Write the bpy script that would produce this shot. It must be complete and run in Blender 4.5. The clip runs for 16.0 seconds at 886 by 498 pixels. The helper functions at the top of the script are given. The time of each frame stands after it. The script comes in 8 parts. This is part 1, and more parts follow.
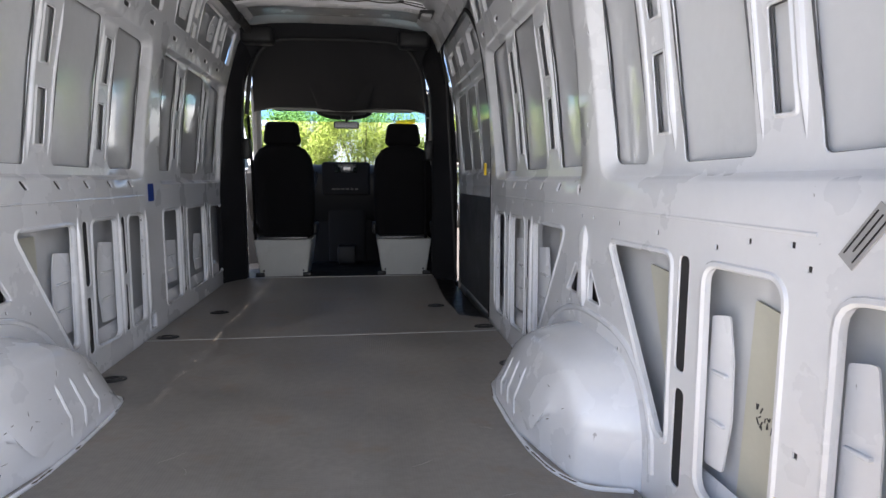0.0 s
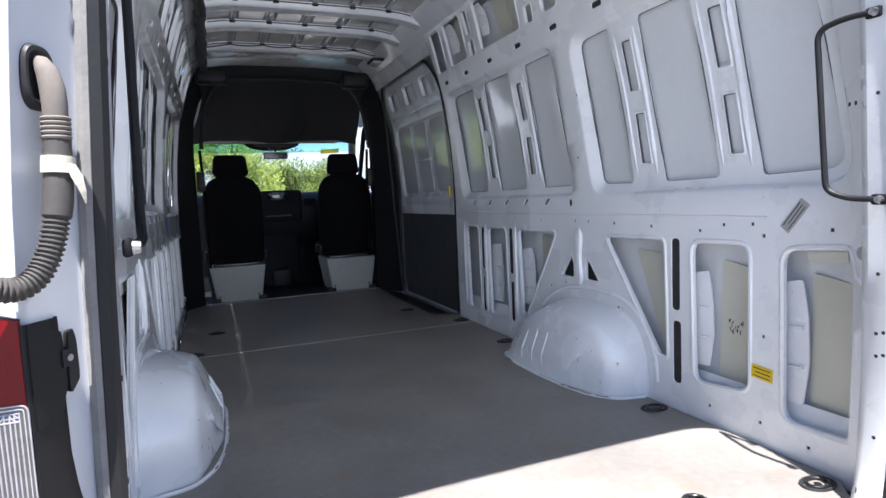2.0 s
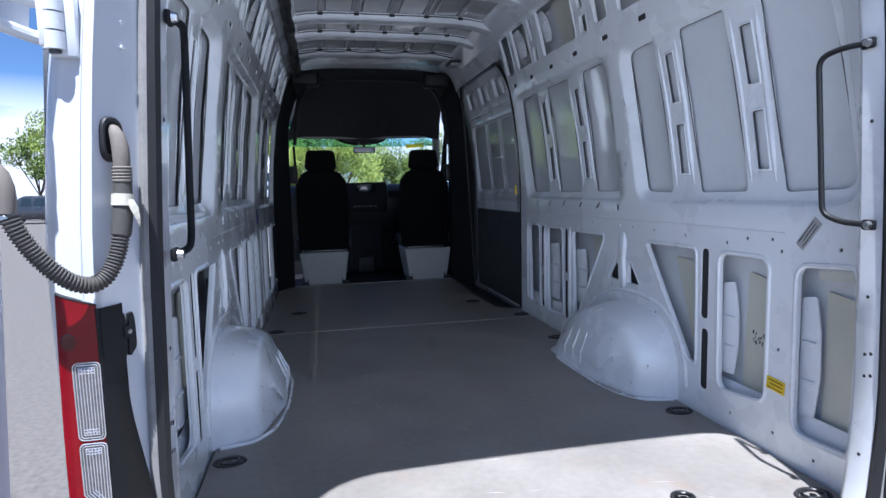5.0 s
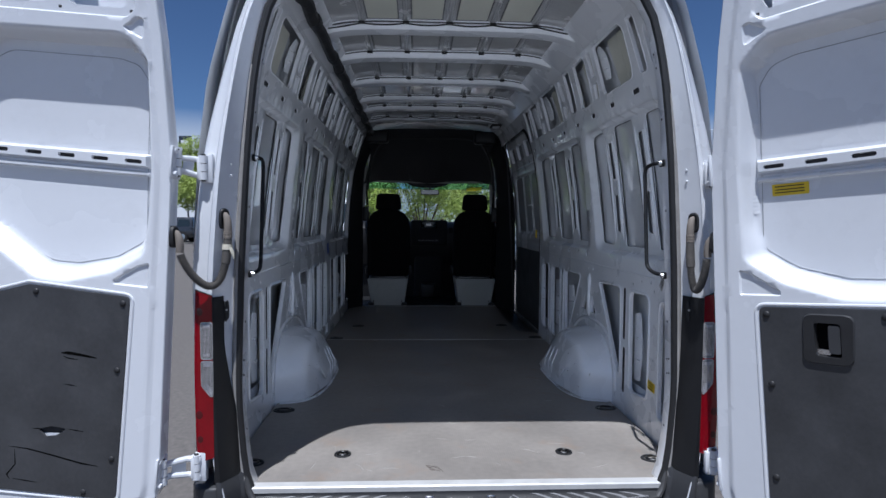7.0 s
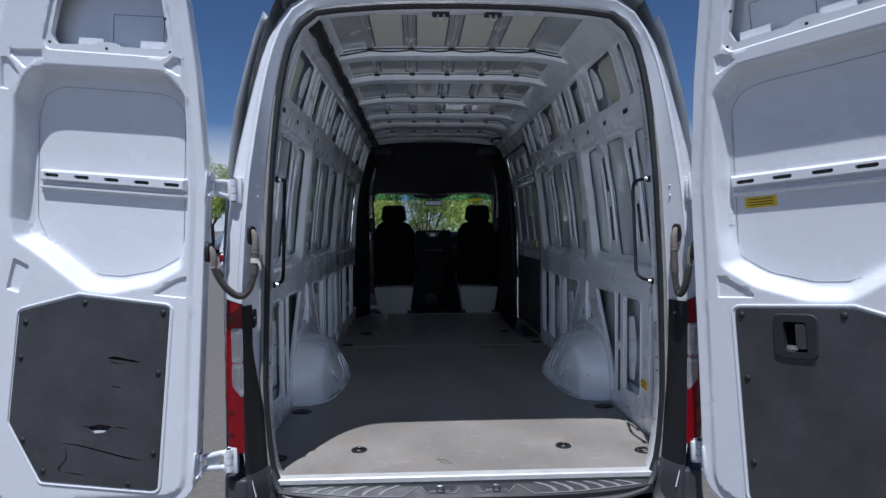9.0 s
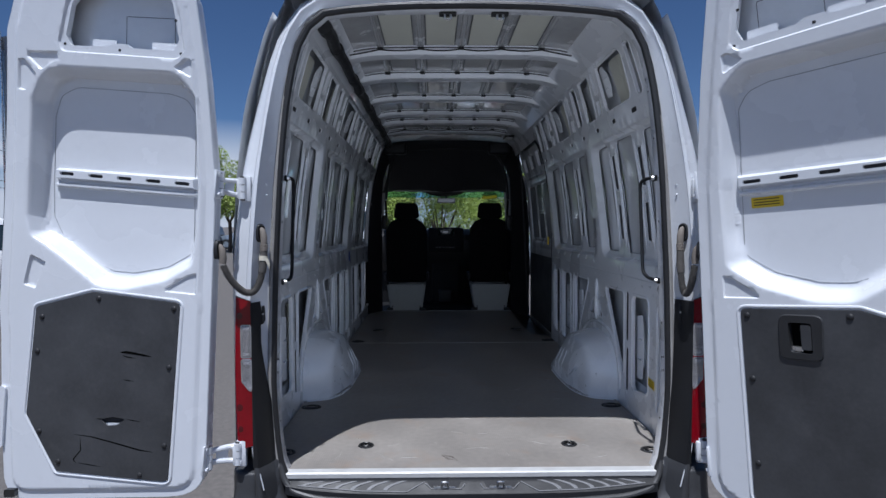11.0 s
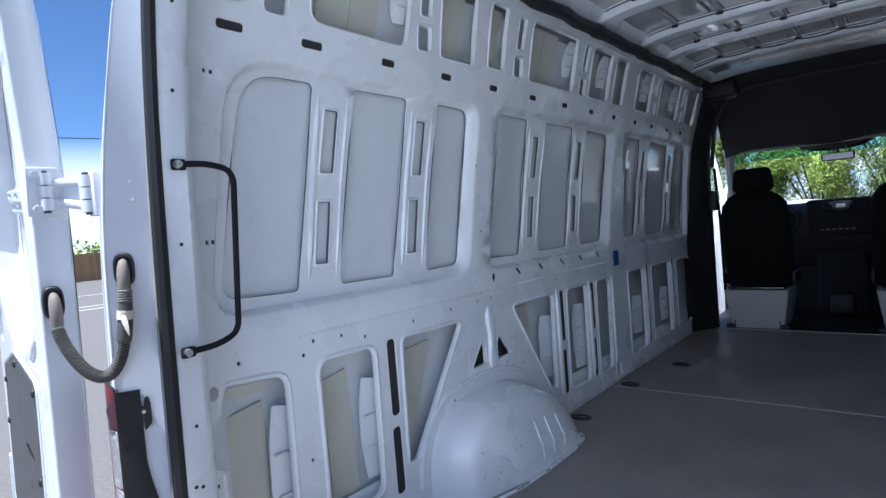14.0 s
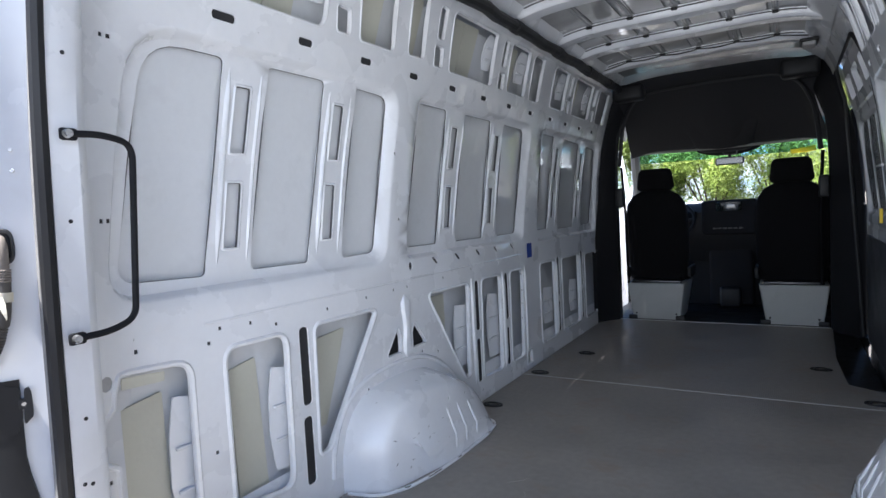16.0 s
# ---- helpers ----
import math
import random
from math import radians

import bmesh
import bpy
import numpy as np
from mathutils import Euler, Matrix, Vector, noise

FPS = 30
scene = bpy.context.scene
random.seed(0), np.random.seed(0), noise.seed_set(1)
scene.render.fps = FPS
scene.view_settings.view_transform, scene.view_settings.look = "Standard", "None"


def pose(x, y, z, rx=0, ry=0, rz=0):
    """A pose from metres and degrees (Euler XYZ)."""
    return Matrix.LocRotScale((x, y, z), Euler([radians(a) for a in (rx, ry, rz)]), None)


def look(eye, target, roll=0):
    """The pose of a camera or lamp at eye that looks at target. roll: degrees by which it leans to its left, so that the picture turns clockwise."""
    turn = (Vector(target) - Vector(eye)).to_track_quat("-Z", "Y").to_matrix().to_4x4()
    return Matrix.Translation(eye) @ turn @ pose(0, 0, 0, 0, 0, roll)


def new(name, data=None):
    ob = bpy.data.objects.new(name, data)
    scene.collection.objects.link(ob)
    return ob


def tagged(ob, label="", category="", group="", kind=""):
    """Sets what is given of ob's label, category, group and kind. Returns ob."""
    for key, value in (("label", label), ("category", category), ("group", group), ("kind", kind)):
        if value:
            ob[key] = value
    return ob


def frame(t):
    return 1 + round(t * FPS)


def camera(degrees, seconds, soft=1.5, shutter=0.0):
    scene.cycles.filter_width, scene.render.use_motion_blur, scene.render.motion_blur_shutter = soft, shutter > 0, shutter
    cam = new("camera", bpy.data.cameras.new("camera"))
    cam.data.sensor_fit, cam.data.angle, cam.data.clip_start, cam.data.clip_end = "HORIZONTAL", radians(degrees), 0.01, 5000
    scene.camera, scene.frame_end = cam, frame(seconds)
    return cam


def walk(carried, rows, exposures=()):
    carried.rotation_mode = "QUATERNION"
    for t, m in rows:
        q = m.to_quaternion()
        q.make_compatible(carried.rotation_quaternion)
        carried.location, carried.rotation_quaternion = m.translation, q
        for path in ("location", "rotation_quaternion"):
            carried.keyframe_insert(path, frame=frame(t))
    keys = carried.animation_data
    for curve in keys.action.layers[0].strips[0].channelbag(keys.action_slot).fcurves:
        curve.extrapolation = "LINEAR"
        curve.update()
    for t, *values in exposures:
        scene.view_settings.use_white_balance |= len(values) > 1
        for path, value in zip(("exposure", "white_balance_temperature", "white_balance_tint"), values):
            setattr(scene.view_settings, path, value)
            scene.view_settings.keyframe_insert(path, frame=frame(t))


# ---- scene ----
cam = camera(75.1, 16.0)
PATH = [
    (0, (0.2, -0.418, 0.807), (0.464, 1.55, 0.567), 0.2),
    (0.5, (0.084, -0.684, 0.806), (0.262, 1.301, 0.633), -0.2),
    (1, (-0.117, -0.834, 0.814), (0.016, 1.155, 0.658), 0.3),
    (1.5, (-0.381, -0.868, 0.781), (0.0, 1.09, 0.629), -1.2),
    (2, (-0.661, -0.862, 0.825), (0.075, 0.989, 0.647), -2.5),
    (2.5, (-0.789, -0.795, 0.834), (0.161, 0.95, 0.61), -3.0),
    (3, (-0.899, -0.737, 0.849), (0.238, 0.891, 0.616), -2.0),
    (3.5, (-0.893, -0.719, 0.84), (0.359, 0.823, 0.607), -0.8),
    (4, (-0.86, -0.732, 0.838), (0.313, 0.869, 0.592), -1.4),
    (4.5, (-0.705, -0.852, 0.835), (0.109, 0.958, 0.586), -2.2),
    (5, (-0.505, -1.125, 0.885), (-0.093, 0.821, 0.677), -1.3),
    (5.2, (-0.424, -1.27, 0.894), (-0.117, 0.698, 0.709), -0.8),
    (7.5, (-0.166, -2.18, 0.987), (-0.072, -0.184, 0.891), 0.5),
    (8, (-0.178, -2.191, 0.985), (-0.076, -0.195, 0.897), 0.3),
    (8.5, (-0.196, -2.305, 0.992), (-0.102, -0.308, 0.919), -0.1),
    (10.8, (-0.157, -2.352, 1.004), (-0.104, -0.354, 0.935), -0.0),
    (11, (-0.154, -2.349, 1.005), (-0.122, -0.351, 0.923), -0.1),
    (11.5, (-0.135, -2.319, 0.995), (-0.182, -0.323, 0.876), -0.5),
    (12, (-0.061, -2.115, 0.891), (-0.233, -0.125, 0.783), -1.3),
    (12.5, (0.005, -1.661, 0.856), (-0.432, 0.287, 0.729), -2.7),
    (13, (0.183, -1.243, 0.908), (-0.567, 0.606, 0.761), -3.9),
    (13.5, (0.352, -0.864, 0.961), (-0.71, 0.826, 0.838), -4.7),
    (14, (0.505, -0.626, 1.012), (-0.759, 0.922, 0.934), -4.7),
    (14.5, (0.677, -0.563, 1.029), (-0.685, 0.899, 0.955), -4.5),
    (15, (0.699, -0.557, 1.027), (-0.696, 0.874, 0.932), -4.4),
    (15.5, (0.688, -0.561, 1.018), (-0.628, 0.941, 0.916), -4.2),
    (16, (0.502, -0.618, 0.993), (-0.53, 1.091, 0.871), -3.2),
]
EXPOSURES = [(0, 2.0, 6850, 14), (0.5, 2.03, 7200, 14), (1, 1.93, 6950, 13), (1.8, 1.67, 6200, 13), (3.5, 0.92, 5420, 13), (5.2, 1.17, 5420, 13), (7.3, 0.0, 5580, 12), (11, -0.05, 5580, 12), (12, 0.02, 5580, 12), (13, 0.55, 5420, 11), (14, 1.26, 5420, 10.5), (15.3, 1.52, 5350, 10), (16, 1.80, 6080, 11)]
walk(cam, [(t, look(eye, target, roll)) for t, eye, target, roll in PATH], EXPOSURES)

# ---- world, sun ----
GROUND = -0.66
SUN_WAY = Vector((0.115, 0.353, -1.0)).normalized()

world = bpy.data.worlds.new("world")
scene.world = world
world.use_nodes = True
wn, wl = world.node_tree.nodes, world.node_tree.links
wn.clear()
sky = wn.new("ShaderNodeTexSky")
sky.sky_type = "NISHITA"
sky.sun_disc = False
sky.sun_elevation = math.asin(-SUN_WAY.z)
sky.sun_rotation = math.atan2(-SUN_WAY.x, -SUN_WAY.y)
sky.altitude, sky.air_density, sky.dust_density, sky.ozone_density = 2200, 1.0, 0.1, 6.0
wtc = wn.new("ShaderNodeTexCoord")
wmap = wn.new("ShaderNodeMapping")
wmap.inputs["Scale"].default_value = (1.0, 1.0, 3.2)
wnoise = wn.new("ShaderNodeTexNoise")
wnoise.inputs["Scale"].default_value = 2.3
wnoise.inputs["Detail"].default_value = 9
wnoise.inputs["Roughness"].default_value = 0.58
wramp = wn.new("ShaderNodeValToRGB")
wramp.color_ramp.elements[0].position, wramp.color_ramp.elements[1].position = 0.36, 0.50
wsep = wn.new("ShaderNodeSeparateXYZ")
wlow = wn.new("ShaderNodeMapRange")
wlow.inputs["From Min"].default_value, wlow.inputs["From Max"].default_value = 0.17, 0.10
wlow.inputs["To Min"].default_value, wlow.inputs["To Max"].default_value = 0.0, 1.0
wmul = wn.new("ShaderNodeMath")
wmul.operation = "MULTIPLY"
wmix = wn.new("ShaderNodeMixRGB")
wmix.inputs["Color2"].default_value = (9.0, 9.3, 9.8, 1)
wbg = wn.new("ShaderNodeBackground")
wbg.inputs["Strength"].default_value = 0.062
wout = wn.new("ShaderNodeOutputWorld")
wl.new(wtc.outputs["Generated"], wmap.inputs["Vector"])
wl.new(wmap.outputs["Vector"], wnoise.inputs["Vector"])
wl.new(wnoise.outputs["Fac"], wramp.inputs["Fac"])
wl.new(wtc.outputs["Generated"], wsep.inputs["Vector"])
wl.new(wsep.outputs["Z"], wlow.inputs["Value"])
wl.new(wramp.outputs["Color"], wmul.inputs[0])
wl.new(wlow.outputs["Result"], wmul.inputs[1])
wl.new(wmul.outputs["Value"], wmix.inputs["Fac"])
wl.new(sky.outputs["Color"], wmix.inputs["Color1"])
wl.new(wmix.outputs["Color"], wbg.inputs["Color"])
wl.new(wbg.outputs["Background"], wout.inputs["Surface"])

sun_data = bpy.data.lights.new("sun", "SUN")
sun_data.energy, sun_data.angle, sun_data.color = 4.9, radians(0.55), (1.0, 0.955, 0.89)
sun = new("sun", sun_data)
sun.matrix_world = look((-8, -18, 40), Vector((-8, -18, 40)) + SUN_WAY)

# daylight entering by the open rear doorway
sky_data = bpy.data.lights.new("doorway_daylight", "AREA")
sky_data.shape, sky_data.size, sky_data.size_y = "RECTANGLE", 1.45, 1.60
sky_data.energy, sky_data.spread, sky_data.color = 2.8, radians(130), (0.92, 0.96, 1.0)
doorway = new("doorway_daylight", sky_data)
doorway.matrix_world = look((0, -0.03, 0.95), (0, 1, 1.24))


# ---- materials ----
def mat(name, base, rough=0.5, metal=0.0, var=0.08, scale=6.0, bump=0.0, bscale=120.0, coat=0.0, dark=None, stain=0.0, sscale=3.0,
        rvar=0.08, spec=0.5, random_tint=0.0, trans=0.0):
    """A surface with grain and stains: base colour, variation at two scales, relief and uneven gloss."""
    m = bpy.data.materials.new(name)
    m.use_nodes = True
    n, l = m.node_tree.nodes, m.node_tree.links
    b = n["Principled BSDF"]
    tc = n.new("ShaderNodeTexCoord")
    big = n.new("ShaderNodeTexNoise")
    big.inputs["Scale"].default_value, big.inputs["Detail"].default_value = scale, 6
    fine = n.new("ShaderNodeTexNoise")
    fine.inputs["Scale"].default_value, fine.inputs["Detail"].default_value = scale * 14, 3
    for t in (big, fine):
        l.new(tc.outputs["Object"], t.inputs["Vector"])
    mixf = n.new("ShaderNodeMath")
    mixf.operation = "MULTIPLY_ADD"
    l.new(fine.outputs["Fac"], mixf.inputs[0])
    mixf.inputs[1].default_value = 0.4
    l.new(big.outputs["Fac"], mixf.inputs[2])
    ramp = n.new("ShaderNodeMapRange")
    ramp.inputs["From Min"].default_value, ramp.inputs["From Max"].default_value = 0.4, 1.0
    ramp.inputs["To Min"].default_value, ramp.inputs["To Max"].default_value = 1 - var, 1 + var
    l.new(mixf.outputs[0], ramp.inputs["Value"])
    tint = n.new("ShaderNodeMixRGB")
    tint.blend_type = "MULTIPLY"
    tint.inputs["Fac"].default_value = 1
    tint.inputs["Color1"].default_value = (*base, 1)
    l.new(ramp.outputs["Result"], tint.inputs["Color2"])
    colour = tint.outputs["Color"]
    if random_tint:
        info = n.new("ShaderNodeObjectInfo")
        rr = n.new("ShaderNodeMapRange")
        rr.inputs["To Min"].default_value, rr.inputs["To Max"].default_value = 1 - random_tint, 1 + random_tint
        l.new(info.outputs["Random"], rr.inputs["Value"])
        t2 = n.new("ShaderNodeMixRGB")
        t2.blend_type = "MULTIPLY"
        t2.inputs["Fac"].default_value = 1
        l.new(colour, t2.inputs["Color1"])
        l.new(rr.outputs["Result"], t2.inputs["Color2"])
        colour = t2.outputs["Color"]
    if dark is not None:
        sn = n.new("ShaderNodeTexNoise")
        sn.inputs["Scale"].default_value, sn.inputs["Detail"].default_value = sscale, 8
        sn.inputs["Roughness"].default_value = 0.65
        l.new(tc.outputs["Object"], sn.inputs["Vector"])
        sr = n.new("ShaderNodeMapRange")
        sr.inputs["From Min"].default_value, sr.inputs["From Max"].default_value = 0.55, 0.78
        sr.inputs["To Max"].default_value = stain
        l.new(sn.outputs["Fac"], sr.inputs["Value"])
        sm = n.new("ShaderNodeMixRGB")
        sm.inputs["Color2"].default_value = (*dark, 1)
        l.new(sr.outputs["Result"], sm.inputs["Fac"])
        l.new(colour, sm.inputs["Color1"])
        colour = sm.outputs["Color"]
    l.new(colour, b.inputs["Base Color"])
    rg = n.new("ShaderNodeMapRange")
    rg.inputs["From Min"].default_value, rg.inputs["From Max"].default_value = 0.3, 0.7
    rg.inputs["To Min"].default_value, rg.inputs["To Max"].default_value = max(0.02, rough - rvar), min(1, rough + rvar)
    l.new(big.outputs["Fac"], rg.inputs["Value"])
    l.new(rg.outputs["Result"], b.inputs["Roughness"])
    b.inputs["Metallic"].default_value = metal
    b.inputs["Coat Weight"].default_value = coat
    b.inputs["Coat Roughness"].default_value = 0.06
    b.inputs["Specular IOR Level"].default_value = spec
    if trans:
        b.inputs["Transmission Weight"].default_value = trans
    if bump:
        bt = n.new("ShaderNodeTexNoise")
        bt.inputs["Scale"].default_value, bt.inputs["Detail"].default_value = bscale, 3
        l.new(tc.outputs["Object"], bt.inputs["Vector"])
        bm_ = n.new("ShaderNodeBump")
        bm_.inputs["Strength"].default_value, bm_.inputs["Distance"].default_value = bump, 0.004
        l.new(bt.outputs["Fac"], bm_.inputs["Height"])
        l.new(bm_.outputs["Normal"], b.inputs["Normal"])
    return m


PAINT = mat("white_van_paint", (0.74, 0.76, 0.79), 0.26, var=0.025, scale=3, coat=0.5, dark=(0.42, 0.42, 0.42), stain=0.14, sscale=9, rvar=0.05)
PAINT_IN = mat("white_interior_paint", (0.84, 0.855, 0.88), 0.28, var=0.035, scale=4, coat=0.75, dark=(0.40, 0.40, 0.41), stain=0.09, sscale=14, rvar=0.09, bump=0.03, bscale=60)
SKIN = mat("grey_white_primer_skin", (0.77, 0.79, 0.81), 0.12, var=0.05, scale=3, coat=1.0, dark=(0.35, 0.35, 0.36), stain=0.2, sscale=6, rvar=0.04, spec=0.9, bump=0.25, bscale=3.5)
ROOFSKIN = mat("silvery_roof_skin", (0.60, 0.60, 0.595), 0.20, metal=0.20, var=0.12, scale=7, coat=0.6, dark=(0.30, 0.30, 0.30), stain=0.4, sscale=8, rvar=0.10, bump=0.55, bscale=11)
SILVER = mat("bright_silver_foil", (0.78, 0.775, 0.75), 0.13, metal=0.35, var=0.08, scale=9, coat=0.5, rvar=0.06, bump=0.35, bscale=9)
CREAM = mat("cream_damping_patch", (0.60, 0.595, 0.505), 0.6, var=0.05, scale=5, bump=0.12, bscale=90)
SEAL = mat("black_rubber_seal", (0.018, 0.018, 0.019), 0.55, var=0.2, scale=20, bump=0.1)
SEALDUST = mat("dusty_rubber_seal", (0.045, 0.045, 0.046), 0.5, var=0.25, scale=9, dark=(0.10, 0.095, 0.09), stain=0.5, sscale=11, bump=0.1)
SEALPALE = mat("dust_covered_rubber_lip", (0.30, 0.29, 0.275), 0.6, var=0.2, scale=14, dark=(0.12, 0.115, 0.11), stain=0.6, sscale=9, bump=0.15)
GREYPLASTIC = mat("dark_grey_grained_plastic", (0.042, 0.043, 0.046), 0.45, var=0.15, scale=8, bump=0.10, bscale=900)
PLASTIC = mat("black_grained_plastic", (0.010, 0.0105, 0.012), 0.50, spec=0.4, var=0.15, scale=8, bump=0.08, bscale=1000)
DARKTRIM = mat("dark_grey_trim", (0.010, 0.0105, 0.0125), 0.75, spec=0.25, var=0.15, scale=5, bump=0.2, bscale=400)
TREAD = mat("worn_grey_tread", (0.17, 0.17, 0.175), 0.6, var=0.2, scale=10)
HARDBOARD = mat("charcoal_hardboard", (0.050, 0.051, 0.054), 0.5, var=0.30, scale=6, bump=0.14, bscale=700, dark=(0.088, 0.087, 0.088), stain=0.55, sscale=9)
FABRIC = mat("black_seat_fabric", (0.008, 0.008, 0.009), 0.95, spec=0.15, var=0.25, scale=12, bump=0.5, bscale=700)
PALETRIM = mat("pale_grey_trim", (0.24, 0.24, 0.23), 0.7, var=0.1, scale=6, bump=0.1, bscale=500)
HEADLINER = mat("charcoal_headliner", (0.030, 0.031, 0.034), 0.95, spec=0.2, var=0.12, scale=4, bump=0.3, bscale=500)
BEIGE = mat("light_grey_seat_box", (0.50, 0.51, 0.49), 0.55, var=0.06, scale=6, dark=(0.2, 0.19, 0.17), stain=0.35, sscale=7)
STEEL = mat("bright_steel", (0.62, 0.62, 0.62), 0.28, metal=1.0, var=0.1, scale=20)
DARKSTEEL = mat("dark_ring_steel", (0.10, 0.10, 0.10), 0.35, metal=1.0, var=0.2, scale=20)
ALU = mat("brushed_aluminium", (0.58, 0.58, 0.57), 0.5, metal=0.2, var=0.1, scale=15)
HOSE = mat("dusty_black_rubber_hose", (0.085, 0.078, 0.070), 0.75, var=0.25, scale=10, dark=(0.21, 0.185, 0.16), stain=0.75, sscale=14)
TAPE = mat("cream_cloth_tape", (0.62, 0.58, 0.47), 0.8, var=0.15, scale=30, bump=0.3)
YELLOW = mat("yellow_sticker", (0.80, 0.56, 0.02), 0.5, var=0.06)
YELLOWFILM = mat("translucent_yellow_film", (0.90, 0.72, 0.05), 0.5, var=0.06, trans=0.75)
BLUE = mat("blue_sticker", (0.02, 0.06, 0.32), 0.4, var=0.1)
GREYTAG = mat("grey_silver_label", (0.42, 0.42, 0.42), 0.45, var=0.08)
INK = mat("dark_ink", (0.02, 0.02, 0.02), 0.6, var=0.1)
CRACK = mat("black_gap", (0.004, 0.004, 0.004), 0.95, var=0.1, spec=0.05)
JOINT = mat("grey_sealed_joint", (0.32, 0.33, 0.35), 0.5, var=0.25, scale=20)
SEAM = mat("dark_grey_seam", (0.10, 0.10, 0.105), 0.7, var=0.25, scale=25)
ELBOW = mat("dusty_grey_brown_rubber", (0.20, 0.175, 0.150), 0.8, var=0.18, scale=9, dark=(0.07, 0.065, 0.06), stain=0.5, sscale=14)
SCRATCH = mat("pale_scratch", (0.40, 0.38, 0.35), 0.6, var=0.2)
INKBROWN = mat("brown_scuff", (0.10, 0.08, 0.065), 0.7, var=0.2)
# near-black that puts the shade of hollows into a flat colour
VOID = mat("painted_hollow_shade", (0.03, 0.03, 0.032), 0.8, var=0.2)
RED = mat("red_lamp_lens", (0.205, 0.001, 0.006), 0.10, var=0.18, scale=22, coat=0.5, rvar=0.02, spec=0.25)
REDDARK = mat("dark_red_lens", (0.075, 0.001, 0.003), 0.2, var=0.2, scale=20, coat=0.3)
LENSBACK = mat("grey_lamp_reflector", (0.16, 0.16, 0.165), 0.12, metal=0.5, var=0.3, scale=40, coat=1.0)
CLEAR = mat("clear_lamp_lens", (0.74, 0.73, 0.74), 0.10, metal=0.6, var=0.2, scale=40, coat=1.0, rvar=0.03)
GLASS = bpy.data.materials.new("window_glass")
GLASS.use_nodes = True
_b = GLASS.node_tree.nodes["Principled BSDF"]
_b.inputs["Base Color"].default_value = (0.90, 0.95, 0.93, 1)
_b.inputs["Roughness"].default_value, _b.inputs["IOR"].default_value = 0.0, 1.08
_b.inputs["Transmission Weight"].default_value = 1.0
BAND = bpy.data.materials.new("blue_shade_band")
BAND.use_nodes = True
_b = BAND.node_tree.nodes["Principled BSDF"]
_b.inputs["Base Color"].default_value = (0.14, 0.50, 0.74, 1)
_b.inputs["Roughness"].default_value, _b.inputs["IOR"].default_value = 0.0, 1.05
_b.inputs["Transmission Weight"].default_value = 1.0


def floor_material():
    """Grey phenolic board: fine cross-hatched grip relief, dust, brown scuffs and light scratches."""
    m = mat("grey_grip_floor_board", (0.253, 0.233, 0.211), 0.48, var=0.26, scale=2.6, dark=(0.26, 0.185, 0.13), stain=0.85, sscale=4.5, rvar=0.1)
    n, l = m.node_tree.nodes, m.node_tree.links
    b = n["Principled BSDF"]
    tc = n.new("ShaderNodeTexCoord")
    waves = []
    for axis in ("X", "Y"):
        w = n.new("ShaderNodeTexWave")
        w.bands_direction = axis
        w.inputs["Scale"].default_value = 34
        w.inputs["Distortion"].default_value = 0.3
        l.new(tc.outputs["Object"], w.inputs["Vector"])
        waves.append(w)
    add = n.new("ShaderNodeMath")
    l.new(waves[0].outputs["Fac"], add.inputs[0])
    l.new(waves[1].outputs["Fac"], add.inputs[1])
    bp = n.new("ShaderNodeBump")
    bp.inputs["Strength"].default_value, bp.inputs["Distance"].default_value = 0.12, 0.002
    l.new(add.outputs[0], bp.inputs["Height"])
    l.new(bp.outputs["Normal"], b.inputs["Normal"])
    # pale scratches
    mp = n.new("ShaderNodeMapping")
    mp.inputs["Scale"].default_value = (34, 3.0, 1)
    mp.inputs["Rotation"].default_value = (0, 0, 0.5)
    sc = n.new("ShaderNodeTexNoise")
    sc.inputs["Scale"].default_value, sc.inputs["Detail"].default_value = 1.6, 4
    l.new(tc.outputs["Object"], mp.inputs["Vector"])
    l.new(mp.outputs["Vector"], sc.inputs["Vector"])
    r = n.new("ShaderNodeMapRange")
    r.inputs["From Min"].default_value, r.inputs["From Max"].default_value = 0.70, 0.80
    r.inputs["To Max"].default_value = 0.5
    l.new(sc.outputs["Fac"], r.inputs["Value"])
    old = b.inputs["Base Color"].links[0].from_socket
    mx = n.new("ShaderNodeMixRGB")
    mx.inputs["Color2"].default_value = (0.36, 0.35, 0.33, 1)
    l.new(r.outputs["Result"], mx.inputs["Fac"])
    l.new(old, mx.inputs["Color1"])
    l.new(mx.outputs["Color"], b.inputs["Base Color"])
    return m


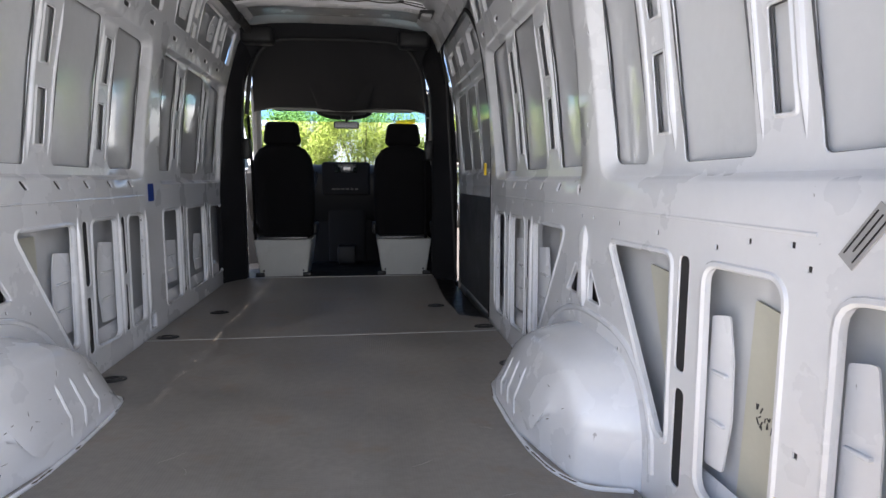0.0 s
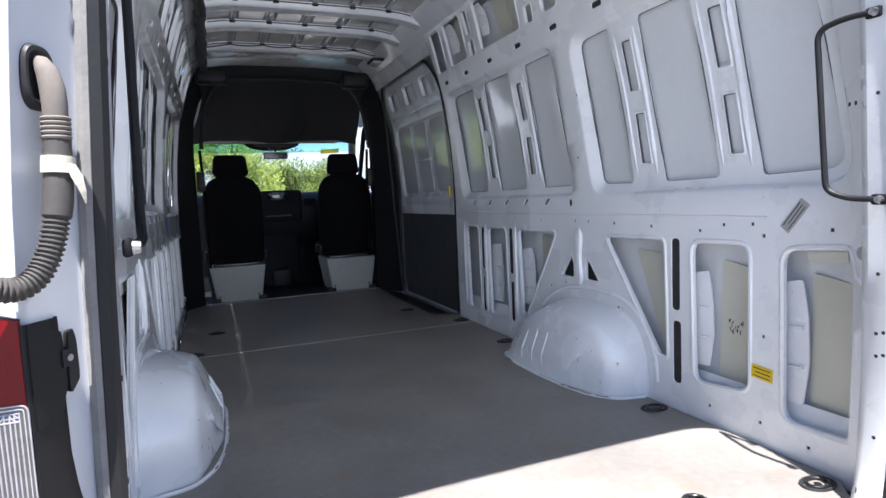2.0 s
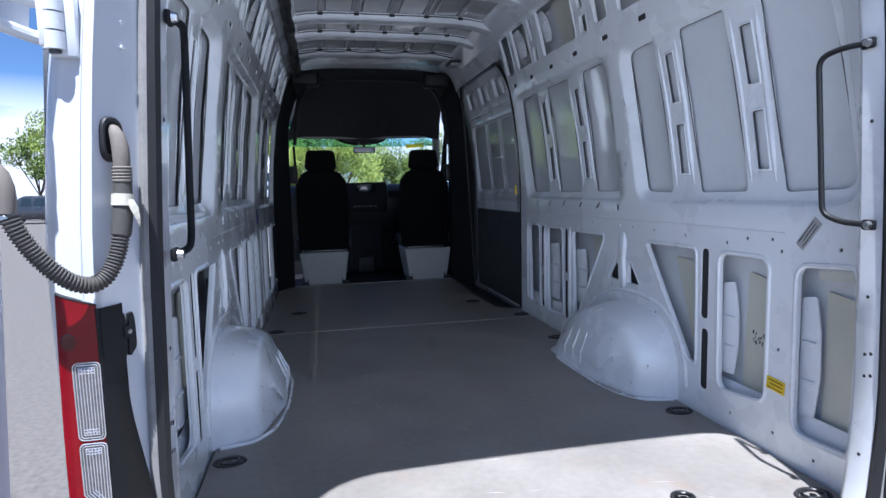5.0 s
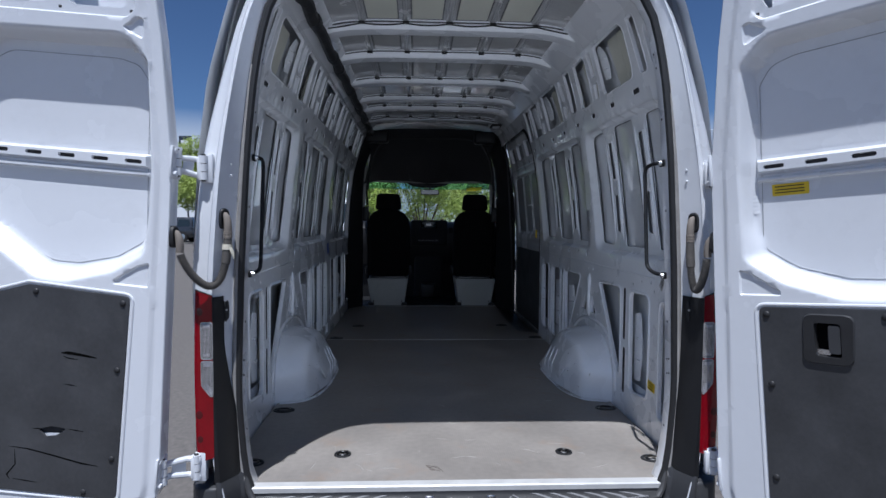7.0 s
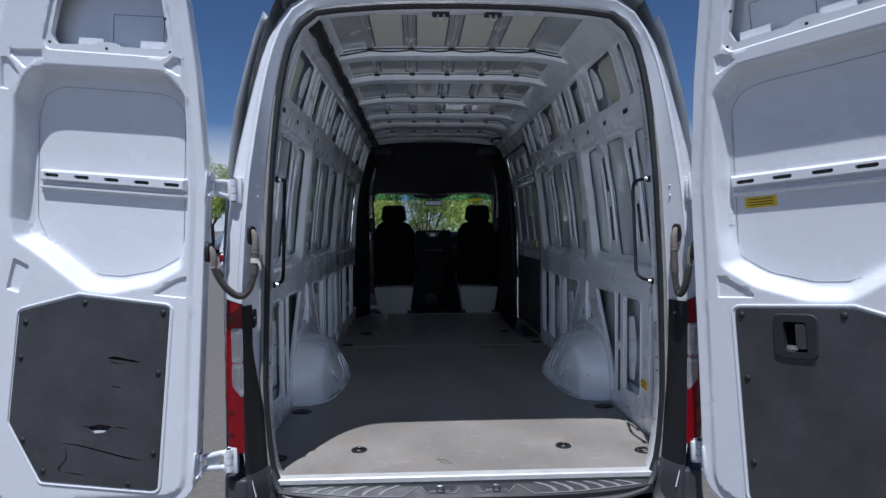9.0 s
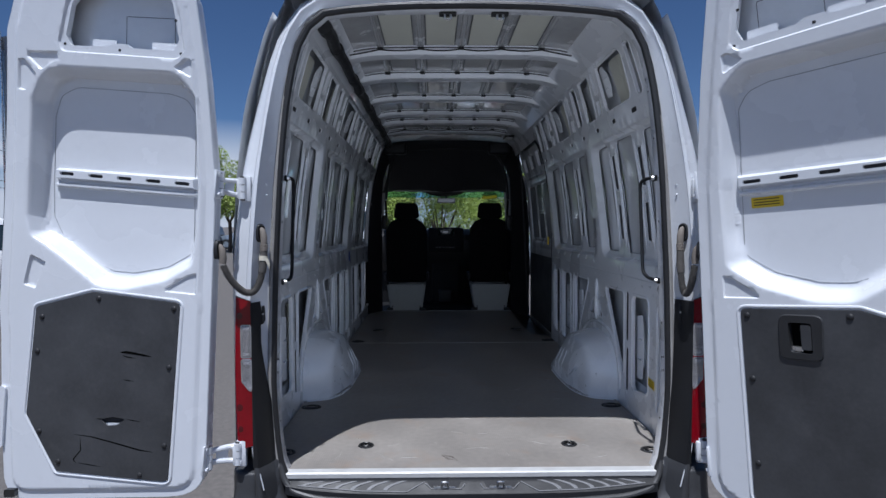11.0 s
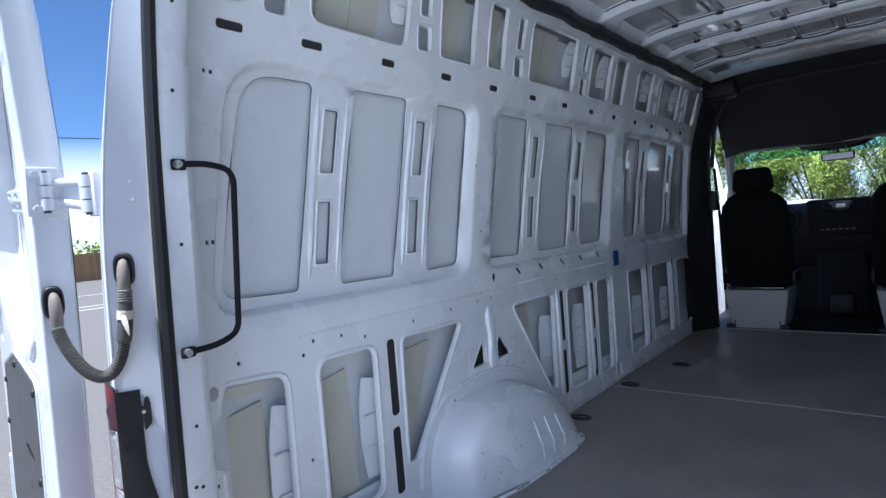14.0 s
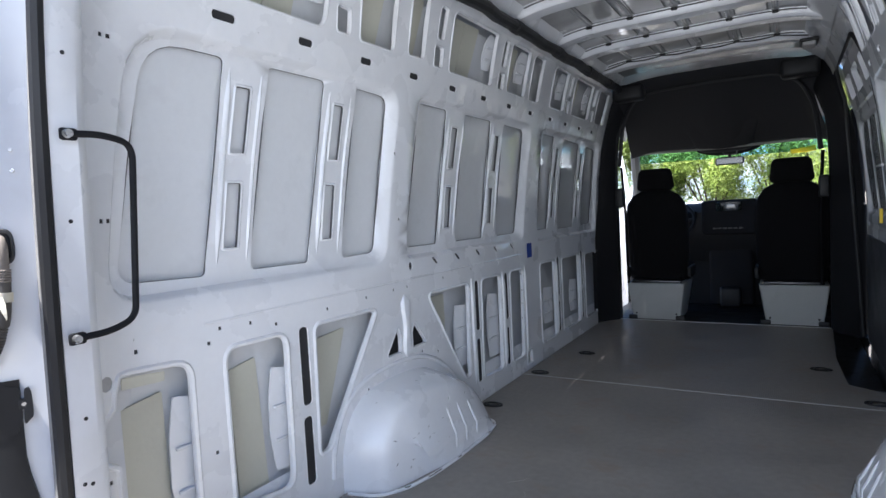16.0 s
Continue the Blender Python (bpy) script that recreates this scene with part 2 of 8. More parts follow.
def speckle(m, scale, lo, hi, amount, colour):
    """Small scattered scuffs and chips over a painted surface."""
    n, l = m.node_tree.nodes, m.node_tree.links
    b = n["Principled BSDF"]
    tc = n.new("ShaderNodeTexCoord")
    mp = n.new("ShaderNodeMapping")
    mp.inputs["Scale"].default_value = (1.0, 1.0, 0.55)
    mp.inputs["Rotation"].default_value = (0.5, 0.2, 0.3)
    tx = n.new("ShaderNodeTexNoise")
    tx.inputs["Scale"].default_value, tx.inputs["Detail"].default_value, tx.inputs["Roughness"].default_value = scale, 4, 0.7
    r = n.new("ShaderNodeMapRange")
    r.inputs["From Min"].default_value, r.inputs["From Max"].default_value, r.inputs["To Max"].default_value = lo, hi, amount
    mx = n.new("ShaderNodeMixRGB")
    mx.inputs["Color2"].default_value = (*colour, 1)
    old = b.inputs["Base Color"].links[0].from_socket
    l.new(tc.outputs["Object"], mp.inputs["Vector"])
    l.new(mp.outputs["Vector"], tx.inputs["Vector"])
    l.new(tx.outputs["Fac"], r.inputs["Value"])
    l.new(r.outputs["Result"], mx.inputs["Fac"])
    l.new(old, mx.inputs["Color1"])
    l.new(mx.outputs["Color"], b.inputs["Base Color"])


speckle(PAINT_IN, 26.0, 0.725, 0.745, 0.6, (0.20, 0.19, 0.18))

FLOOR = floor_material()
speckle(FLOOR, 30.0, 0.70, 0.74, 0.5, (0.42, 0.40, 0.37))
ASPHALT = mat("sunlit_asphalt", (0.128, 0.117, 0.107), 0.88, var=0.30, scale=26.0, bump=0.35, bscale=160, dark=(0.12, 0.12, 0.12), stain=0.4, sscale=0.35)
CONCRETE = mat("pale_concrete", (0.30, 0.275, 0.245), 0.85, var=0.1, scale=1.5, bump=0.3, bscale=60)
LINE = mat("white_road_paint", (0.60, 0.60, 0.58), 0.7, var=0.2, scale=4)
WOOD = mat("tan_fence_board", (0.36, 0.22, 0.105), 0.8, var=0.2, scale=3, random_tint=0.18)
LEAF = mat("green_leaf", (0.135, 0.195, 0.026), 0.55, var=0.4, scale=0.9)
LEAF2 = mat("yellow_green_leaf", (0.27, 0.35, 0.06), 0.55, var=0.4, scale=0.9)
PLUM = mat("plum_leaf", (0.085, 0.018, 0.024), 0.6, var=0.35, scale=0.9)
BARK = mat("grey_brown_bark", (0.10, 0.075, 0.055), 0.9, var=0.3, scale=4, bump=0.6, bscale=30)
STUCCO = mat("beige_stucco", (0.45, 0.41, 0.36), 0.85, var=0.06, scale=1, bump=0.2, bscale=30)
CLAD = mat("silver_blue_cladding", (0.42, 0.47, 0.54), 0.35, metal=0.3, var=0.05, scale=1)
# green reflections are painted into this glass as a lighter base colour
SHOPGLASS = mat("painted_reflection_glass", (0.16, 0.24, 0.19), 0.06, var=0.1, scale=1, coat=1.0, rvar=0.02)
DARKGLASS = mat("dark_reflective_glass", (0.02, 0.028, 0.03), 0.06, var=0.1, scale=1, coat=1.0, rvar=0.02)
TYRE = mat("tyre_rubber", (0.02, 0.02, 0.021), 0.85, var=0.2, scale=8, bump=0.2)
CARWHITE = mat("white_car_paint", (0.72, 0.73, 0.74), 0.25, var=0.03, scale=2, coat=0.8)
FLAGRED = mat("red_orange_cloth", (0.62, 0.06, 0.035), 0.75, var=0.06, scale=3)
CARRED = mat("red_car_paint", (0.42, 0.02, 0.02), 0.25, var=0.05, scale=2, coat=0.8)
CARDARK = mat("dark_grey_car_paint", (0.035, 0.04, 0.05), 0.25, var=0.05, scale=2, coat=0.8)
CARSILVER = mat("silver_blue_car_paint", (0.30, 0.36, 0.43), 0.28, metal=0.4, var=0.05, scale=2, coat=0.8)


# ---- mesh helpers ----
from mathutils.bvhtree import BVHTree


def link_mesh(name, bm, material, parent=None, smooth=35):
    me = bpy.data.meshes.new(name)
    bm.normal_update()
    bm.to_mesh(me)
    bm.free()
    if smooth:
        for p in me.polygons:
            p.use_smooth = True
        me.set_sharp_from_angle(angle=radians(smooth))
    if material:
        me.materials.append(material)
    ob = new(name, me)
    ob.parent = parent
    return ob


def part(name, bm, material, parent, label="", smooth=35):
    ob = link_mesh(name, bm, material, parent, smooth)
    return tagged(ob, label) if label else ob


def thing(name, label, category, group="", kind="", at=(0, 0, 0)):
    ob = new(name)
    ob.empty_display_size = 0.1
    ob.location = at
    return tagged(ob, label, category, group, kind)


def box(bm, lo, hi, bevel=0.0, seg=2, m=None):
    """A bevelled block between two corners, added to bm."""
    r = bmesh.ops.create_cube(bm, size=1)
    vs = r["verts"]
    for v in vs:
        v.co = Vector([lo[i] + (v.co[i] + 0.5) * (hi[i] - lo[i]) for i in range(3)])
    if bevel:
        es = list({e for v in vs for e in v.link_edges})
        rb = bmesh.ops.bevel(bm, geom=es, offset=bevel, segments=seg, affect="EDGES", profile=0.5)
        vs = list({v for f in rb["faces"] for v in f.verts} | {v for v in vs if v.is_valid})
    if m is not None:
        bmesh.ops.transform(bm, matrix=m, verts=vs)
    return vs


def cyl(bm, a, b, r, r2=None, n=14, caps=True):
    """A round bar from a to b, added to bm."""
    a, b = Vector(a), Vector(b)
    d = b - a
    m = Matrix.Translation((a + b) / 2) @ d.to_track_quat("Z", "Y").to_matrix().to_4x4()
    return bmesh.ops.create_cone(bm, cap_ends=caps, segments=n, radius1=r, radius2=r if r2 is None else r2, depth=d.length, matrix=m)["verts"]


def rounded(pts, r, n=5):
    """A closed outline with its corners rounded; r: one radius or one a corner."""
    pts = [Vector(p) for p in pts]
    out = []
    for i, p in enumerate(pts):
        a, b = pts[i - 1] - p, pts[(i + 1) % len(pts)] - p
        rad = r[i] if isinstance(r, (list, tuple)) else r
        half = a.angle(b) / 2
        cut = min(rad / max(math.tan(half), 1e-3), a.length * 0.48, b.length * 0.48)
        s, e = p + a.normalized() * cut, p + b.normalized() * cut
        for k in range(n + 1):
            u = k / n
            out.append((s * (1 - u) ** 2 + p * 2 * u * (1 - u) + e * u * u).to_tuple())
    return out


def rect(a0, b0, a1, b1, r=0.02, n=5):
    return rounded([(a0, b0), (a1, b0), (a1, b1), (a0, b1)], r, n)


def inset(loop, d):
    """The outline moved inwards by d."""
    area = sum(loop[i - 1][0] * loop[i][1] - loop[i][0] * loop[i - 1][1] for i in range(len(loop)))
    s = 1 if area > 0 else -1
    out = []
    for i in range(len(loop)):
        p, q, w = Vector(loop[i - 1]), Vector(loop[i]), Vector(loop[(i + 1) % len(loop)])
        t = (w - p)
        if t.length < 1e-9:
            out.append(loop[i])
            continue
        t.normalize()
        out.append((q + s * d * Vector((-t.y, t.x))).to_tuple())
    return out


def inside(p, loop):
    c, x, y = False, p[0], p[1]
    for i in range(len(loop)):
        (x1, y1), (x2, y2) = loop[i - 1], loop[i]
        if (y1 > y) != (y2 > y) and x < (x2 - x1) * (y - y1) / (y2 - y1) + x1:
            c = not c
    return c


def size_of(loop):
    return abs(sum(loop[i - 1][0] * loop[i][1] - loop[i][0] * loop[i - 1][1] for i in range(len(loop)))) / 2


def pressing(outer, holes, steps, place, grid=0.09, flange=0.014, facing=None, base=0.0, hole_edge=False):
    """A pressed metal sheet: an outline with through-holes that have turned edges, and steps (outline, depth from, depth to, slope width).
    place(a, b, depth) gives the world point. Returns a bmesh."""
    from mathutils.geometry import delaunay_2d_cdt
    verts, edges, depth = [], [], []

    def add(loop, d):
        k = len(verts)
        verts.extend(Vector(p) for p in loop)
        depth.extend([d] * len(loop))
        edges.extend((k + i, k + (i + 1) % len(loop)) for i in range(len(loop)))

    def dense(loop, gap):
        out = []
        for i, p in enumerate(loop):
            q = loop[(i + 1) % len(loop)]
            n = max(1, int(math.dist(p, q) / gap))
            out += [(p[0] + (q[0] - p[0]) * k / n, p[1] + (q[1] - p[1]) * k / n) for k in range(n)]
        return out

    order = sorted(steps, key=lambda st: -size_of(st[0]))
    frames = [(min(p[0] for p in st[0]), max(p[0] for p in st[0]), min(p[1] for p in st[0]), max(p[1] for p in st[0])) for st in order]

    def gap_to(p, loop):
        best = 9.0
        for i in range(len(loop)):
            (x1, y1), (x2, y2) = loop[i - 1], loop[i]
            dx, dy = x2 - x1, y2 - y1
            u = max(0.0, min(1.0, ((p[0] - x1) * dx + (p[1] - y1) * dy) / max(dx * dx + dy * dy, 1e-12)))
            best = min(best, (p[0] - x1 - u * dx) ** 2 + (p[1] - y1 - u * dy) ** 2)
        return math.sqrt(best)

    def level(p):
        """Depth at a point, from how far it lies inside each step's outline."""
        d = base
        for (loop, d0, d1, w), (x0, x1, y0, y1) in zip(order, frames):
            if x0 <= p[0] <= x1 and y0 <= p[1] <= y1 and inside(p, loop):
                u = min(1.0, gap_to(p, loop) / (w(p) if callable(w) else w))
                d = d0 + (d1 - d0) * u * u * (3 - 2 * u)
        return d

    for loop, d0, d1, w in steps:
        add(dense(loop, grid), None)
        ww = 0.02 if callable(w) else w
        for f in ((0.25, 0.5, 0.75, 1.0) if ww > 0.012 else (1.0,)):
            add(dense(inset(loop, ww * f), grid), None)
    hole_depths = []
    for h in holes:
        c = (sum(p[0] for p in h) / len(h), sum(p[1] for p in h) / len(h))
        d = level(h[0]) if hole_edge else level(c)
        hole_depths.append(d)
        add(dense(h, grid), d)
    add(dense(outer, grid), base)
    a0, a1 = min(p[0] for p in outer), max(p[0] for p in outer)
    b0, b1 = min(p[1] for p in outer), max(p[1] for p in outer)
    na, nb = int((a1 - a0) / grid), int((b1 - b0) / grid)
    for i in range(1, na):
        for j in range(1, nb):
            p = (a0 + (a1 - a0) * i / na, b0 + (b1 - b0) * j / nb)
            if inside(p, outer) and not any(inside(p, h) for h in holes):
                verts.append(Vector(p))
                depth.append(None)
    vo, _, fo, orig, _, _ = delaunay_2d_cdt(verts, edges, [], 0, 1e-6)
    bm = bmesh.new()
    made, dep = [], []
    for v, o in zip(vo, orig):
        known = [depth[k] for k in o if depth[k] is not None]
        d = known[0] if known else level(v)
        dep.append(d)
        made.append(bm.verts.new(place(v.x, v.y, d)))
    for f in fo:
        c = (sum(vo[i].x for i in f) / len(f), sum(vo[i].y for i in f) / len(f))
        if inside(c, outer) and not any(inside(c, h) for h in holes):
            try:
                bm.faces.new([made[i] for i in f])
            except ValueError:
                pass
    bmesh.ops.delete(bm, geom=[v for v in bm.verts if not v.link_faces], context="VERTS")
    bm.normal_update()
    if facing is not None:
        tot = Vector()
        for f in bm.faces:
            tot += f.normal * f.calc_area()
        if tot.dot(Vector(facing)) < 0:
            bmesh.ops.reverse_faces(bm, faces=bm.faces[:])
    if flange:
        for h, d in zip(holes, hole_depths):
            ring = dense(h, grid)
            top = [bm.verts.new(place(p[0], p[1], d)) for p in ring]
            turn = flange(h) if callable(flange) else flange
            low = [bm.verts.new(place(p[0], p[1], d + turn)) for p in inset(ring, 0.001)]
            for i in range(len(ring)):
                bm.faces.new((top[i], top[(i + 1) % len(ring)], low[(i + 1) % len(ring)], low[i]))
    bmesh.ops.remove_doubles(bm, verts=bm.verts[:], dist=2e-5)
    return bm


def sweep(bm, points, radius, n=12, ribs=0.0, rib_gap=0.02, closed_ends=True):
    """A tube along points; ribs: how far corrugations stand out."""
    pts = [Vector(p) for p in points]
    if ribs:
        fine = []
        total = sum((pts[i + 1] - pts[i]).length for i in range(len(pts) - 1))
        k = int(total / (rib_gap / 4))
        cum = [0]
        for i in range(len(pts) - 1):
            cum.append(cum[-1] + (pts[i + 1] - pts[i]).length)
        for j in range(k + 1):
            s = total * j / k
            i = min(max(0, next((q for q in range(len(cum)) if cum[q] >= s), len(cum) - 1) - 1), len(pts) - 2)
            u = (s - cum[i]) / max(cum[i + 1] - cum[i], 1e-9)
            fine.append((pts[i].lerp(pts[i + 1], u), radius + (ribs if j % 4 in (1, 2) else 0)))
    else:
        fine = list(zip(pts, radius)) if isinstance(radius, (list, tuple)) else [(p, radius) for p in pts]
    rings, up = [], None
    for i, (p, r) in enumerate(fine):
        t = (fine[min(i + 1, len(fine) - 1)][0] - fine[max(i - 1, 0)][0]).normalized()
        if up is None:
            up = t.orthogonal().normalized()
        up = (up - t * up.dot(t)).normalized()
        side = t.cross(up)
        rings.append([bm.verts.new(p + (up * math.cos(a) + side * math.sin(a)) * r) for a in [2 * math.pi * q / n for q in range(n)]])
    for a, b in zip(rings, rings[1:]):
        for q in range(n):
            bm.faces.new((a[q], a[(q + 1) % n], b[(q + 1) % n], b[q]))
    if closed_ends:
        bm.faces.new(rings[0][::-1])
        bm.faces.new(rings[-1])


def bezier(a, b, c, d, n=16):
    a, b, c, d = map(Vector, (a, b, c, d))
    return [a * (1 - u) ** 3 + b * 3 * u * (1 - u) ** 2 + c * 3 * u * u * (1 - u) + d * u ** 3 for u in [k / n for k in range(n + 1)]]


def bend(points, r, n=6):
    """A polyline with rounded corners."""
    pts = [Vector(p) for p in points]
    out = [pts[0]]
    for i in range(1, len(pts) - 1):
        p, a, b = pts[i], pts[i - 1] - pts[i], pts[i + 1] - pts[i]
        cut = min(r, a.length * 0.45, b.length * 0.45)
        s, e = p + a.normalized() * cut, p + b.normalized() * cut
        out += [s * (1 - u) ** 2 + p * 2 * u * (1 - u) + e * u * u for u in [k / n for k in range(n + 1)]]
    return out + [pts[-1]]


def loft(bm, loops, closed=True, cap=False):
    """Quads between loops of equal length."""
    rings = [[bm.verts.new(p) for p in lp] for lp in loops]
    n = len(rings[0])
    for a, b in zip(rings, rings[1:]):
        for i in range(n if closed else n - 1):
            j = (i + 1) % n
            bm.faces.new((a[i], a[j], b[j], b[i]))
    if cap:
        bm.faces.new(rings[0][::-1])
        bm.faces.new(rings[-1])
    return rings


def slab(bm, loop, place, depth0, depth1):
    """A plate: an outline given some thickness through place(a, b, depth)."""
    a = [bm.verts.new(place(p[0], p[1], depth0)) for p in loop]
    b = [bm.verts.new(place(p[0], p[1], depth1)) for p in loop]
    bm.faces.new(a)
    bm.faces.new(b[::-1])
    for i in range(len(loop)):
        j = (i + 1) % len(loop)
        bm.faces.new((a[j], a[i], b[i], b[j]))
    bmesh.ops.recalc_face_normals(bm, faces=bm.faces[:])


# ---- the van's shell: floor, side walls, roof ----
PROFILE_Z = [-0.2, 0.0, 0.9, 1.2, 1.48, 1.57, 1.75, 1.84, 1.90]
PROFILE_X = [0.905, 0.905, 0.905, 0.885, 0.85, 0.825, 0.775, 0.745, 0.71]


def half_width(z):
    return float(np.interp(z, PROFILE_Z, PROFILE_X))


def on_wall(side):
    """A place on the side wall: y, height, depth outwards. The wall draws in towards the rear pillar."""
    def place(y, z, d):
        pull = max(0.0, 0.16 - y) * 0.35
        return Vector((side * (half_width(z) + d - pull), y, z))
    return place


def tilted(y0, y1, z0, z1, lean=0.11, r=0.018):
    """An upright slot or panel whose top leans towards the front."""
    k = lean * (z1 - z0)
    return rounded([(y0, z0), (y1, z0), (y1 + k, z1), (y0 + k, z1)], r)


DEEP = (0.036, 0.032, 0.028)


def deep_at(y):
    return DEEP[0] if y < 1.3 else DEEP[1] if y < 2.8 else DEEP[2]


def corner(p):
    """Corner radii of a skin panel: the first one has a large rounded upper corner."""
    return [0.05, 0.022, 0.022, 0.14] if p[0][0] < 0.3 else [0.025, 0.05, 0.05, 0.025] if p[0][0] in (1.031, 2.350, 3.90) else 0.022


def side_wall(name, side, y_end, label):
    steps, holes = [], []
    # deep window recesses with the bare outer skin showing between upright posts
    rec1 = rounded([(0.135, 0.806), (1.275, 0.798), (1.365, 1.510), (0.215, 1.510)], [0.10, 0.12, 0.10, 0.18])
    rec2 = rounded([(1.405, 0.800), (2.685, 0.800), (2.775, 1.512), (1.490, 1.512)], [0.05, 0.08, 0.10, 0.08])
    steps += [(rec1, 0, DEEP[0], lambda p: 0.024 + 0.026 * max(0.0, min(1.0, (p[0] - 1.0) / 0.2))), (rec2, 0, DEEP[1], lambda p: 0.022 + 0.026 * max(0.0, min(1.0, (p[0] - 2.4) / 0.2)))]
    panels = [[(0.186, 0.860), (0.443, 0.850), (0.523, 1.478), (0.276, 1.478)],
              [(0.604, 0.852), (0.858, 0.848), (0.946, 1.482), (0.690, 1.481)],
              [(1.031, 0.848), (1.232, 0.852), (1.312, 1.476), (1.118, 1.482)],
              [(1.456, 0.854), (1.708, 0.852), (1.784, 1.482), (1.546, 1.484)],
              [(1.880, 0.852), (2.183, 0.850), (2.260, 1.482), (1.958, 1.482)],
              [(2.350, 0.850), (2.626, 0.850), (2.708, 1.476), (2.417, 1.480)]]
    slots = [(0.507, 0.560, 0.926, 1.120), (0.541, 0.597, 1.209, 1.404), (0.928, 0.982, 0.925, 1.120), (0.969, 1.023, 1.211, 1.406),
             (1.772, 1.830, 0.927, 1.121), (1.810, 1.868, 1.213, 1.407), (2.232, 2.290, 0.929, 1.121), (2.281, 2.341, 1.214, 1.407)]
    if y_end > 3:
        rec3 = rounded([(2.90, 0.775), (4.235, 0.775), (4.235, 1.512), (2.93, 1.512)], [0.05, 0.09, 0.09, 0.08])
        steps += [(rec3, 0, DEEP[2], 0.020)]
        panels += [[(2.97, 0.85), (3.155, 0.85), (3.236, 1.480), (3.02, 1.480)], [(3.36, 0.84), (3.700, 0.84), (3.782, 1.470), (3.43, 1.480)],
                   [(3.90, 0.84), (4.15, 0.85), (4.20, 1.45), (3.96, 1.462)]]
        slots += [(3.215, 3.262, 0.925, 1.10), (3.258, 3.305, 1.207, 1.402), (3.755, 3.80, 0.915, 1.08), (3.805, 3.85, 1.207, 1.400)]
    for p in panels:
        holes.append(rounded(p, corner(p)))
    for y0, y1, z0, z1 in slots:
        d = deep_at(y0)
        steps.append((tilted(y0 - 0.007, y1 + 0.007, z0 - 0.008, z1 + 0.008, 0.115, 0.012), d, d - 0.004, 0.004))
        holes.append(tilted(y0, y1, z0, z1, 0.115, 0.008))
    # row of slots under the roof rail
    row = [0.219, 0.482, 0.798, 1.109, 1.427, 1.750, 2.067, 2.380, 2.690, 3.027, 3.33, 3.64, 3.95]
    for k, y in enumerate(row):
        if y < y_end - 0.08:
            w = 0.044 if k < 2 else 0.036
            holes.append(rect(y - w * 0.9, 1.557, y + w * 0.9, 1.581, 0.011, 3))
    # belt holes
    holes.append(rounded([(1.436 + 0.016 * math.cos(a), 0.775 + 0.020 * math.sin(a)) for a in [k * math.pi / 4 for k in range(8)]], 0.004, 2))
    for y in (1.639, 1.848, 2.070, 2.282, 2.502):
        holes.append(rounded([(y - 0.034, 0.797), (y - 0.004, 0.797), (y + 0.034, 0.765), (y + 0.004, 0.765)], 0.009, 3))
    holes.append(rounded([(0.112 + 0.019 * math.cos(a), 0.634 + 0.019 * math.sin(a)) for a in [k * math.pi / 4 for k in range(8)]], 0.004, 2))
    # lower bay openings
    low = [rounded([(0.138, 0.115), (0.342, 0.105), (0.346, 0.628), (0.150, 0.643), (0.134, 0.600), (0.128, 0.566), (0.094, 0.540), (0.084, 0.452), (0.128, 0.428), (0.132, 0.30)], [0.03, 0.045, 0.05, 0.02, 0.02, 0.02, 0.025, 0.02, 0.02, 0.02], 4),
           rounded([(0.462, 0.158), (0.688, 0.128), (0.698, 0.632), (0.462, 0.636)], 0.045),
           rounded([(0.820, 0.180), (0.866, 0.186), (1.180, 0.628), (0.832, 0.634)], [0.02, 0.03, 0.018, 0.03]),
           rounded([(1.228, 0.422), (1.330, 0.422), (1.330, 0.490), (1.316, 0.532)], 0.008, 3),
           rounded([(1.418, 0.422), (1.528, 0.422), (1.440, 0.535), (1.418, 0.490)], 0.008, 3),
           rounded([(1.560, 0.632), (1.872, 0.165), (1.915, 0.165), (1.940, 0.630)], [0.02, 0.03, 0.02, 0.03]),
           rounded([(2.070, 0.112), (2.305, 0.100), (2.318, 0.630), (2.088, 0.630)], 0.035),
           rounded([(2.440, 0.104), (2.612, 0.098), (2.634, 0.628), (2.452, 0.630)], 0.035)]
    for y, z0, z1 in ((0.775, 0.372, 0.640), (0.770, 0.098, 0.334), (2.030, 0.374, 0.636), (2.026, 0.10, 0.330), (2.396, 0.366, 0.632), (2.392, 0.10, 0.318)):
        low.append(rect(y - 0.021, z0, y + 0.021, z1, 0.017, 3))
    if y_end > 3:
        low += [rect(2.925, 0.105, 3.195, 0.628, 0.03), rect(3.345, 0.105, 3.725, 0.622, 0.03), rect(3.885, 0.100, 4.20, 0.610, 0.03)]
        for y in (3.27, 3.805):
            low += [rect(y - 0.022, 0.37, y + 0.022, 0.645, 0.017, 3), rect(y - 0.022, 0.12, y + 0.022, 0.33, 0.017, 3)]
        low.append(rect(2.66, 0.03, 2.73, 0.105, 0.006, 2))
    # openings under the roof rail
    up = [(0.155, 0.266, 1.628, 1.80), (0.313, 0.388, 1.624, 1.86), (0.470, 0.878, 1.630, 1.868), (1.059, 1.266, 1.632, 1.868), (1.362, 1.478, 1.644, 1.872),
          (1.688, 2.118, 1.635, 1.872), (2.303, 2.548, 1.638, 1.872), (2.615, 2.768, 1.638, 1.872)]
    if y_end > 3:
        up += [(2.965, 3.215, 1.640, 1.872), (3.380, 3.775, 1.640, 1.872), (3.95, 4.20, 1.640, 1.872)]

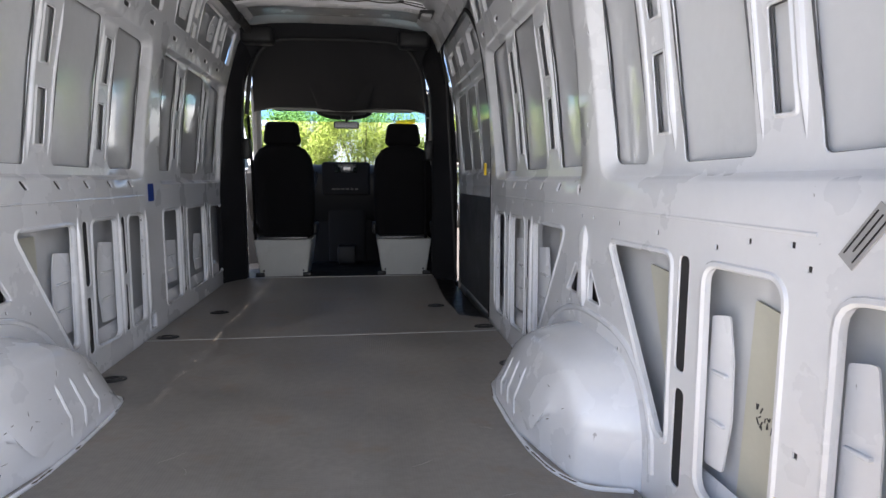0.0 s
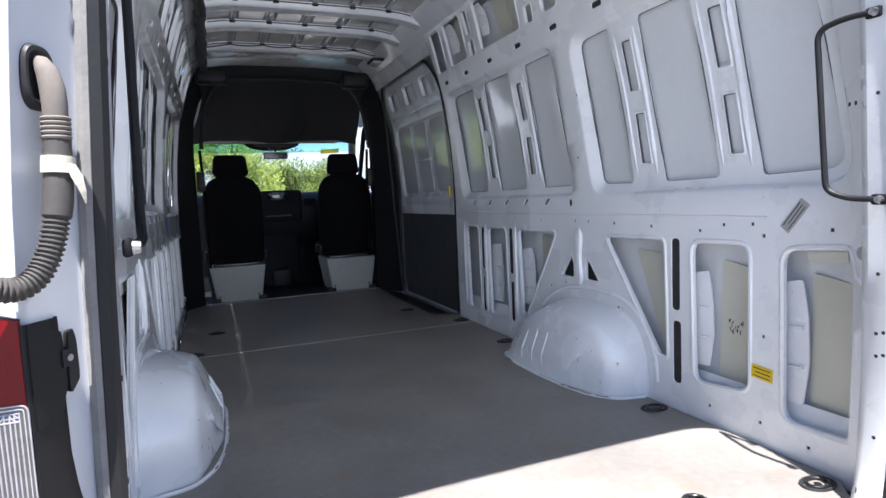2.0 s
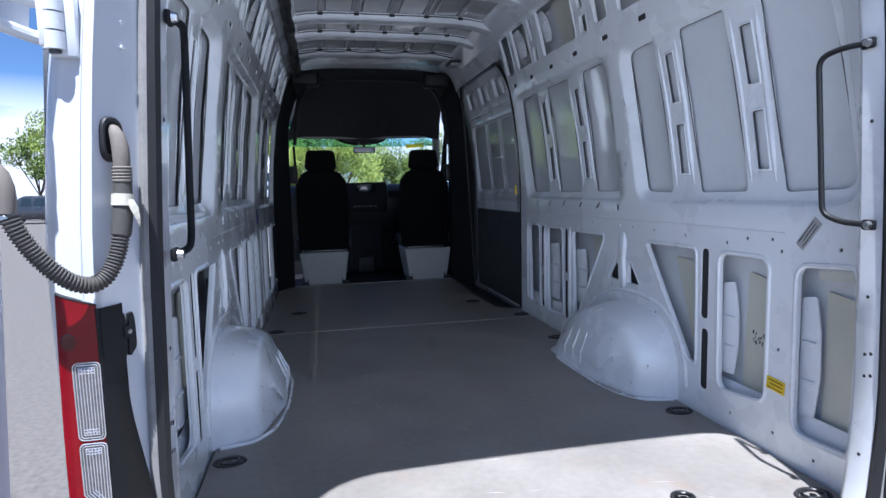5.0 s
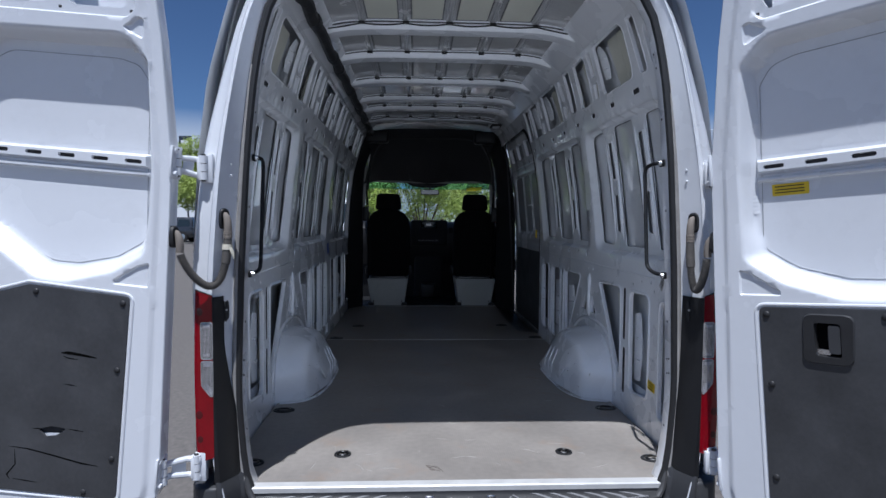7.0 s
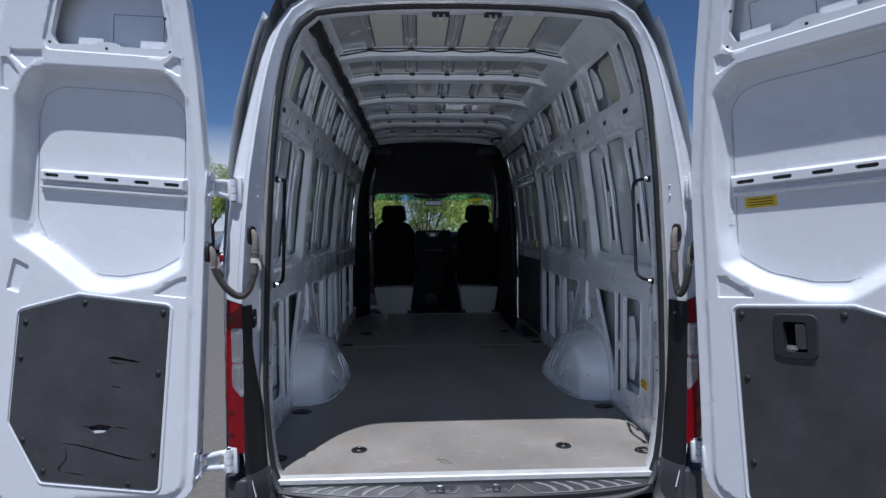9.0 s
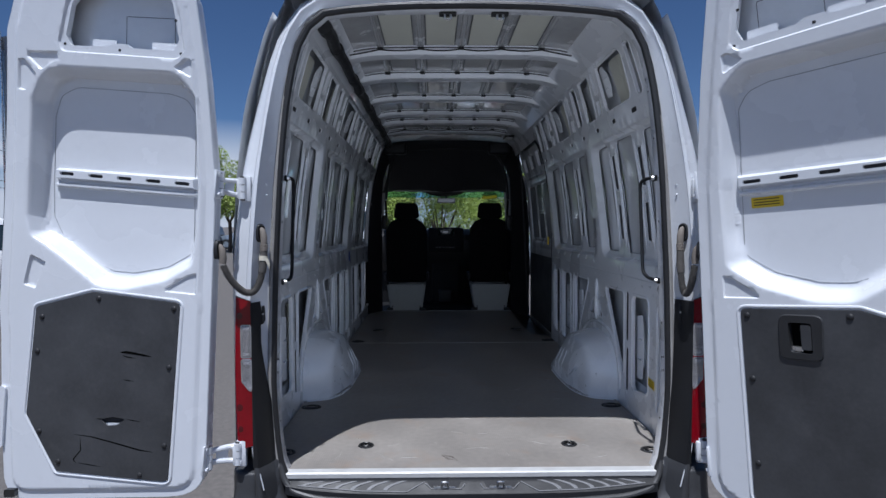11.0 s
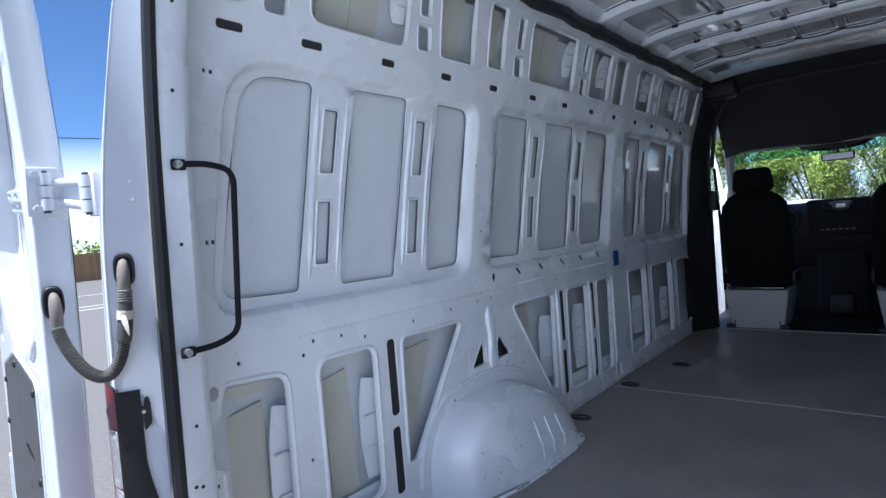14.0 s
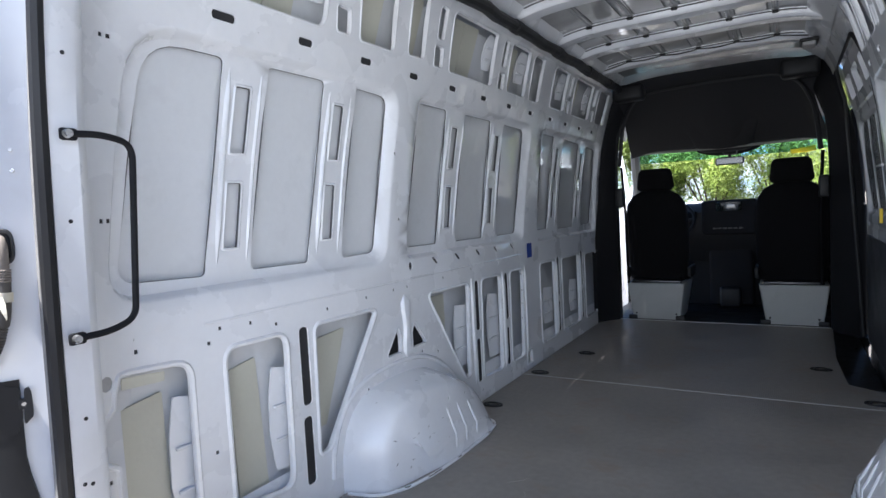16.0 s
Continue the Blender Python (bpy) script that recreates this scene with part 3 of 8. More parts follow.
    def leaning(y0, y1, z0, z1, r):
        k = (-0.16 if y0 > 0.9 else -0.06 if y0 > 0.45 else 0.05) * (z1 - z0)
        return rounded([(y0, z0), (y1, z0), (y1 + k, z1), (y0 + k, z1)], r, 4)

    for y0, y1, z0, z1 in up:
        low.append(leaning(y0, y1, z0, z1, 0.045 if y0 in (0.155, 0.470) else 0.020))
    for y in (0.968, 1.592, 2.226, 3.288, 3.86):
        if y < y_end - 0.1:
            low += [leaning(y - 0.038, y + 0.016, 1.745, 1.866, 0.014), leaning(y - 0.033, y + 0.035, 1.636, 1.716, 0.012)]
    low = [h for h in low if max(p[0] for p in h) < y_end - 0.01]
    holes += low
    # small screw holes
    r_ = random.Random(4 + side)
    pins = [(0.41, 0.665), (0.66, 0.672), (0.90, 0.680), (1.12, 0.686), (1.30, 0.69), (1.40, 0.69), (0.56, 0.695), (0.45, 0.70), (0.20, 0.69), (0.41, 0.35), (0.10, 0.40),
            (0.075, 0.30), (0.42, 0.07), (0.62, 0.06), (0.26, 0.05), (1.70, 0.69), (1.98, 0.70), (2.30, 0.70), (2.62, 0.60), (2.62, 0.50), (2.62, 0.42), (2.62, 0.33), (2.62, 0.24),
            (1.27, 0.39), (1.49, 0.39), (1.62, 0.36), (1.10, 0.33), (0.15, 1.45), (0.17, 1.45), (0.135, 1.02), (0.155, 1.02), (1.33, 1.25), (1.36, 0.98), (2.05, 0.05), (2.42, 0.05)]
    for y, z in pins:
        s = 0.0055
        holes.append([(y - s, z - s), (y + s, z - s), (y + s, z + s), (y - s, z + s)])
    top = 1.898
    outer = [(0.055, -0.02), (y_end, -0.02), (y_end, top), (0.055, top)]
    place = on_wall(side)
    wall = tagged(new(name), label, "wall", kind="structure")
    sheet = pressing(outer, holes, steps, place, grid=0.075, flange=lambda h: 0.003 if 0.85 < h[0][1] < 1.50 else 0.007 if 0.74 < h[0][1] < 0.85 or 1.50 < h[0][1] < 1.60 else 0.004 if max(p[0] for p in h) - min(p[0] for p in h) < 0.05 and h[0][1] < 0.7 else 0.016, facing=(-side, 0, 0))
    part("inner_panel", sheet, PAINT_IN, wall, "white pressed-steel inner panel with cut-outs", 40)
    # rolled rims round the openings, and the crease under the belt
    for h in low:
        wide = max(p[0] for p in h) - min(p[0] for p in h)
        rad = 0.0028 if wide < 0.06 else 0.005 if max(p[1] for p in h) > 1.0 or 0.41 < min(p[1] for p in h) < 0.5 else 0.0095
        line = inset(h, -rad * 0.5)
        bm = bmesh.new()
        sweep(bm, [place(q[0], q[1], 0.0015 + rad * 0.25) for q in line + line[:1]], rad, 7)
        part("opening_rim", bm, PAINT_IN, wall)
    bm = bmesh.new()
    sweep(bm, [place(0.40 + k * (min(y_end, 2.7) - 0.44) / 12, 0.722, 0.002) for k in range(13)], 0.005, 6)
    part("crease", bm, PAINT_IN, wall)
    # bare skin patches behind the window openings
    for p in panels:
        bm = bmesh.new()
        d = deep_at(p[0][0]) + 0.016
        c = Vector(p[0]).lerp(Vector(p[2]), 0.5)
        big = [tuple(c + (Vector(q) - c) * 1.08) for q in p]
        ring = []
        n = 8
        # a gently crowned plate
        for i in range(n + 1):
            for j in range(n + 1):
                u, v = i / n, j / n
                b0 = Vector(big[0]).lerp(Vector(big[1]), u)
                b1 = Vector(big[3]).lerp(Vector(big[2]), u)
                q = b0.lerp(b1, v)
                ring.append(bm.verts.new(place(q.x, q.y, d + 0.004 * math.sin(math.pi * u))))
        for i in range(n):
            for j in range(n):
                f = [ring[i * (n + 1) + j], ring[(i + 1) * (n + 1) + j], ring[(i + 1) * (n + 1) + j + 1], ring[i * (n + 1) + j + 1]]
                bm.faces.new(f if side < 0 else f[::-1])
        part("skin_panel", bm, SKIN, wall, "smooth glossy outer-skin panel")
        bm = bmesh.new()
        edge = rounded(p, corner(p))
        sweep(bm, [place(q[0], q[1], d - 0.010) for q in edge + edge[:1]], 0.0024, 5)
        part("seam", bm, SEAM, wall, "dark seam round a skin panel")
    for y0, y1, z0, z1 in slots:
        d = deep_at(y0) + 0.016
        edge = tilted(y0, y1, z0, z1, 0.115, 0.008)
        bm = bmesh.new()
        slab(bm, tilted(y0 - 0.004, y1 + 0.004, z0 - 0.004, z1 + 0.004, 0.115, 0.008), place, d, d + 0.003)
        part("slot_floor", bm, SKIN, wall)
        bm = bmesh.new()
        sweep(bm, [place(q[0], q[1], d - 0.010) for q in edge + edge[:1]], 0.0024, 5)
        part("seam", bm, SEAM, wall)
    # post ridges: raised rounded ribs on both sides of the slots
    for y0, z0, y1, z1 in [(0.482, 0.875, 0.544, 1.460), (0.590, 0.875, 0.664, 1.465), (0.899, 0.868, 0.975, 1.462), (1.009, 0.862, 1.088, 1.452), (1.730, 0.870, 1.811, 1.458), (1.860, 0.880, 1.954, 1.458),
                           (2.194, 0.858, 2.289, 1.462), (2.325, 0.880, 2.396, 1.455)] + ([(3.178, 0.86, 3.258, 1.46), (3.300, 0.86, 3.385, 1.46), (3.722, 0.86, 3.80, 1.46), (3.835, 0.86, 3.92, 1.46)] if y_end > 3 else []):
        strong = y0 in (0.482, 0.899, 1.730, 2.194, 3.178, 3.722)
        bm = bmesh.new()
        loops = []
        for k in range(7):
            u = k / 6
            y, z = y0 + (y1 - y0) * u, z0 + (z1 - z0) * u
            w = (0.0105 if strong else 0.0065) if 0 < k < 6 else 0.003
            base = deep_at(y0)
            dd = base - ((0.0090 if strong else 0.0060) if 0 < k < 6 else 0.0)
            loops.append([place(y - w, z, base + 0.001), place(y - w * 0.6, z, dd + 0.002), place(y, z, dd), place(y + w * 0.6, z, dd + 0.002), place(y + w, z, base + 0.001)])
        loft(bm, loops, closed=False)
        bmesh.ops.recalc_face_normals(bm, faces=bm.faces[:])
        part("post_rib", bm, PAINT_IN, wall)
    # outer skin inside face, seen through the openings
    bm = bmesh.new()
    zs = [-0.15 + k * (2.02 / 24) for k in range(25)]
    ys = [0.03 + k * ((y_end - 0.03) / 12) for k in range(13)]
    loft(bm, [[Vector((side * (half_width(min(z, 1.9)) + 0.075), y, z)) for z in zs] for y in ys], closed=False)
    bmesh.ops.recalc_face_normals(bm, faces=bm.faces[:])
    part("outer_skin", bm, SKIN, wall, "light grey inside of the outer skin")
    # cream damping patches
    patches = [[(0.182, 0.06), (0.302, 0.06), (0.298, 0.555), (0.179, 0.535)], [(0.525, 0.12), (0.640, 0.14), (0.620, 0.570), (0.517, 0.552)],
               [(0.868, 0.245), (0.925, 0.245), (1.055, 0.580), (0.866, 0.565)], [(1.68, 0.35), (1.80, 0.2), (1.80, 0.60), (1.62, 0.60)]]
    for y0, y1 in ((0.525, 0.652), (0.655, 0.775), (1.065, 1.215), (1.37, 1.47), (1.70, 1.835), (1.838, 1.965), (2.34, 2.44)) + (((2.98, 3.08), (3.42, 3.55)) if y_end > 3 else ()):
        patches.append([(y0, 1.60), (y1, 1.60), (y1 + 0.01, 1.88), (y0 + 0.01, 1.88)])
    for p in patches:
        bm = bmesh.new()
        slab(bm, rounded(p, 0.006, 2), lambda a, b, d: Vector((side * (half_width(b) + d), a, b)), 0.066, 0.072)
        pad = part("damping_patch", bm, CREAM, wall, "cream damping patch on the skin")
        if side > 0 and abs(p[0][0] - 0.525) < 0.01:
            for k in range(9):
                bm = bmesh.new()
                a0, b0 = 0.540 + 0.007 * k + r_.uniform(-0.004, 0.004), 0.335 + r_.uniform(-0.02, 0.02)
                sweep(bm, [Vector((half_width(b) + 0.0655, a, b)) for a, b in ((a0, b0), (a0 + r_.uniform(-0.006, 0.008), b0 + r_.uniform(0.004, 0.014)))], 0.0016, 5)
                part("ink_mark", bm, INK, pad, "small black pen mark")
    bm = bmesh.new()
    slab(bm, rounded([(0.158, 0.603), (0.272, 0.597), (0.274, 0.622), (0.160, 0.632)], 0.004, 2), place, 0.006, 0.009)
    part("paper_strip", bm, CREAM, wall, "torn cream paper strip hanging in an opening")
    # bent stiffener plates standing in the openings
    plates = [(0.296, 0.358, 0.155, 0.537), (0.646, 0.712, 0.185, 0.528), (1.850, 1.958, 0.215, 0.530), (2.218, 2.335, 0.177, 0.532)]
    if y_end > 3:
        plates += [(3.066, 3.21, 0.20, 0.452), (3.615, 3.74, 0.195, 0.440)]
    for y0, y1 in ((0.822, 0.885), (2.045, 2.118), (2.445, 2.545)) + (((3.12, 3.21), (3.69, 3.77)) if y_end > 3 else ()):
        plates.append((y0, y1, 1.712, 1.875))
    for y0, y1, z0, z1 in plates:
        bm = bmesh.new()
        h = z1 - z0
        outline = rounded([(y0 + 0.012, z0 + 0.0), (y1, z0), (y1, z1 - 0.01), (y0 + 0.016, z1), (y0, z0 + h * 0.72), (y0 - 0.004, z0 + h * 0.35)], 0.010, 3)
        slab(bm, outline, lambda a, b, d: Vector((side * (half_width(b) + d - 0.012 * math.sin((a - y0) * 14)), a, b)), 0.044, 0.048)
        for f in (0.3, 0.62):
            z = z0 + h * f
            box(bm, (side * (half_width(z) + 0.036) - 0.004, y0 + 0.01, z - 0.004), (side * (half_width(z) + 0.036) + 0.008, y1 - 0.005, z + 0.004), 0.002, 1)
        part("stiffener_plate", bm, PAINT_IN, wall, "white bent stiffener plate behind an opening")
    # sill box along the bottom of the bays
    bm = bmesh.new()
    lo_y = 0.09
    sec = [(0.070, -0.05), (0.070, 0.13), (0.045, 0.16), (0.030, 0.12), (0.024, 0.02), (0.02, -0.05)]
    loft(bm, [[Vector((side * (0.905 + a), y, b)) for a, b in sec] for y in (lo_y, 0.9, 1.9, y_end)], closed=False)
    bmesh.ops.recalc_face_normals(bm, faces=bm.faces[:])
    part("sill_box", bm, PAINT_IN, wall)
    # dark cover strips close behind the slits and holes, painting in their shade
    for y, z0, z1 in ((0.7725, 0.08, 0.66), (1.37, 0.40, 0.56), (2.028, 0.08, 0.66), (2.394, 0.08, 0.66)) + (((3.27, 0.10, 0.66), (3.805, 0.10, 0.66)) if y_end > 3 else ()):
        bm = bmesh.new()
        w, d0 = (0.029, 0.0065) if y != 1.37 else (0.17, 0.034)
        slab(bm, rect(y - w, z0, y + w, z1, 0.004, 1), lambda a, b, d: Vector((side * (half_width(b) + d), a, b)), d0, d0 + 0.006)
        part("cavity_shade", bm, VOID, wall, "dark sheet painted as the shade behind a narrow slit")
    # the same painted shade behind the hole rows
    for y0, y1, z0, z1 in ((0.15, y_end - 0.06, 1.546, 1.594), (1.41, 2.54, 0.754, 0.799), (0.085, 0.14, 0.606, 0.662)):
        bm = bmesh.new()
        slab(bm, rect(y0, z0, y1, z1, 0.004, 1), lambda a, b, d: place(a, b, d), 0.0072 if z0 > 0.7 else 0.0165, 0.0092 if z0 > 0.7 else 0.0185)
        part("cavity_shade", bm, VOID, wall, "dark sheet painted as the shade behind a row of holes")
    # each screw hole is filled with a dark plug that paints its shade
    for y, z in pins:
        bm = bmesh.new()
        slab(bm, rect(y - 0.0055, z - 0.0055, y + 0.0055, z + 0.0055, 0.002, 2), place, 0.003, 0.005)
        part("screw_hole", bm, VOID, wall, "small dark screw hole")
    # rounded upright posts between bays
    for y, z0, z1, w in ((1.375, 0.39, 0.66, 0.026), (1.978, 0.10, 0.655, 0.0175), (2.352, 0.09, 0.652, 0.0175), (2.672, 0.10, 0.65, 0.019)) + (((3.228, 0.10, 0.65, 0.018), (3.762, 0.10, 0.645, 0.018)) if y_end > 3 else ()):
        bm = bmesh.new()
        loops = []
        for k in range(9):
            u = k / 8
            z = z0 + (z1 - z0) * u
            ww = w * (1.0 + (0.25 * math.sin(u * math.pi * 3) if w > 0.02 else 0)) * (0.4 if k in (0, 8) else 1)
            hgt = (0.016 if w > 0.02 else 0.012) * (0.05 if k in (0, 8) else 1)
            loops.append([place(y - ww, z, 0.0015), place(y - ww * 0.7, z, -hgt * 0.75), place(y, z, -hgt), place(y + ww * 0.7, z, -hgt * 0.75), place(y + ww, z, 0.0015)])
        loft(bm, loops, closed=False)
        bmesh.ops.recalc_face_normals(bm, faces=bm.faces[:])
        part("post", bm, PAINT_IN, wall)
    return wall


side_wall("wall_west", -1, 4.36, "white pressed-steel van side wall with recessed panels and open bays")
side_wall("wall_east", 1, 2.80, "white pressed-steel van side wall with recessed panels ahead of the rear doors")


def wheel_arch(side):
    """A glossy white wheel-house: a drum with a rounded inner face and pressed ribs on its front."""
    arch = thing("wheel_arch", "glossy white painted steel wheel arch rising from the floor", "wheel arch", "wheel arches", at=(side * 0.9, 1.37, 0))
    bm = bmesh.new()
    # outline on the wall, rear foot over the crown to the front foot, and how fast each point draws in
    prof = [(0.915, -0.01, 1.5), (0.918, 0.07, 1.5), (0.925, 0.15, 1.4), (0.95, 0.22, 1.3), (0.99, 0.275, 1.2), (1.05, 0.315, 1.0), (1.13, 0.335, 0.95), (1.23, 0.342, 0.95), (1.33, 0.342, 0.95),
            (1.42, 0.335, 0.95), (1.50, 0.318, 0.9), (1.58, 0.285, 0.85), (1.65, 0.24, 0.75), (1.71, 0.185, 0.65), (1.755, 0.12, 0.5), (1.785, 0.06, 0.4), (1.80, -0.01, 0.35)]
    loops = []
    for x, d in ((0.925, 0.0), (0.88, 0.010), (0.83, 0.023), (0.79, 0.036), (0.772, 0.043), (0.758, 0.051), (0.748, 0.062), (0.740, 0.080), (0.730, 0.106), (0.716, 0.145), (0.702, 0.185), (0.688, 0.225), (0.676, 0.255)):
        lp = []
        for k, (y, z, w) in enumerate(prof):
            t = Vector((prof[min(k + 1, 16)][0] - prof[max(k - 1, 0)][0], prof[min(k + 1, 16)][1] - prof[max(k - 1, 0)][1])).normalized()
            ny, nz = t.y, -t.x
            foot = k in (0, 16)
            lp.append(Vector((side * (x - 0.9), y + ny * d * w - 1.37, -0.006 if foot else max(0.004, z + nz * d * w))))
        loops.append(lp)
    rings = loft(bm, loops, closed=False)
    bm.faces.new(rings[-1])
    bmesh.ops.recalc_face_normals(bm, faces=bm.faces[:])
    skin = BVHTree.FromBMesh(bm)
    part("drum", bm, PAINT_IN, arch, smooth=50)
    # three upright ribs pressed into the inner face
    for y, top in ((1.357, 0.205), (1.442, 0.198), (1.535, 0.180)):
        pts = []
        for k in range(8):
            z = 0.028 + (top - 0.028) * k / 7
            hit = skin.ray_cast(Vector((-side * 0.6, y - 1.37, z)), Vector((side, 0, 0)))[0]
            if hit:
                pts.append(hit + Vector((side * 0.004, 0, 0)))
        bm = bmesh.new()
        sweep(bm, pts, [0.003] + [0.0085] * (len(pts) - 2) + [0.003], 8)
        part("pressed_rib", bm, PAINT_IN, arch)
    # raised band on the wall round the arch
    bm = bmesh.new()
    band = []
    for k, (y, z, w) in enumerate(prof):
        t = Vector((prof[min(k + 1, 16)][0] - prof[max(k - 1, 0)][0], prof[min(k + 1, 16)][1] - prof[max(k - 1, 0)][1])).normalized()
        band.append(Vector((side * 0.006, y - t.y * 0.045 - 1.37, max(0.012, z + t.x * 0.045))))
    sweep(bm, bend(band[1:-1], 0.03), 0.011, 8)
    part("raised_band", bm, PAINT_IN, arch)
    # bead of sealer along the foot
    bm = bmesh.new()
    foot = [Vector((side * x - side * 0.9, y - 1.37, 0.004)) for x, y in ((0.88, 0.915), (0.765, 0.945), (0.705, 1.04), (0.675, 1.18), (0.664, 1.35), (0.664, 1.60), (0.690, 1.76), (0.82, 1.80))]
    sweep(bm, bend(foot, 0.04), 0.007, 6)
    part("sealer_bead", bm, PAINT_IN, arch)
    ra = random.Random(31 + side)
    line = bend(foot, 0.04)
    for k in range(9):
        i = ra.randrange(2, len(line) - 3)
        bm = bmesh.new()
        sweep(bm, [line[i + q] + Vector((-side * 0.005, 0, 0.0035 + 0.002 * ra.random())) for q in (0, 1, 2)], [0.0015, 0.0026, 0.0012], 5)
        part("scuff", bm, INKBROWN, arch, "dark scuff along the foot")
    for k in range(16):
        y, z, a = ra.uniform(1.02, 1.66), ra.uniform(0.05, 0.24), ra.uniform(-0.7, 1.2)
        n = ra.uniform(0.003, 0.010)
        ends = [skin.ray_cast(Vector((-side * 0.6, y - 1.37 + math.cos(a) * n * q, z + math.sin(a) * n * q)), Vector((side, 0, 0)))[0] for q in (-1, 0, 1)]
        if None not in ends:
            bm = bmesh.new()
            sweep(bm, ends, [0.0004, 0.0011, 0.0004], 5)
            part("scuff", bm, INKBROWN, arch, "small dark scuff")
    return arch


wheel_arch(-1)
wheel_arch(1)

# floor: three boards with narrow light joint strips between
floor = tagged(new("floor"), "grey non-slip load floor boards with scuffs and dust", "floor", kind="structure")


def board(y0, y1, cut=False):
    bm = bmesh.new()
    if cut:
        pts = [(-0.895, y0), (0.895, y0), (0.895, 2.83), (0.748, 2.93), (0.728, 3.50), (0.76, y1), (-0.895, y1)]
    else:
        pts = [(-0.895, y0), (0.895, y0), (0.895, y1), (-0.895, y1)]
        if y0 < 0.1:
            pts = [(-0.77, y0), (0.77, y0), (0.80, 0.06), (0.895, 0.16), (0.895, y1), (-0.895, y1), (-0.895, 0.16), (-0.80, 0.06)]
    slab(bm, rounded(pts, 0.012, 2), lambda a, b, d: Vector((a, b, d)), 0.0, -0.018)
    part("floor_board", bm, FLOOR, floor)


board(-0.005, 2.548)
board(2.556, 4.385, True)
bm = bmesh.new()
box(bm, (-0.9, -0.03, -0.05), (0.9, 4.42, -0.022))
part("subfloor", bm, DARKSTEEL, floor)
for y in (2.552,):
    bm = bmesh.new()
    box(bm, (-0.895, y - 0.0045, -0.01), (0.895, y + 0.0045, 0.0012), 0.001, 1)
    part("joint_strip", bm, ALU, floor, "pale joint strip between boards")
bm = bmesh.new()
box(bm, (-0.80, 4.385, -0.03), (0.78, 4.398, 0.004), 0.002, 1)
part("edge_strip", bm, ALU, floor, "pale front edge strip")
# scuffs and scratches left by cargo
rs = random.Random(21)
for k in range(26):
    bm = bmesh.new()
    x, y = rs.uniform(-0.6, 0.7), rs.uniform(0.05, 1.5) if k < 16 else rs.uniform(0.03, 0.42)
    a, n = rs.uniform(0, 6.28), rs.uniform(0.02, 0.09)
    sweep(bm, [Vector((x + math.cos(a) * n * u + 0.008 * math.sin(u * 3), y + math.sin(a) * n * u, 0.0002)) for u in (0, 0.3, 0.6, 1.0)], [0.0003, 0.0011, 0.0009, 0.0003], 5)
    part("scratch", bm, SCRATCH, floor, "pale scratch")
for k in range(3):
    bm = bmesh.new()
    ring = [Vector((-0.088 + (0.018 + 0.007 * k) * math.cos(t * 1.0 + k), 0.105 + (0.020 + 0.006 * k) * math.sin(t) * 0.9, 0.0002)) for t in [0.25 * q for q in range(20)]]
    sweep(bm, ring, 0.0012, 5)
    part("scuff_mark", bm, INKBROWN, floor, "small dark scribbled scuff")
# cab floor, lower and dark
bm = bmesh.new()
box(bm, (-0.98, 4.398, -0.12), (0.98, 6.3, -0.06))
box(bm, (-0.85, 4.40, -0.08), (0.85, 4.98, -0.012), 0.01)
part("cab_mat", bm, PLASTIC, floor, "black rubber cab floor mat")
# aluminium sill at the rear edge
bm = bmesh.new()
box(bm, (-0.765, -0.045, -0.02), (0.765, -0.004, 0.004), 0.002, 1)
box(bm, (-0.765, -0.050, -0.035), (0.765, -0.040, 0.002), 0.002, 1)
part("sill_strip", bm, ALU, floor, "bright aluminium rear sill strip")

# roof
ceiling = tagged(new("ceiling"), "white steel van roof with cross ribs and bare skin", "ceiling", kind="structure")
ROOF_END = 4.12


def roof_z(x, lift=0.0):
    return 1.998 + lift - 0.072 * (abs(x) / 0.72) ** 6


bm = bmesh.new()
xs = [-0.74 + 1.48 * k / 28 for k in range(29)]
loft(bm, [[Vector((x, y, roof_z(x, 0.012 + (0.003 if k % 2 else 0)))) for x in xs] for k, y in enumerate([0.0 + ROOF_END * j / 40 for j in range(41)])], closed=False)
bmesh.ops.recalc_face_normals(bm, faces=bm.faces[:])
part("roof_skin", bm, ROOFSKIN, ceiling, "light grey inside of the roof skin")
RIBS = (0.985, 1.512, 2.165, 2.750, 3.165, 3.700)
DIVIDERS = [k * 0.226 + 0.002 for k in range(-2, 3)]
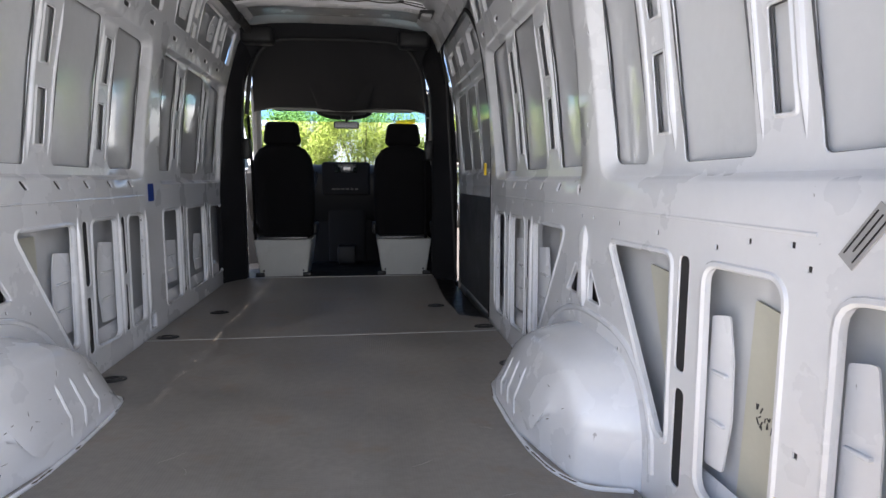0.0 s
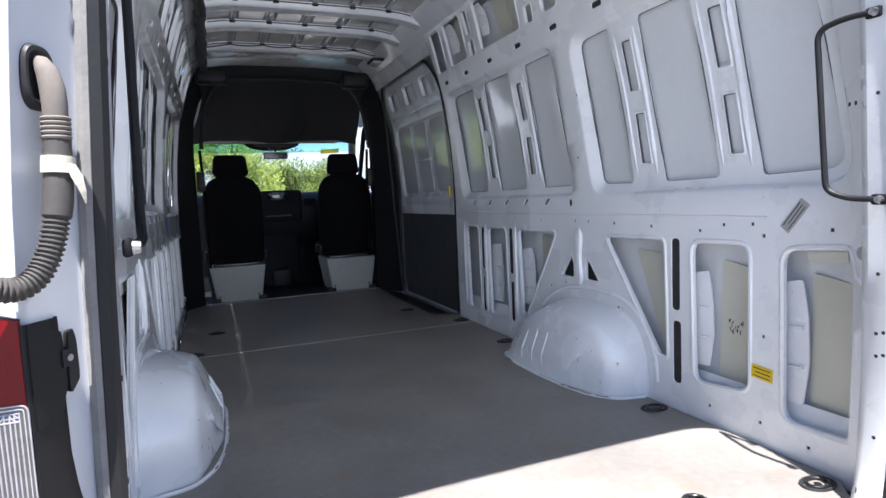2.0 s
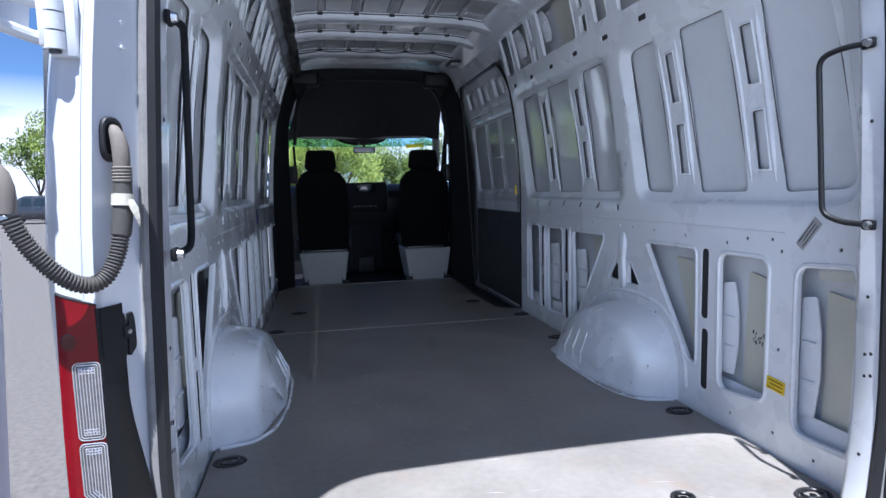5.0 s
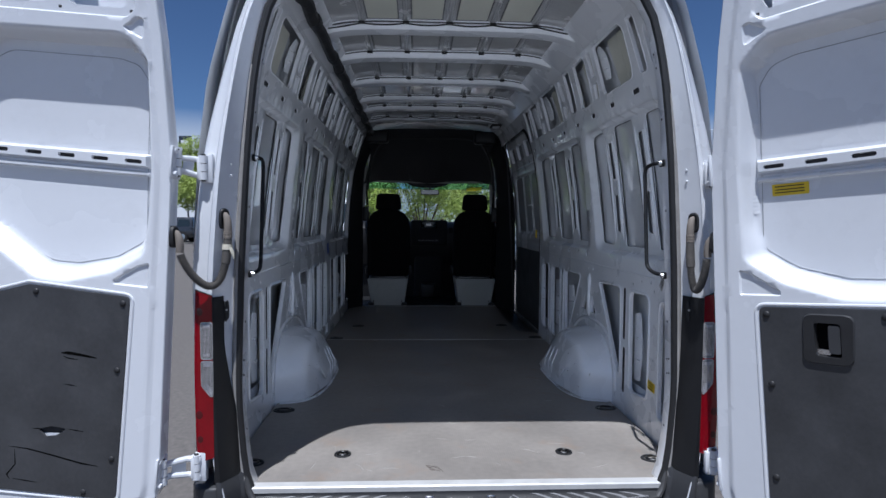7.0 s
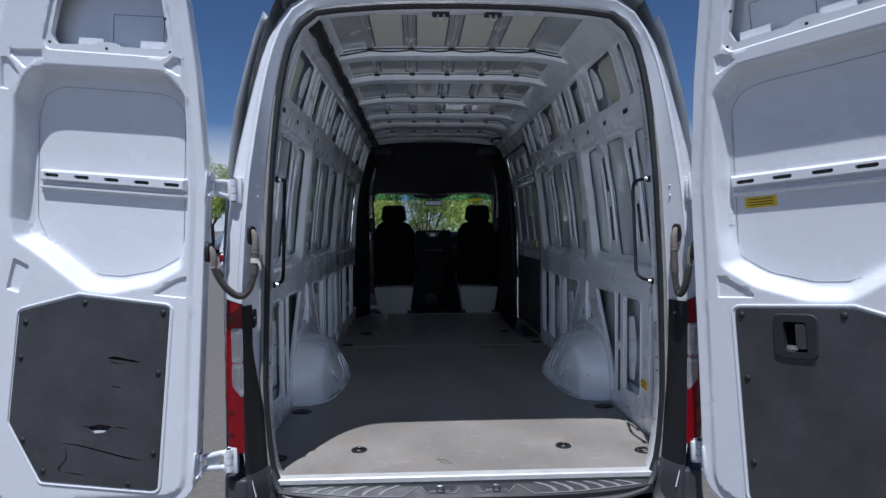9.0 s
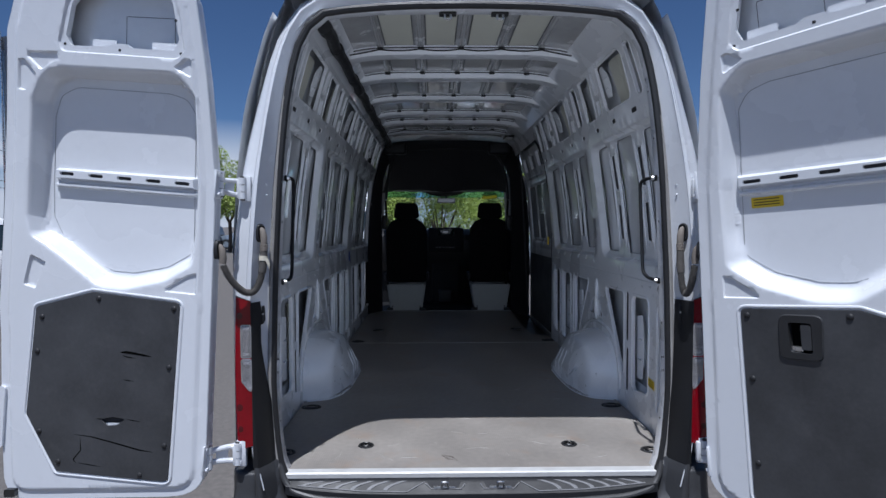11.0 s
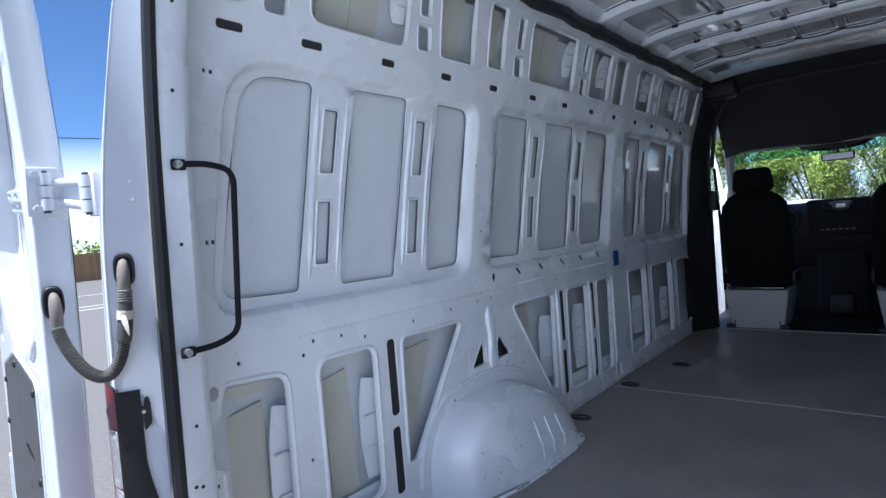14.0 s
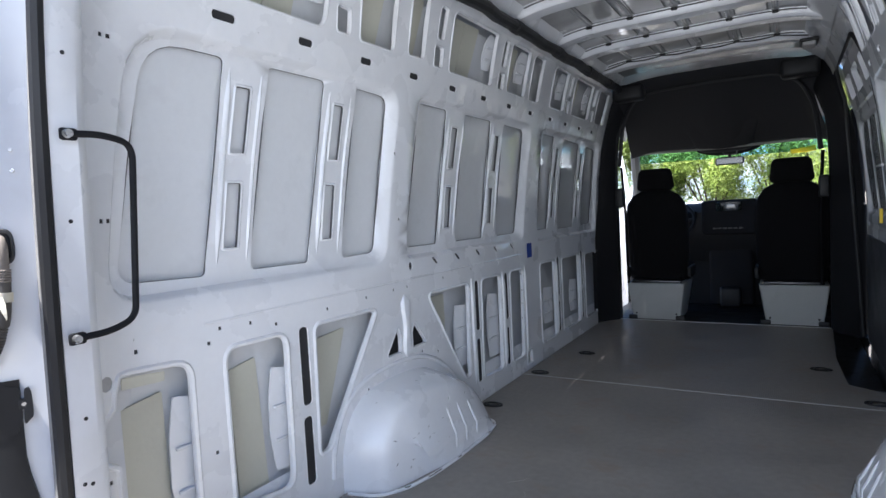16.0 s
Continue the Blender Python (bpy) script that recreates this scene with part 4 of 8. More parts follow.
for y in RIBS:
    bm = bmesh.new()
    sec = [(-0.064, 0.014), (-0.055, -0.010), (-0.050, -0.024), (-0.043, -0.031), (0.0, -0.034), (0.043, -0.033), (0.051, -0.026), (0.056, -0.010), (0.066, 0.014)]
    loops = []
    for k in range(33):
        x = -0.735 + 1.47 * k / 32
        thin = 1.0 if abs(x) < 0.66 else max(0.35, 1 - (abs(x) - 0.66) * 8)
        loops.append([Vector((x, y + a, roof_z(x) + b * thin)) for a, b in sec])
    loft(bm, loops, closed=False)
    bmesh.ops.recalc_face_normals(bm, faces=bm.faces[:])
    part("roof_rib", bm, PAINT_IN, ceiling, "white pressed cross rib")
    for x in DIVIDERS:
        bm = bmesh.new()
        box(bm, (x - 0.017, y - 0.078, roof_z(x) - 0.010), (x + 0.017, y - 0.058, roof_z(x) + 0.004), 0.005, 2)
        part("bond_pad", bm, SEAL, ceiling, "black bonding pad")
    bm = bmesh.new()
    sweep(bm, [Vector((-0.60 + 1.2 * k / 24, y - 0.064, roof_z(-0.60 + 1.2 * k / 24) + 0.002)) for k in range(25)], 0.0035, 6)
    part("sealing_bead", bm, SEAM, ceiling, "thin dark sealing bead")
# dividing strips and damping patches on the roof skin, bay by bay
for y0, y1 in zip((0.24,) + tuple(y + 0.066 for y in RIBS[:-1]), (y - 0.066 for y in RIBS)):
    for x in DIVIDERS:
        bm = bmesh.new()
        loft(bm, [[Vector((x + a * w, yy, roof_z(x) + h)) for a, h in ((-1, 0.013), (-0.7, 0.006), (-0.25, 0.005), (0, 0.008), (0.25, 0.005), (0.7, 0.006), (1, 0.013))] for yy, w in ((y0, 0.015), (y1 - 0.05, 0.015), (y1, 0.021))], closed=False)
        part("divider", bm, ROOFSKIN, ceiling, "pressed dividing strip")
    for x in (-0.34, -0.115, 0.115, 0.34):
        bm = bmesh.new()
        box(bm, (x - 0.076, y0 + 0.04, roof_z(x) + 0.003), (x + 0.076, y1 - 0.04, roof_z(x) + 0.010), 0.002, 1)
        patch = part("roof_patch", bm, CREAM if y0 < 0.5 else SILVER, ceiling, "cream damping patch" if y0 < 0.5 else "bright silver damping patch")
        bm = bmesh.new()
        ring = rect(x - 0.080, y0 + 0.036, x + 0.080, y1 - 0.036, 0.006, 3)
        sweep(bm, [Vector((p[0], p[1], roof_z(x) + 0.005)) for p in ring + ring[:1]], 0.0022, 5)
        part("patch_edge", bm, SEAM, patch, "thin dark edge")
# roof side rails: boxed white corner between wall and roof
for s in (-1, 1):
    bm = bmesh.new()
    sec = [(0.715, 1.885), (0.690, 1.905), (0.655, 1.935), (0.615, 1.965), (0.600, 1.985), (0.60, 2.02)]
    loft(bm, [[Vector((s * a, y, b)) for a, b in sec] for y in (0.05, 1.0, 2.0, 3.0, ROOF_END)], closed=False)
    bmesh.ops.recalc_face_normals(bm, faces=bm.faces[:])
    part("roof_rail", bm, PAINT_IN, ceiling)
# rear header
bm = bmesh.new()
loops = []
for k in range(29):
    x = -0.70 + 1.40 * k / 28
    drop = 0.012 * (abs(x) / 0.6) ** 2
    loops.append([Vector((x, a, b - drop - (0.09 * max(0, (abs(x) - 0.60) / 0.1) ** 1.5 if abs(x) > 0.60 else 0))) for a, b in ((-0.03, 1.872), (0.0, 1.868), (0.06, 1.872), (0.105, 1.890), (0.14, 1.945), (0.17, 1.965), (0.21, 2.03))])
loft(bm, loops, closed=False)
bmesh.ops.recalc_face_normals(bm, faces=bm.faces[:])
part("rear_header", bm, PAINT_IN, ceiling, "white pressed rear roof header")


# ---- rear of the van: pillars, seal, lamps, bumper ----
def resample(loop, n):
    pts = [Vector(p) for p in loop]
    cum = [0.0]
    for i in range(len(pts) - 1):
        cum.append(cum[-1] + (pts[i + 1] - pts[i]).length)
    out = []
    for k in range(n):
        s = cum[-1] * k / (n - 1)
        i = min(next((q for q in range(len(cum)) if cum[q] >= s - 1e-9), len(cum) - 1), len(cum) - 1)
        i = max(1, i)
        u = (s - cum[i - 1]) / max(cum[i] - cum[i - 1], 1e-9)
        out.append(pts[i - 1].lerp(pts[i], u))
    return out


def arch_line(knots, n=61):
    """A line up one pillar, over the top and down the other, from knots (x, z) of the right half, bottom to top centre."""
    right = [Vector(k) for k in knots]
    full = right + [Vector((-k.x, k.y)) for k in right[-2::-1]]
    return resample([tuple(p) for p in bend([(p.x, p.y, 0) for p in full], 0.09, 5)], n)


OPENING = [(0.745, -0.03), (0.778, 0.06), (0.800, 0.33), (0.785, 0.80), (0.762, 1.23), (0.735, 1.50), (0.690, 1.72), (0.610, 1.842), (0.30, 1.868), (0.0, 1.873)]
OUTER = [(0.90, -0.03), (0.912, 0.06), (0.934, 0.33), (0.942, 0.80), (0.900, 1.23), (0.848, 1.50), (0.793, 1.76), (0.690, 1.955), (0.32, 2.010), (0.0, 2.018)]


def ring_at(t, y, line_a=OPENING, line_b=OUTER):
    """The rear frame's outline t of the way from the opening to the outside."""
    a, b = arch_line(line_a), arch_line(line_b)
    out = []
    for p, q in zip(a, b):
        z = p.y + (q.y - p.y) * t
        out.append(Vector((p.x + (q.x - p.x) * t, y + 0.16 * max(0.0, (z - 1.0) / 0.9) ** 1.5 * min(1, max(0, t * 1.2)), z)))
    return out


rear_frame = tagged(new("rear_frame"), "white painted rear door frame of the van", "door frame", kind="structure")
bm = bmesh.new()
inner_wall = arch_line([(0.83, -0.03), (0.862, 0.06), (0.872, 0.33), (0.872, 0.80), (0.846, 1.23), (0.812, 1.50), (0.735, 1.75), (0.655, 1.872), (0.32, 1.90), (0.0, 1.905)])
loft(bm, [[Vector((p.x, 0.085, p.y)) for p in inner_wall], [v.lerp(w, 0.8) for v, w in zip([Vector((p.x, 0.06, p.y)) for p in inner_wall], ring_at(0.0, 0.06))],
          ring_at(-0.01, 0.035), ring_at(-0.01, -0.02)], closed=False)
bmesh.ops.recalc_face_normals(bm, faces=bm.faces[:])
part("inner_jamb", bm, PAINT_IN, rear_frame, "white inner door jamb with small holes")
bm = bmesh.new()
foot = [k for k, v in enumerate(ring_at(0.5, 0.0)) if v.z > 0.06]
loft(bm, [[line[k] for k in foot] for line in (ring_at(0.02, -0.012), ring_at(0.06, -0.030), ring_at(0.18, -0.040), ring_at(0.21, -0.048), ring_at(0.47, -0.119), ring_at(0.49, -0.1245), ring_at(0.58, -0.1245), ring_at(0.60, -0.1215), ring_at(0.80, -0.116), ring_at(0.93, -0.105), ring_at(1.0, -0.088), ring_at(1.05, -0.06), ring_at(1.10, 0.02), ring_at(1.12, 0.10))], closed=False)
bmesh.ops.recalc_face_normals(bm, faces=bm.faces[:])
part("outer_pillar", bm, PAINT, rear_frame, "glossy white outer door pillar and roof edge")
for t, y, r in ((0.485, -0.1235, 0.0026), (0.59, -0.1245, 0.0018)):
    bm = bmesh.new()
    sweep(bm, ring_at(t, y), r, 6)
    part("seam_bead", bm, PAINT, rear_frame, "white sealed weld seam")
for s in (-1, 1):
    for f, z in ((0.30, 1.165), (0.30, 1.125), (0.34, 0.60), (0.36, 0.545)):
        bm = bmesh.new()
        k = min(range(61), key=lambda q: abs(ring_at(f, 0)[q].z - z) + (9 if ring_at(f, 0)[q].x * s < 0 else 0))
        c = Vector((ring_at(f, 0)[k].x, -0.048 - 0.071 * (f - 0.21) / 0.26, z))
        n = Vector((-s * 0.86, -0.51, 0))
        cyl(bm, c - n * 0.004, c + n * 0.0012, 0.0045, 0.0034, 10)
        part("stud", bm, PAINT, rear_frame, "small painted stud")
# jamb screw holes are dark discs, the hole's shade put into colour
for s in (-1, 1):
    for z, y in ((1.60, 0.020), (1.55, 0.018), (1.36, 0.012), (1.02, 0.010), (0.60, 0.012), (0.46, 0.000), (0.455, 0.016), (0.405, 0.000), (0.40, 0.016), (0.20, 0.012)):
        x = float(np.interp(z, [k[1] for k in OPENING], [k[0] for k in OPENING])) - 0.0022
        bm = bmesh.new()
        cyl(bm, (s * x, y, z), (s * (x + 0.004), y, z), 0.0045, n=10)
        part("screw_hole", bm, VOID, rear_frame, "small dark screw hole")
# rubber seal: a hollow bulb with a lip
for t, y, r, m_ in ((0.045, -0.034, 0.0150, SEAL), (0.110, -0.042, 0.0085, SEALPALE), (0.150, -0.042, 0.0050, SEALPALE)):
    bm = bmesh.new()
    sweep(bm, ring_at(t, y), r, 8)
    part("door_seal", bm, m_, rear_frame, "dusty rubber door seal lip" if m_ is SEALPALE else "black rubber door seal")
# moulded threshold below the sill, and the seal's lower run
def tread(x, u, up=0.0):
    """A place on the threshold: across, from the sill (0) to the outer lip (1)."""
    rise = (abs(x) / 0.745) ** 4
    return Vector((x, -0.053 - (0.036 - 0.020 * rise) * u - up * 0.4, -0.026 - 0.036 * u + 0.028 * rise * u + up))


bm = bmesh.new()
loft(bm, [[tread(x, u) + Vector((0, dy, dz)) for u, dy, dz in ((0, 0.004, 0.012), (0.0, 0, 0), (0.25, 0, 0), (0.6, 0, 0), (0.94, 0, 0), (1.0, 0, 0), (1.0, -0.006, -0.004), (1.0, -0.012, -0.035))] for x in [-0.75 + 1.5 * k / 40 for k in range(41)]], closed=False)
bmesh.ops.recalc_face_normals(bm, faces=bm.faces[:])
part("threshold", bm, PLASTIC, rear_frame, "dark grey moulded threshold below the sill")
for s in (-1, 1):
    for k in range(6):
        bm = bmesh.new()
        xb, w = 0.275 + 0.066 * k, 0.0125
        loft(bm, [[tread(s * (xb + 0.075 * (1 - (1 - u) ** 2) + e * w * (1 - 0.3 * u)), 0.08 + 0.78 * u, h) for e, h in ((-1, 0.0), (-0.9, 0.0022), (0.9, 0.0022), (1, 0.0))] for u in [q / 8 for q in range(9)]], closed=False)
        bmesh.ops.recalc_face_normals(bm, faces=bm.faces[:])
        part("tread_rib", bm, TREAD, rear_frame, "worn grey curved tread rib")
    for line in ([(0.265, 0.96), (0.195, 0.18)], [(0.03, 0.30), (0.045, 0.72), (0.165, 0.72), (0.19, 0.30)], [(0.70, 0.86), (0.45, 0.93), (0.265, 0.96)]):
        bm = bmesh.new()
        sweep(bm, [tread(s * x, u, 0.001) for x, u in line], 0.0028, 6)
        part("ridge", bm, TREAD, rear_frame, "thin moulded ridge")
    # no recess is cut here; a flat dark patch paints its shade
    bm = bmesh.new()
    slab(bm, [(0.045, 0.12), (0.185, 0.12), (0.165, 0.68), (0.060, 0.68)], lambda a_, b_, d: tread(s * a_, b_, d), 0.0008, -0.001)
    part("pocket_shade", bm, VOID, rear_frame, "dark patch painted as the shade of a striker recess")
bm = bmesh.new()
run = [(0.778, -0.036, 0.045), (0.762, -0.050, -0.020), (0.722, -0.072, -0.060), (0.62, -0.092, -0.082), (0.40, -0.104, -0.093), (0.0, -0.109, -0.098)]
run = run + [(-x, y, z) for x, y, z in run[-2::-1]]
sweep(bm, bend(run, 0.06), 0.0125, 10)
part("door_seal", bm, SEALDUST, rear_frame, "black rubber door seal")

# latches in the header and on the sill
for x in (-0.095, 0.117):
    latch = thing("door_striker", "small steel door striker plate with black housing on the header", "striker", "door strikers", at=(x, 0.03, 1.868))
    bm = bmesh.new()
    box(bm, (-0.035, -0.018, -0.012), (0.035, 0.018, 0.0), 0.004)
    part("plate", bm, SEAL, latch, "black plate")
    bm = bmesh.new()
    sweep(bm, bend([(-0.012, -0.012, -0.008), (-0.012, -0.012, -0.030), (0.012, -0.012, -0.030), (0.012, -0.012, -0.008)], 0.008), 0.005, 8)
    part("loop", bm, STEEL, latch, "bright steel loop")

# bumper and pillar foot covers
bumper = thing("rear_bumper", "dark grey plastic rear bumper with raised corner covers", "bumper", at=(0, -0.18, -0.2))
bm = bmesh.new()
prof = [(-0.100, -0.122), (-0.122, -0.128), (-0.165, -0.138), (-0.200, -0.160), (-0.216, -0.21), (-0.214, -0.30), (-0.19, -0.41), (-0.05, -0.43)]
loops = []
for k in range(31):
    x = -0.82 + 1.64 * k / 30
    bow = -0.022 * (1 - (x / 0.82) ** 2)
    loops.append([Vector((x, y + 0.18 + (bow if y < -0.15 else bow * 0.3), z + 0.2)) for y, z in prof])
loft(bm, loops, closed=False)
bmesh.ops.recalc_face_normals(bm, faces=bm.faces[:])
part("step", bm, GREYPLASTIC, bumper, smooth=50)
high = [(0.770, -0.050), (0.808, -0.064), (0.836, -0.100), (0.862, -0.124), (0.928, -0.112), (0.958, -0.06), (0.965, 0.06), (0.770, 0.06)]
wide = [(0.690, -0.120), (0.755, -0.196), (0.840, -0.214), (0.905, -0.196), (0.958, -0.145), (0.985, -0.06), (0.995, 0.06), (0.690, 0.06)]
for s in (-1, 1):
    bm = bmesh.new()
    loops = []
    for z, f, sh in ((0.036, 0.0, 0.010), (0.033, 0.0, 0.003), (0.024, 0.0, 0.0), (-0.03, 0.02, 0.0), (-0.07, 0.10, 0.0), (-0.10, 0.26, 0.0), (-0.13, 0.50, 0.0), (-0.16, 0.74, 0.0), (-0.20, 0.93, 0.0), (-0.25, 1.0, 0.0), (-0.34, 0.98, 0.0), (-0.43, 0.8, 0.0)):
        lp = rounded([(p[0] + (q[0] - p[0]) * f, p[1] + (q[1] - p[1]) * f) for p, q in zip(high, wide)], 0.030, 5)
        lp = inset(lp, sh) if sh else lp
        loops.append([Vector((s * p[0], p[1] + 0.18, z + 0.2)) for p in lp])
    loft(bm, loops, cap=True)
    bmesh.ops.recalc_face_normals(bm, faces=bm.faces[:])
    part("corner", bm, GREYPLASTIC, bumper, "smooth dark grey bumper corner", 50)
    bm = bmesh.new()
    lp = rounded([(0.772, -0.044), (0.792, -0.060), (0.812, -0.092), (0.834, -0.130), (0.852, -0.130), (0.858, -0.10), (0.858, 0.05), (0.772, 0.05)], 0.012, 4)
    loft(bm, [[Vector((s * (p[0] + 0.08 * z), p[1] + 0.18, z + 0.2)) for p in q] for z, q in ((-0.13, inset(lp, -0.012)), (0.0, lp), (0.058, lp), (0.066, inset(lp, 0.004)), (0.069, inset(lp, 0.010)))], cap=True)
    bmesh.ops.recalc_face_normals(bm, faces=bm.faces[:])
    part("pillar_foot_cover", bm, GREYPLASTIC, bumper, "dark grey pillar foot cover")
for x in (-0.112, 0.112):
    bm = bmesh.new()
    box(bm, (x - 0.045, 0.098, 0.150), (x + 0.045, 0.112, 0.158), 0.003)
    sweep(bm, bend([(x - 0.013, 0.104, 0.150), (x - 0.013, 0.092, 0.180), (x + 0.013, 0.092, 0.180), (x + 0.013, 0.104, 0.150)], 0.008), 0.005, 8)
    part("striker", bm, STEEL, bumper, "bright steel door striker")


def tail_light(s):
    """A tall lamp: red body, clear window in its middle, black inner filler with clip tabs."""
    lamp = thing("tail_light", "tall red tail light with a clear window on the pillar", "tail light", "tail lights", at=(s * 0.905, -0.12, 0.13))

    def edge(z):
        bulge = 0.006 * math.sin(math.pi * min(1, max(0, (z - 0.13) / 0.6)))
        return 0.922 + bulge, 0.860 - 0.004 * (0.72 - z)

    def face(f, z, d):
        """On the slanting inner side of the pillar: f from the lamp's edge inwards, d off the surface."""
        i = edge(z)[1] - 0.017 * max(0.0, (0.36 - z) / 0.30)
        return Vector((s * (i - 0.048 * f - 0.86 * d) - s * 0.905, 0.12 - 0.126 + 0.082 * f - 0.51 * d, z - 0.13))
    bm = bmesh.new()
    loops = []
    for k in range(15):
        z = 0.140 + 0.585 * k / 14
        o, i = edge(z)
        row = []
        for x, y in ((i + 0.001, -0.10), (i, -0.126), (i + 0.002, -0.1285), ((o + i) / 2, -0.1295), (o - 0.014, -0.1285), (o - 0.004, -0.124), (o, -0.112), (o + 0.006, -0.06), (o + 0.008, 0.05)):
            slope = (k / 14) ** 6 * (0.32 * (x - 0.89) - 0.003) - (1 - k / 14) ** 6 * 0.30 * (x - 0.89)
            row.append(Vector((s * x - s * 0.905, y + 0.12, z + slope - 0.13)))
        loops.append(row)
    loft(bm, loops, closed=False)
    for row in (loops[0], loops[-1]):
        bm.faces.new([bm.verts.new(v) for v in row])
    outline = loops[-1]
    bmesh.ops.remove_doubles(bm, verts=bm.verts[:], dist=1e-5)
    bmesh.ops.recalc_face_normals(bm, faces=bm.faces[:])
    part("red_lens", bm, RED, lamp)
    bm = bmesh.new()
    low_, high_ = [bm.verts.new(p + Vector((0, -0.0005, 0.0003))) for p in outline], [bm.verts.new(p + Vector((0, -0.0005, 0.0025))) for p in outline]
    bm.faces.new(high_)
    for k in range(len(outline) - 1):
        bm.faces.new((low_[k], low_[k + 1], high_[k + 1], high_[k]))
    bmesh.ops.recalc_face_normals(bm, faces=bm.faces[:])
    part("top_cap", bm, PLASTIC, lamp, "black plastic top edge")
    for x, z, r in ((0.900, 0.657, 0.0150), (0.905, 0.30, 0.015), (0.903, 0.215, 0.013)):
        bm = bmesh.new()
        bmesh.ops.create_uvsphere(bm, u_segments=18, v_segments=8, radius=r, matrix=Matrix.Translation((s * (x - 0.905), -0.0084, z - 0.13)) @ Matrix.Diagonal((1, 0.09, 1, 1)))
        part("bulb_dome", bm, REDDARK, lamp, "dark red bulb reflector")
    for z0, z1 in ((0.494, 0.622), (0.352, 0.488)):
        bm = bmesh.new()
        i = edge(z0)[1]
        pts = [(i + 0.001, z0), (i + 0.040, z0 + (0.0 if z0 > 0.4 else 0.050)), (i + 0.041, z1), (i + 0.001, z1)]
        slab(bm, rounded(pts, 0.009), lambda a, b, d: Vector((s * a - s * 0.905, d + 0.12, b - 0.13)), -0.1305, -0.122)
        lens = part("clear_lens", bm, LENSBACK, lamp, "clear ribbed lens")
        bm = bmesh.new()
        rim = rounded(pts, 0.009)
        sweep(bm, [Vector((s * p[0] - s * 0.905, -0.0105, p[1] - 0.13)) for p in rim + rim[:1]], 0.0010, 6)
        part("lens_rim", bm, CLEAR, lens, "pale lens rim")
        for q in range(4):
            bm = bmesh.new()
            ring = inset(rim, 0.004 + 0.0045 * q)
            sweep(bm, [Vector((s * p[0] - s * 0.905, -0.0105, p[1] - 0.13)) for p in ring + ring[:1]], 0.0009, 5)
            part("lens_rib", bm, CLEAR, lens, "nested lens rib")
    bm = bmesh.new()
    loops = []
    for k in range(17):
        z = 0.060 + 0.648 * k / 16
        end = (0.50 if s < 0 else 0.90) + (0.50 if s < 0 else 0.10) * max(0.0, min(1.0, (0.53 - z) / 0.24))
        loops.append([Vector((s * (edge(z)[1] + 0.002) - s * 0.905, -0.0078, z - 0.13))] + [face(f, z, d) for f, d in ((-0.02, 0.002), (0.02, 0.0035), (end * 0.5, 0.0035), (end - 0.03, 0.003), (end, 0.0015), (end, -0.01))])
    loft(bm, loops, closed=False)
    bmesh.ops.recalc_face_normals(bm, faces=bm.faces[:])
    part("filler", bm, PLASTIC, lamp, "black plastic filler strip")
    bm = bmesh.new()
    slab(bm, rounded([(0.02, 0.708), (0.50, 0.690), (0.52, 0.628), (0.40, 0.598), (0.02, 0.588)], 0.02, 3), face, 0.0050, 0.0)
    part("cover", bm, PLASTIC, lamp, "smooth black corner cover")
    bm = bmesh.new()
    slab(bm, rounded([(0.58, 0.688), (0.66, 0.690), (0.70, 0.678), (0.71, 0.630), (0.52, 0.612)], 0.02, 3), face, 0.0060, 0.0)
    slab(bm, rounded([(0.46, 0.668), (0.60, 0.668), (0.60, 0.648), (0.46, 0.648)], 0.004, 3), face, 0.0070, 0.0)
    tab = part("fixing_tab", bm, SEAL, lamp, "black fixing tab")
    bm = bmesh.new()
    cyl(bm, face(0.56, 0.658, 0.006), face(0.56, 0.658, 0.0085), 0.0042, n=12)
    part("screw", bm, STEEL, tab, "small bright screw")
    return lamp


tail_light(-1)
tail_light(1)


# ---- rear doors ----
H0 = [0.915, -0.125, 0.13]
H1 = [0.868, -0.125, 1.15]


def door_pose(s, phi):
    a = Vector((s * H0[0], H0[1], H0[2]))
    axis = (Vector((s * H1[0], H1[1], H1[2])) - a).normalized()
    return Matrix.Translation(a) @ Matrix.Rotation(radians(phi) * s, 4, axis) @ Matrix.Translation((0, 0, -H0[2]))


EDGE = {-1: 0.026, 1: 0.0}


def rake(z):
    """How far the rear of the body leans forward at a height."""
    return 0.05 * max(0.0, (z - 1.0) / 0.9) ** 1.5


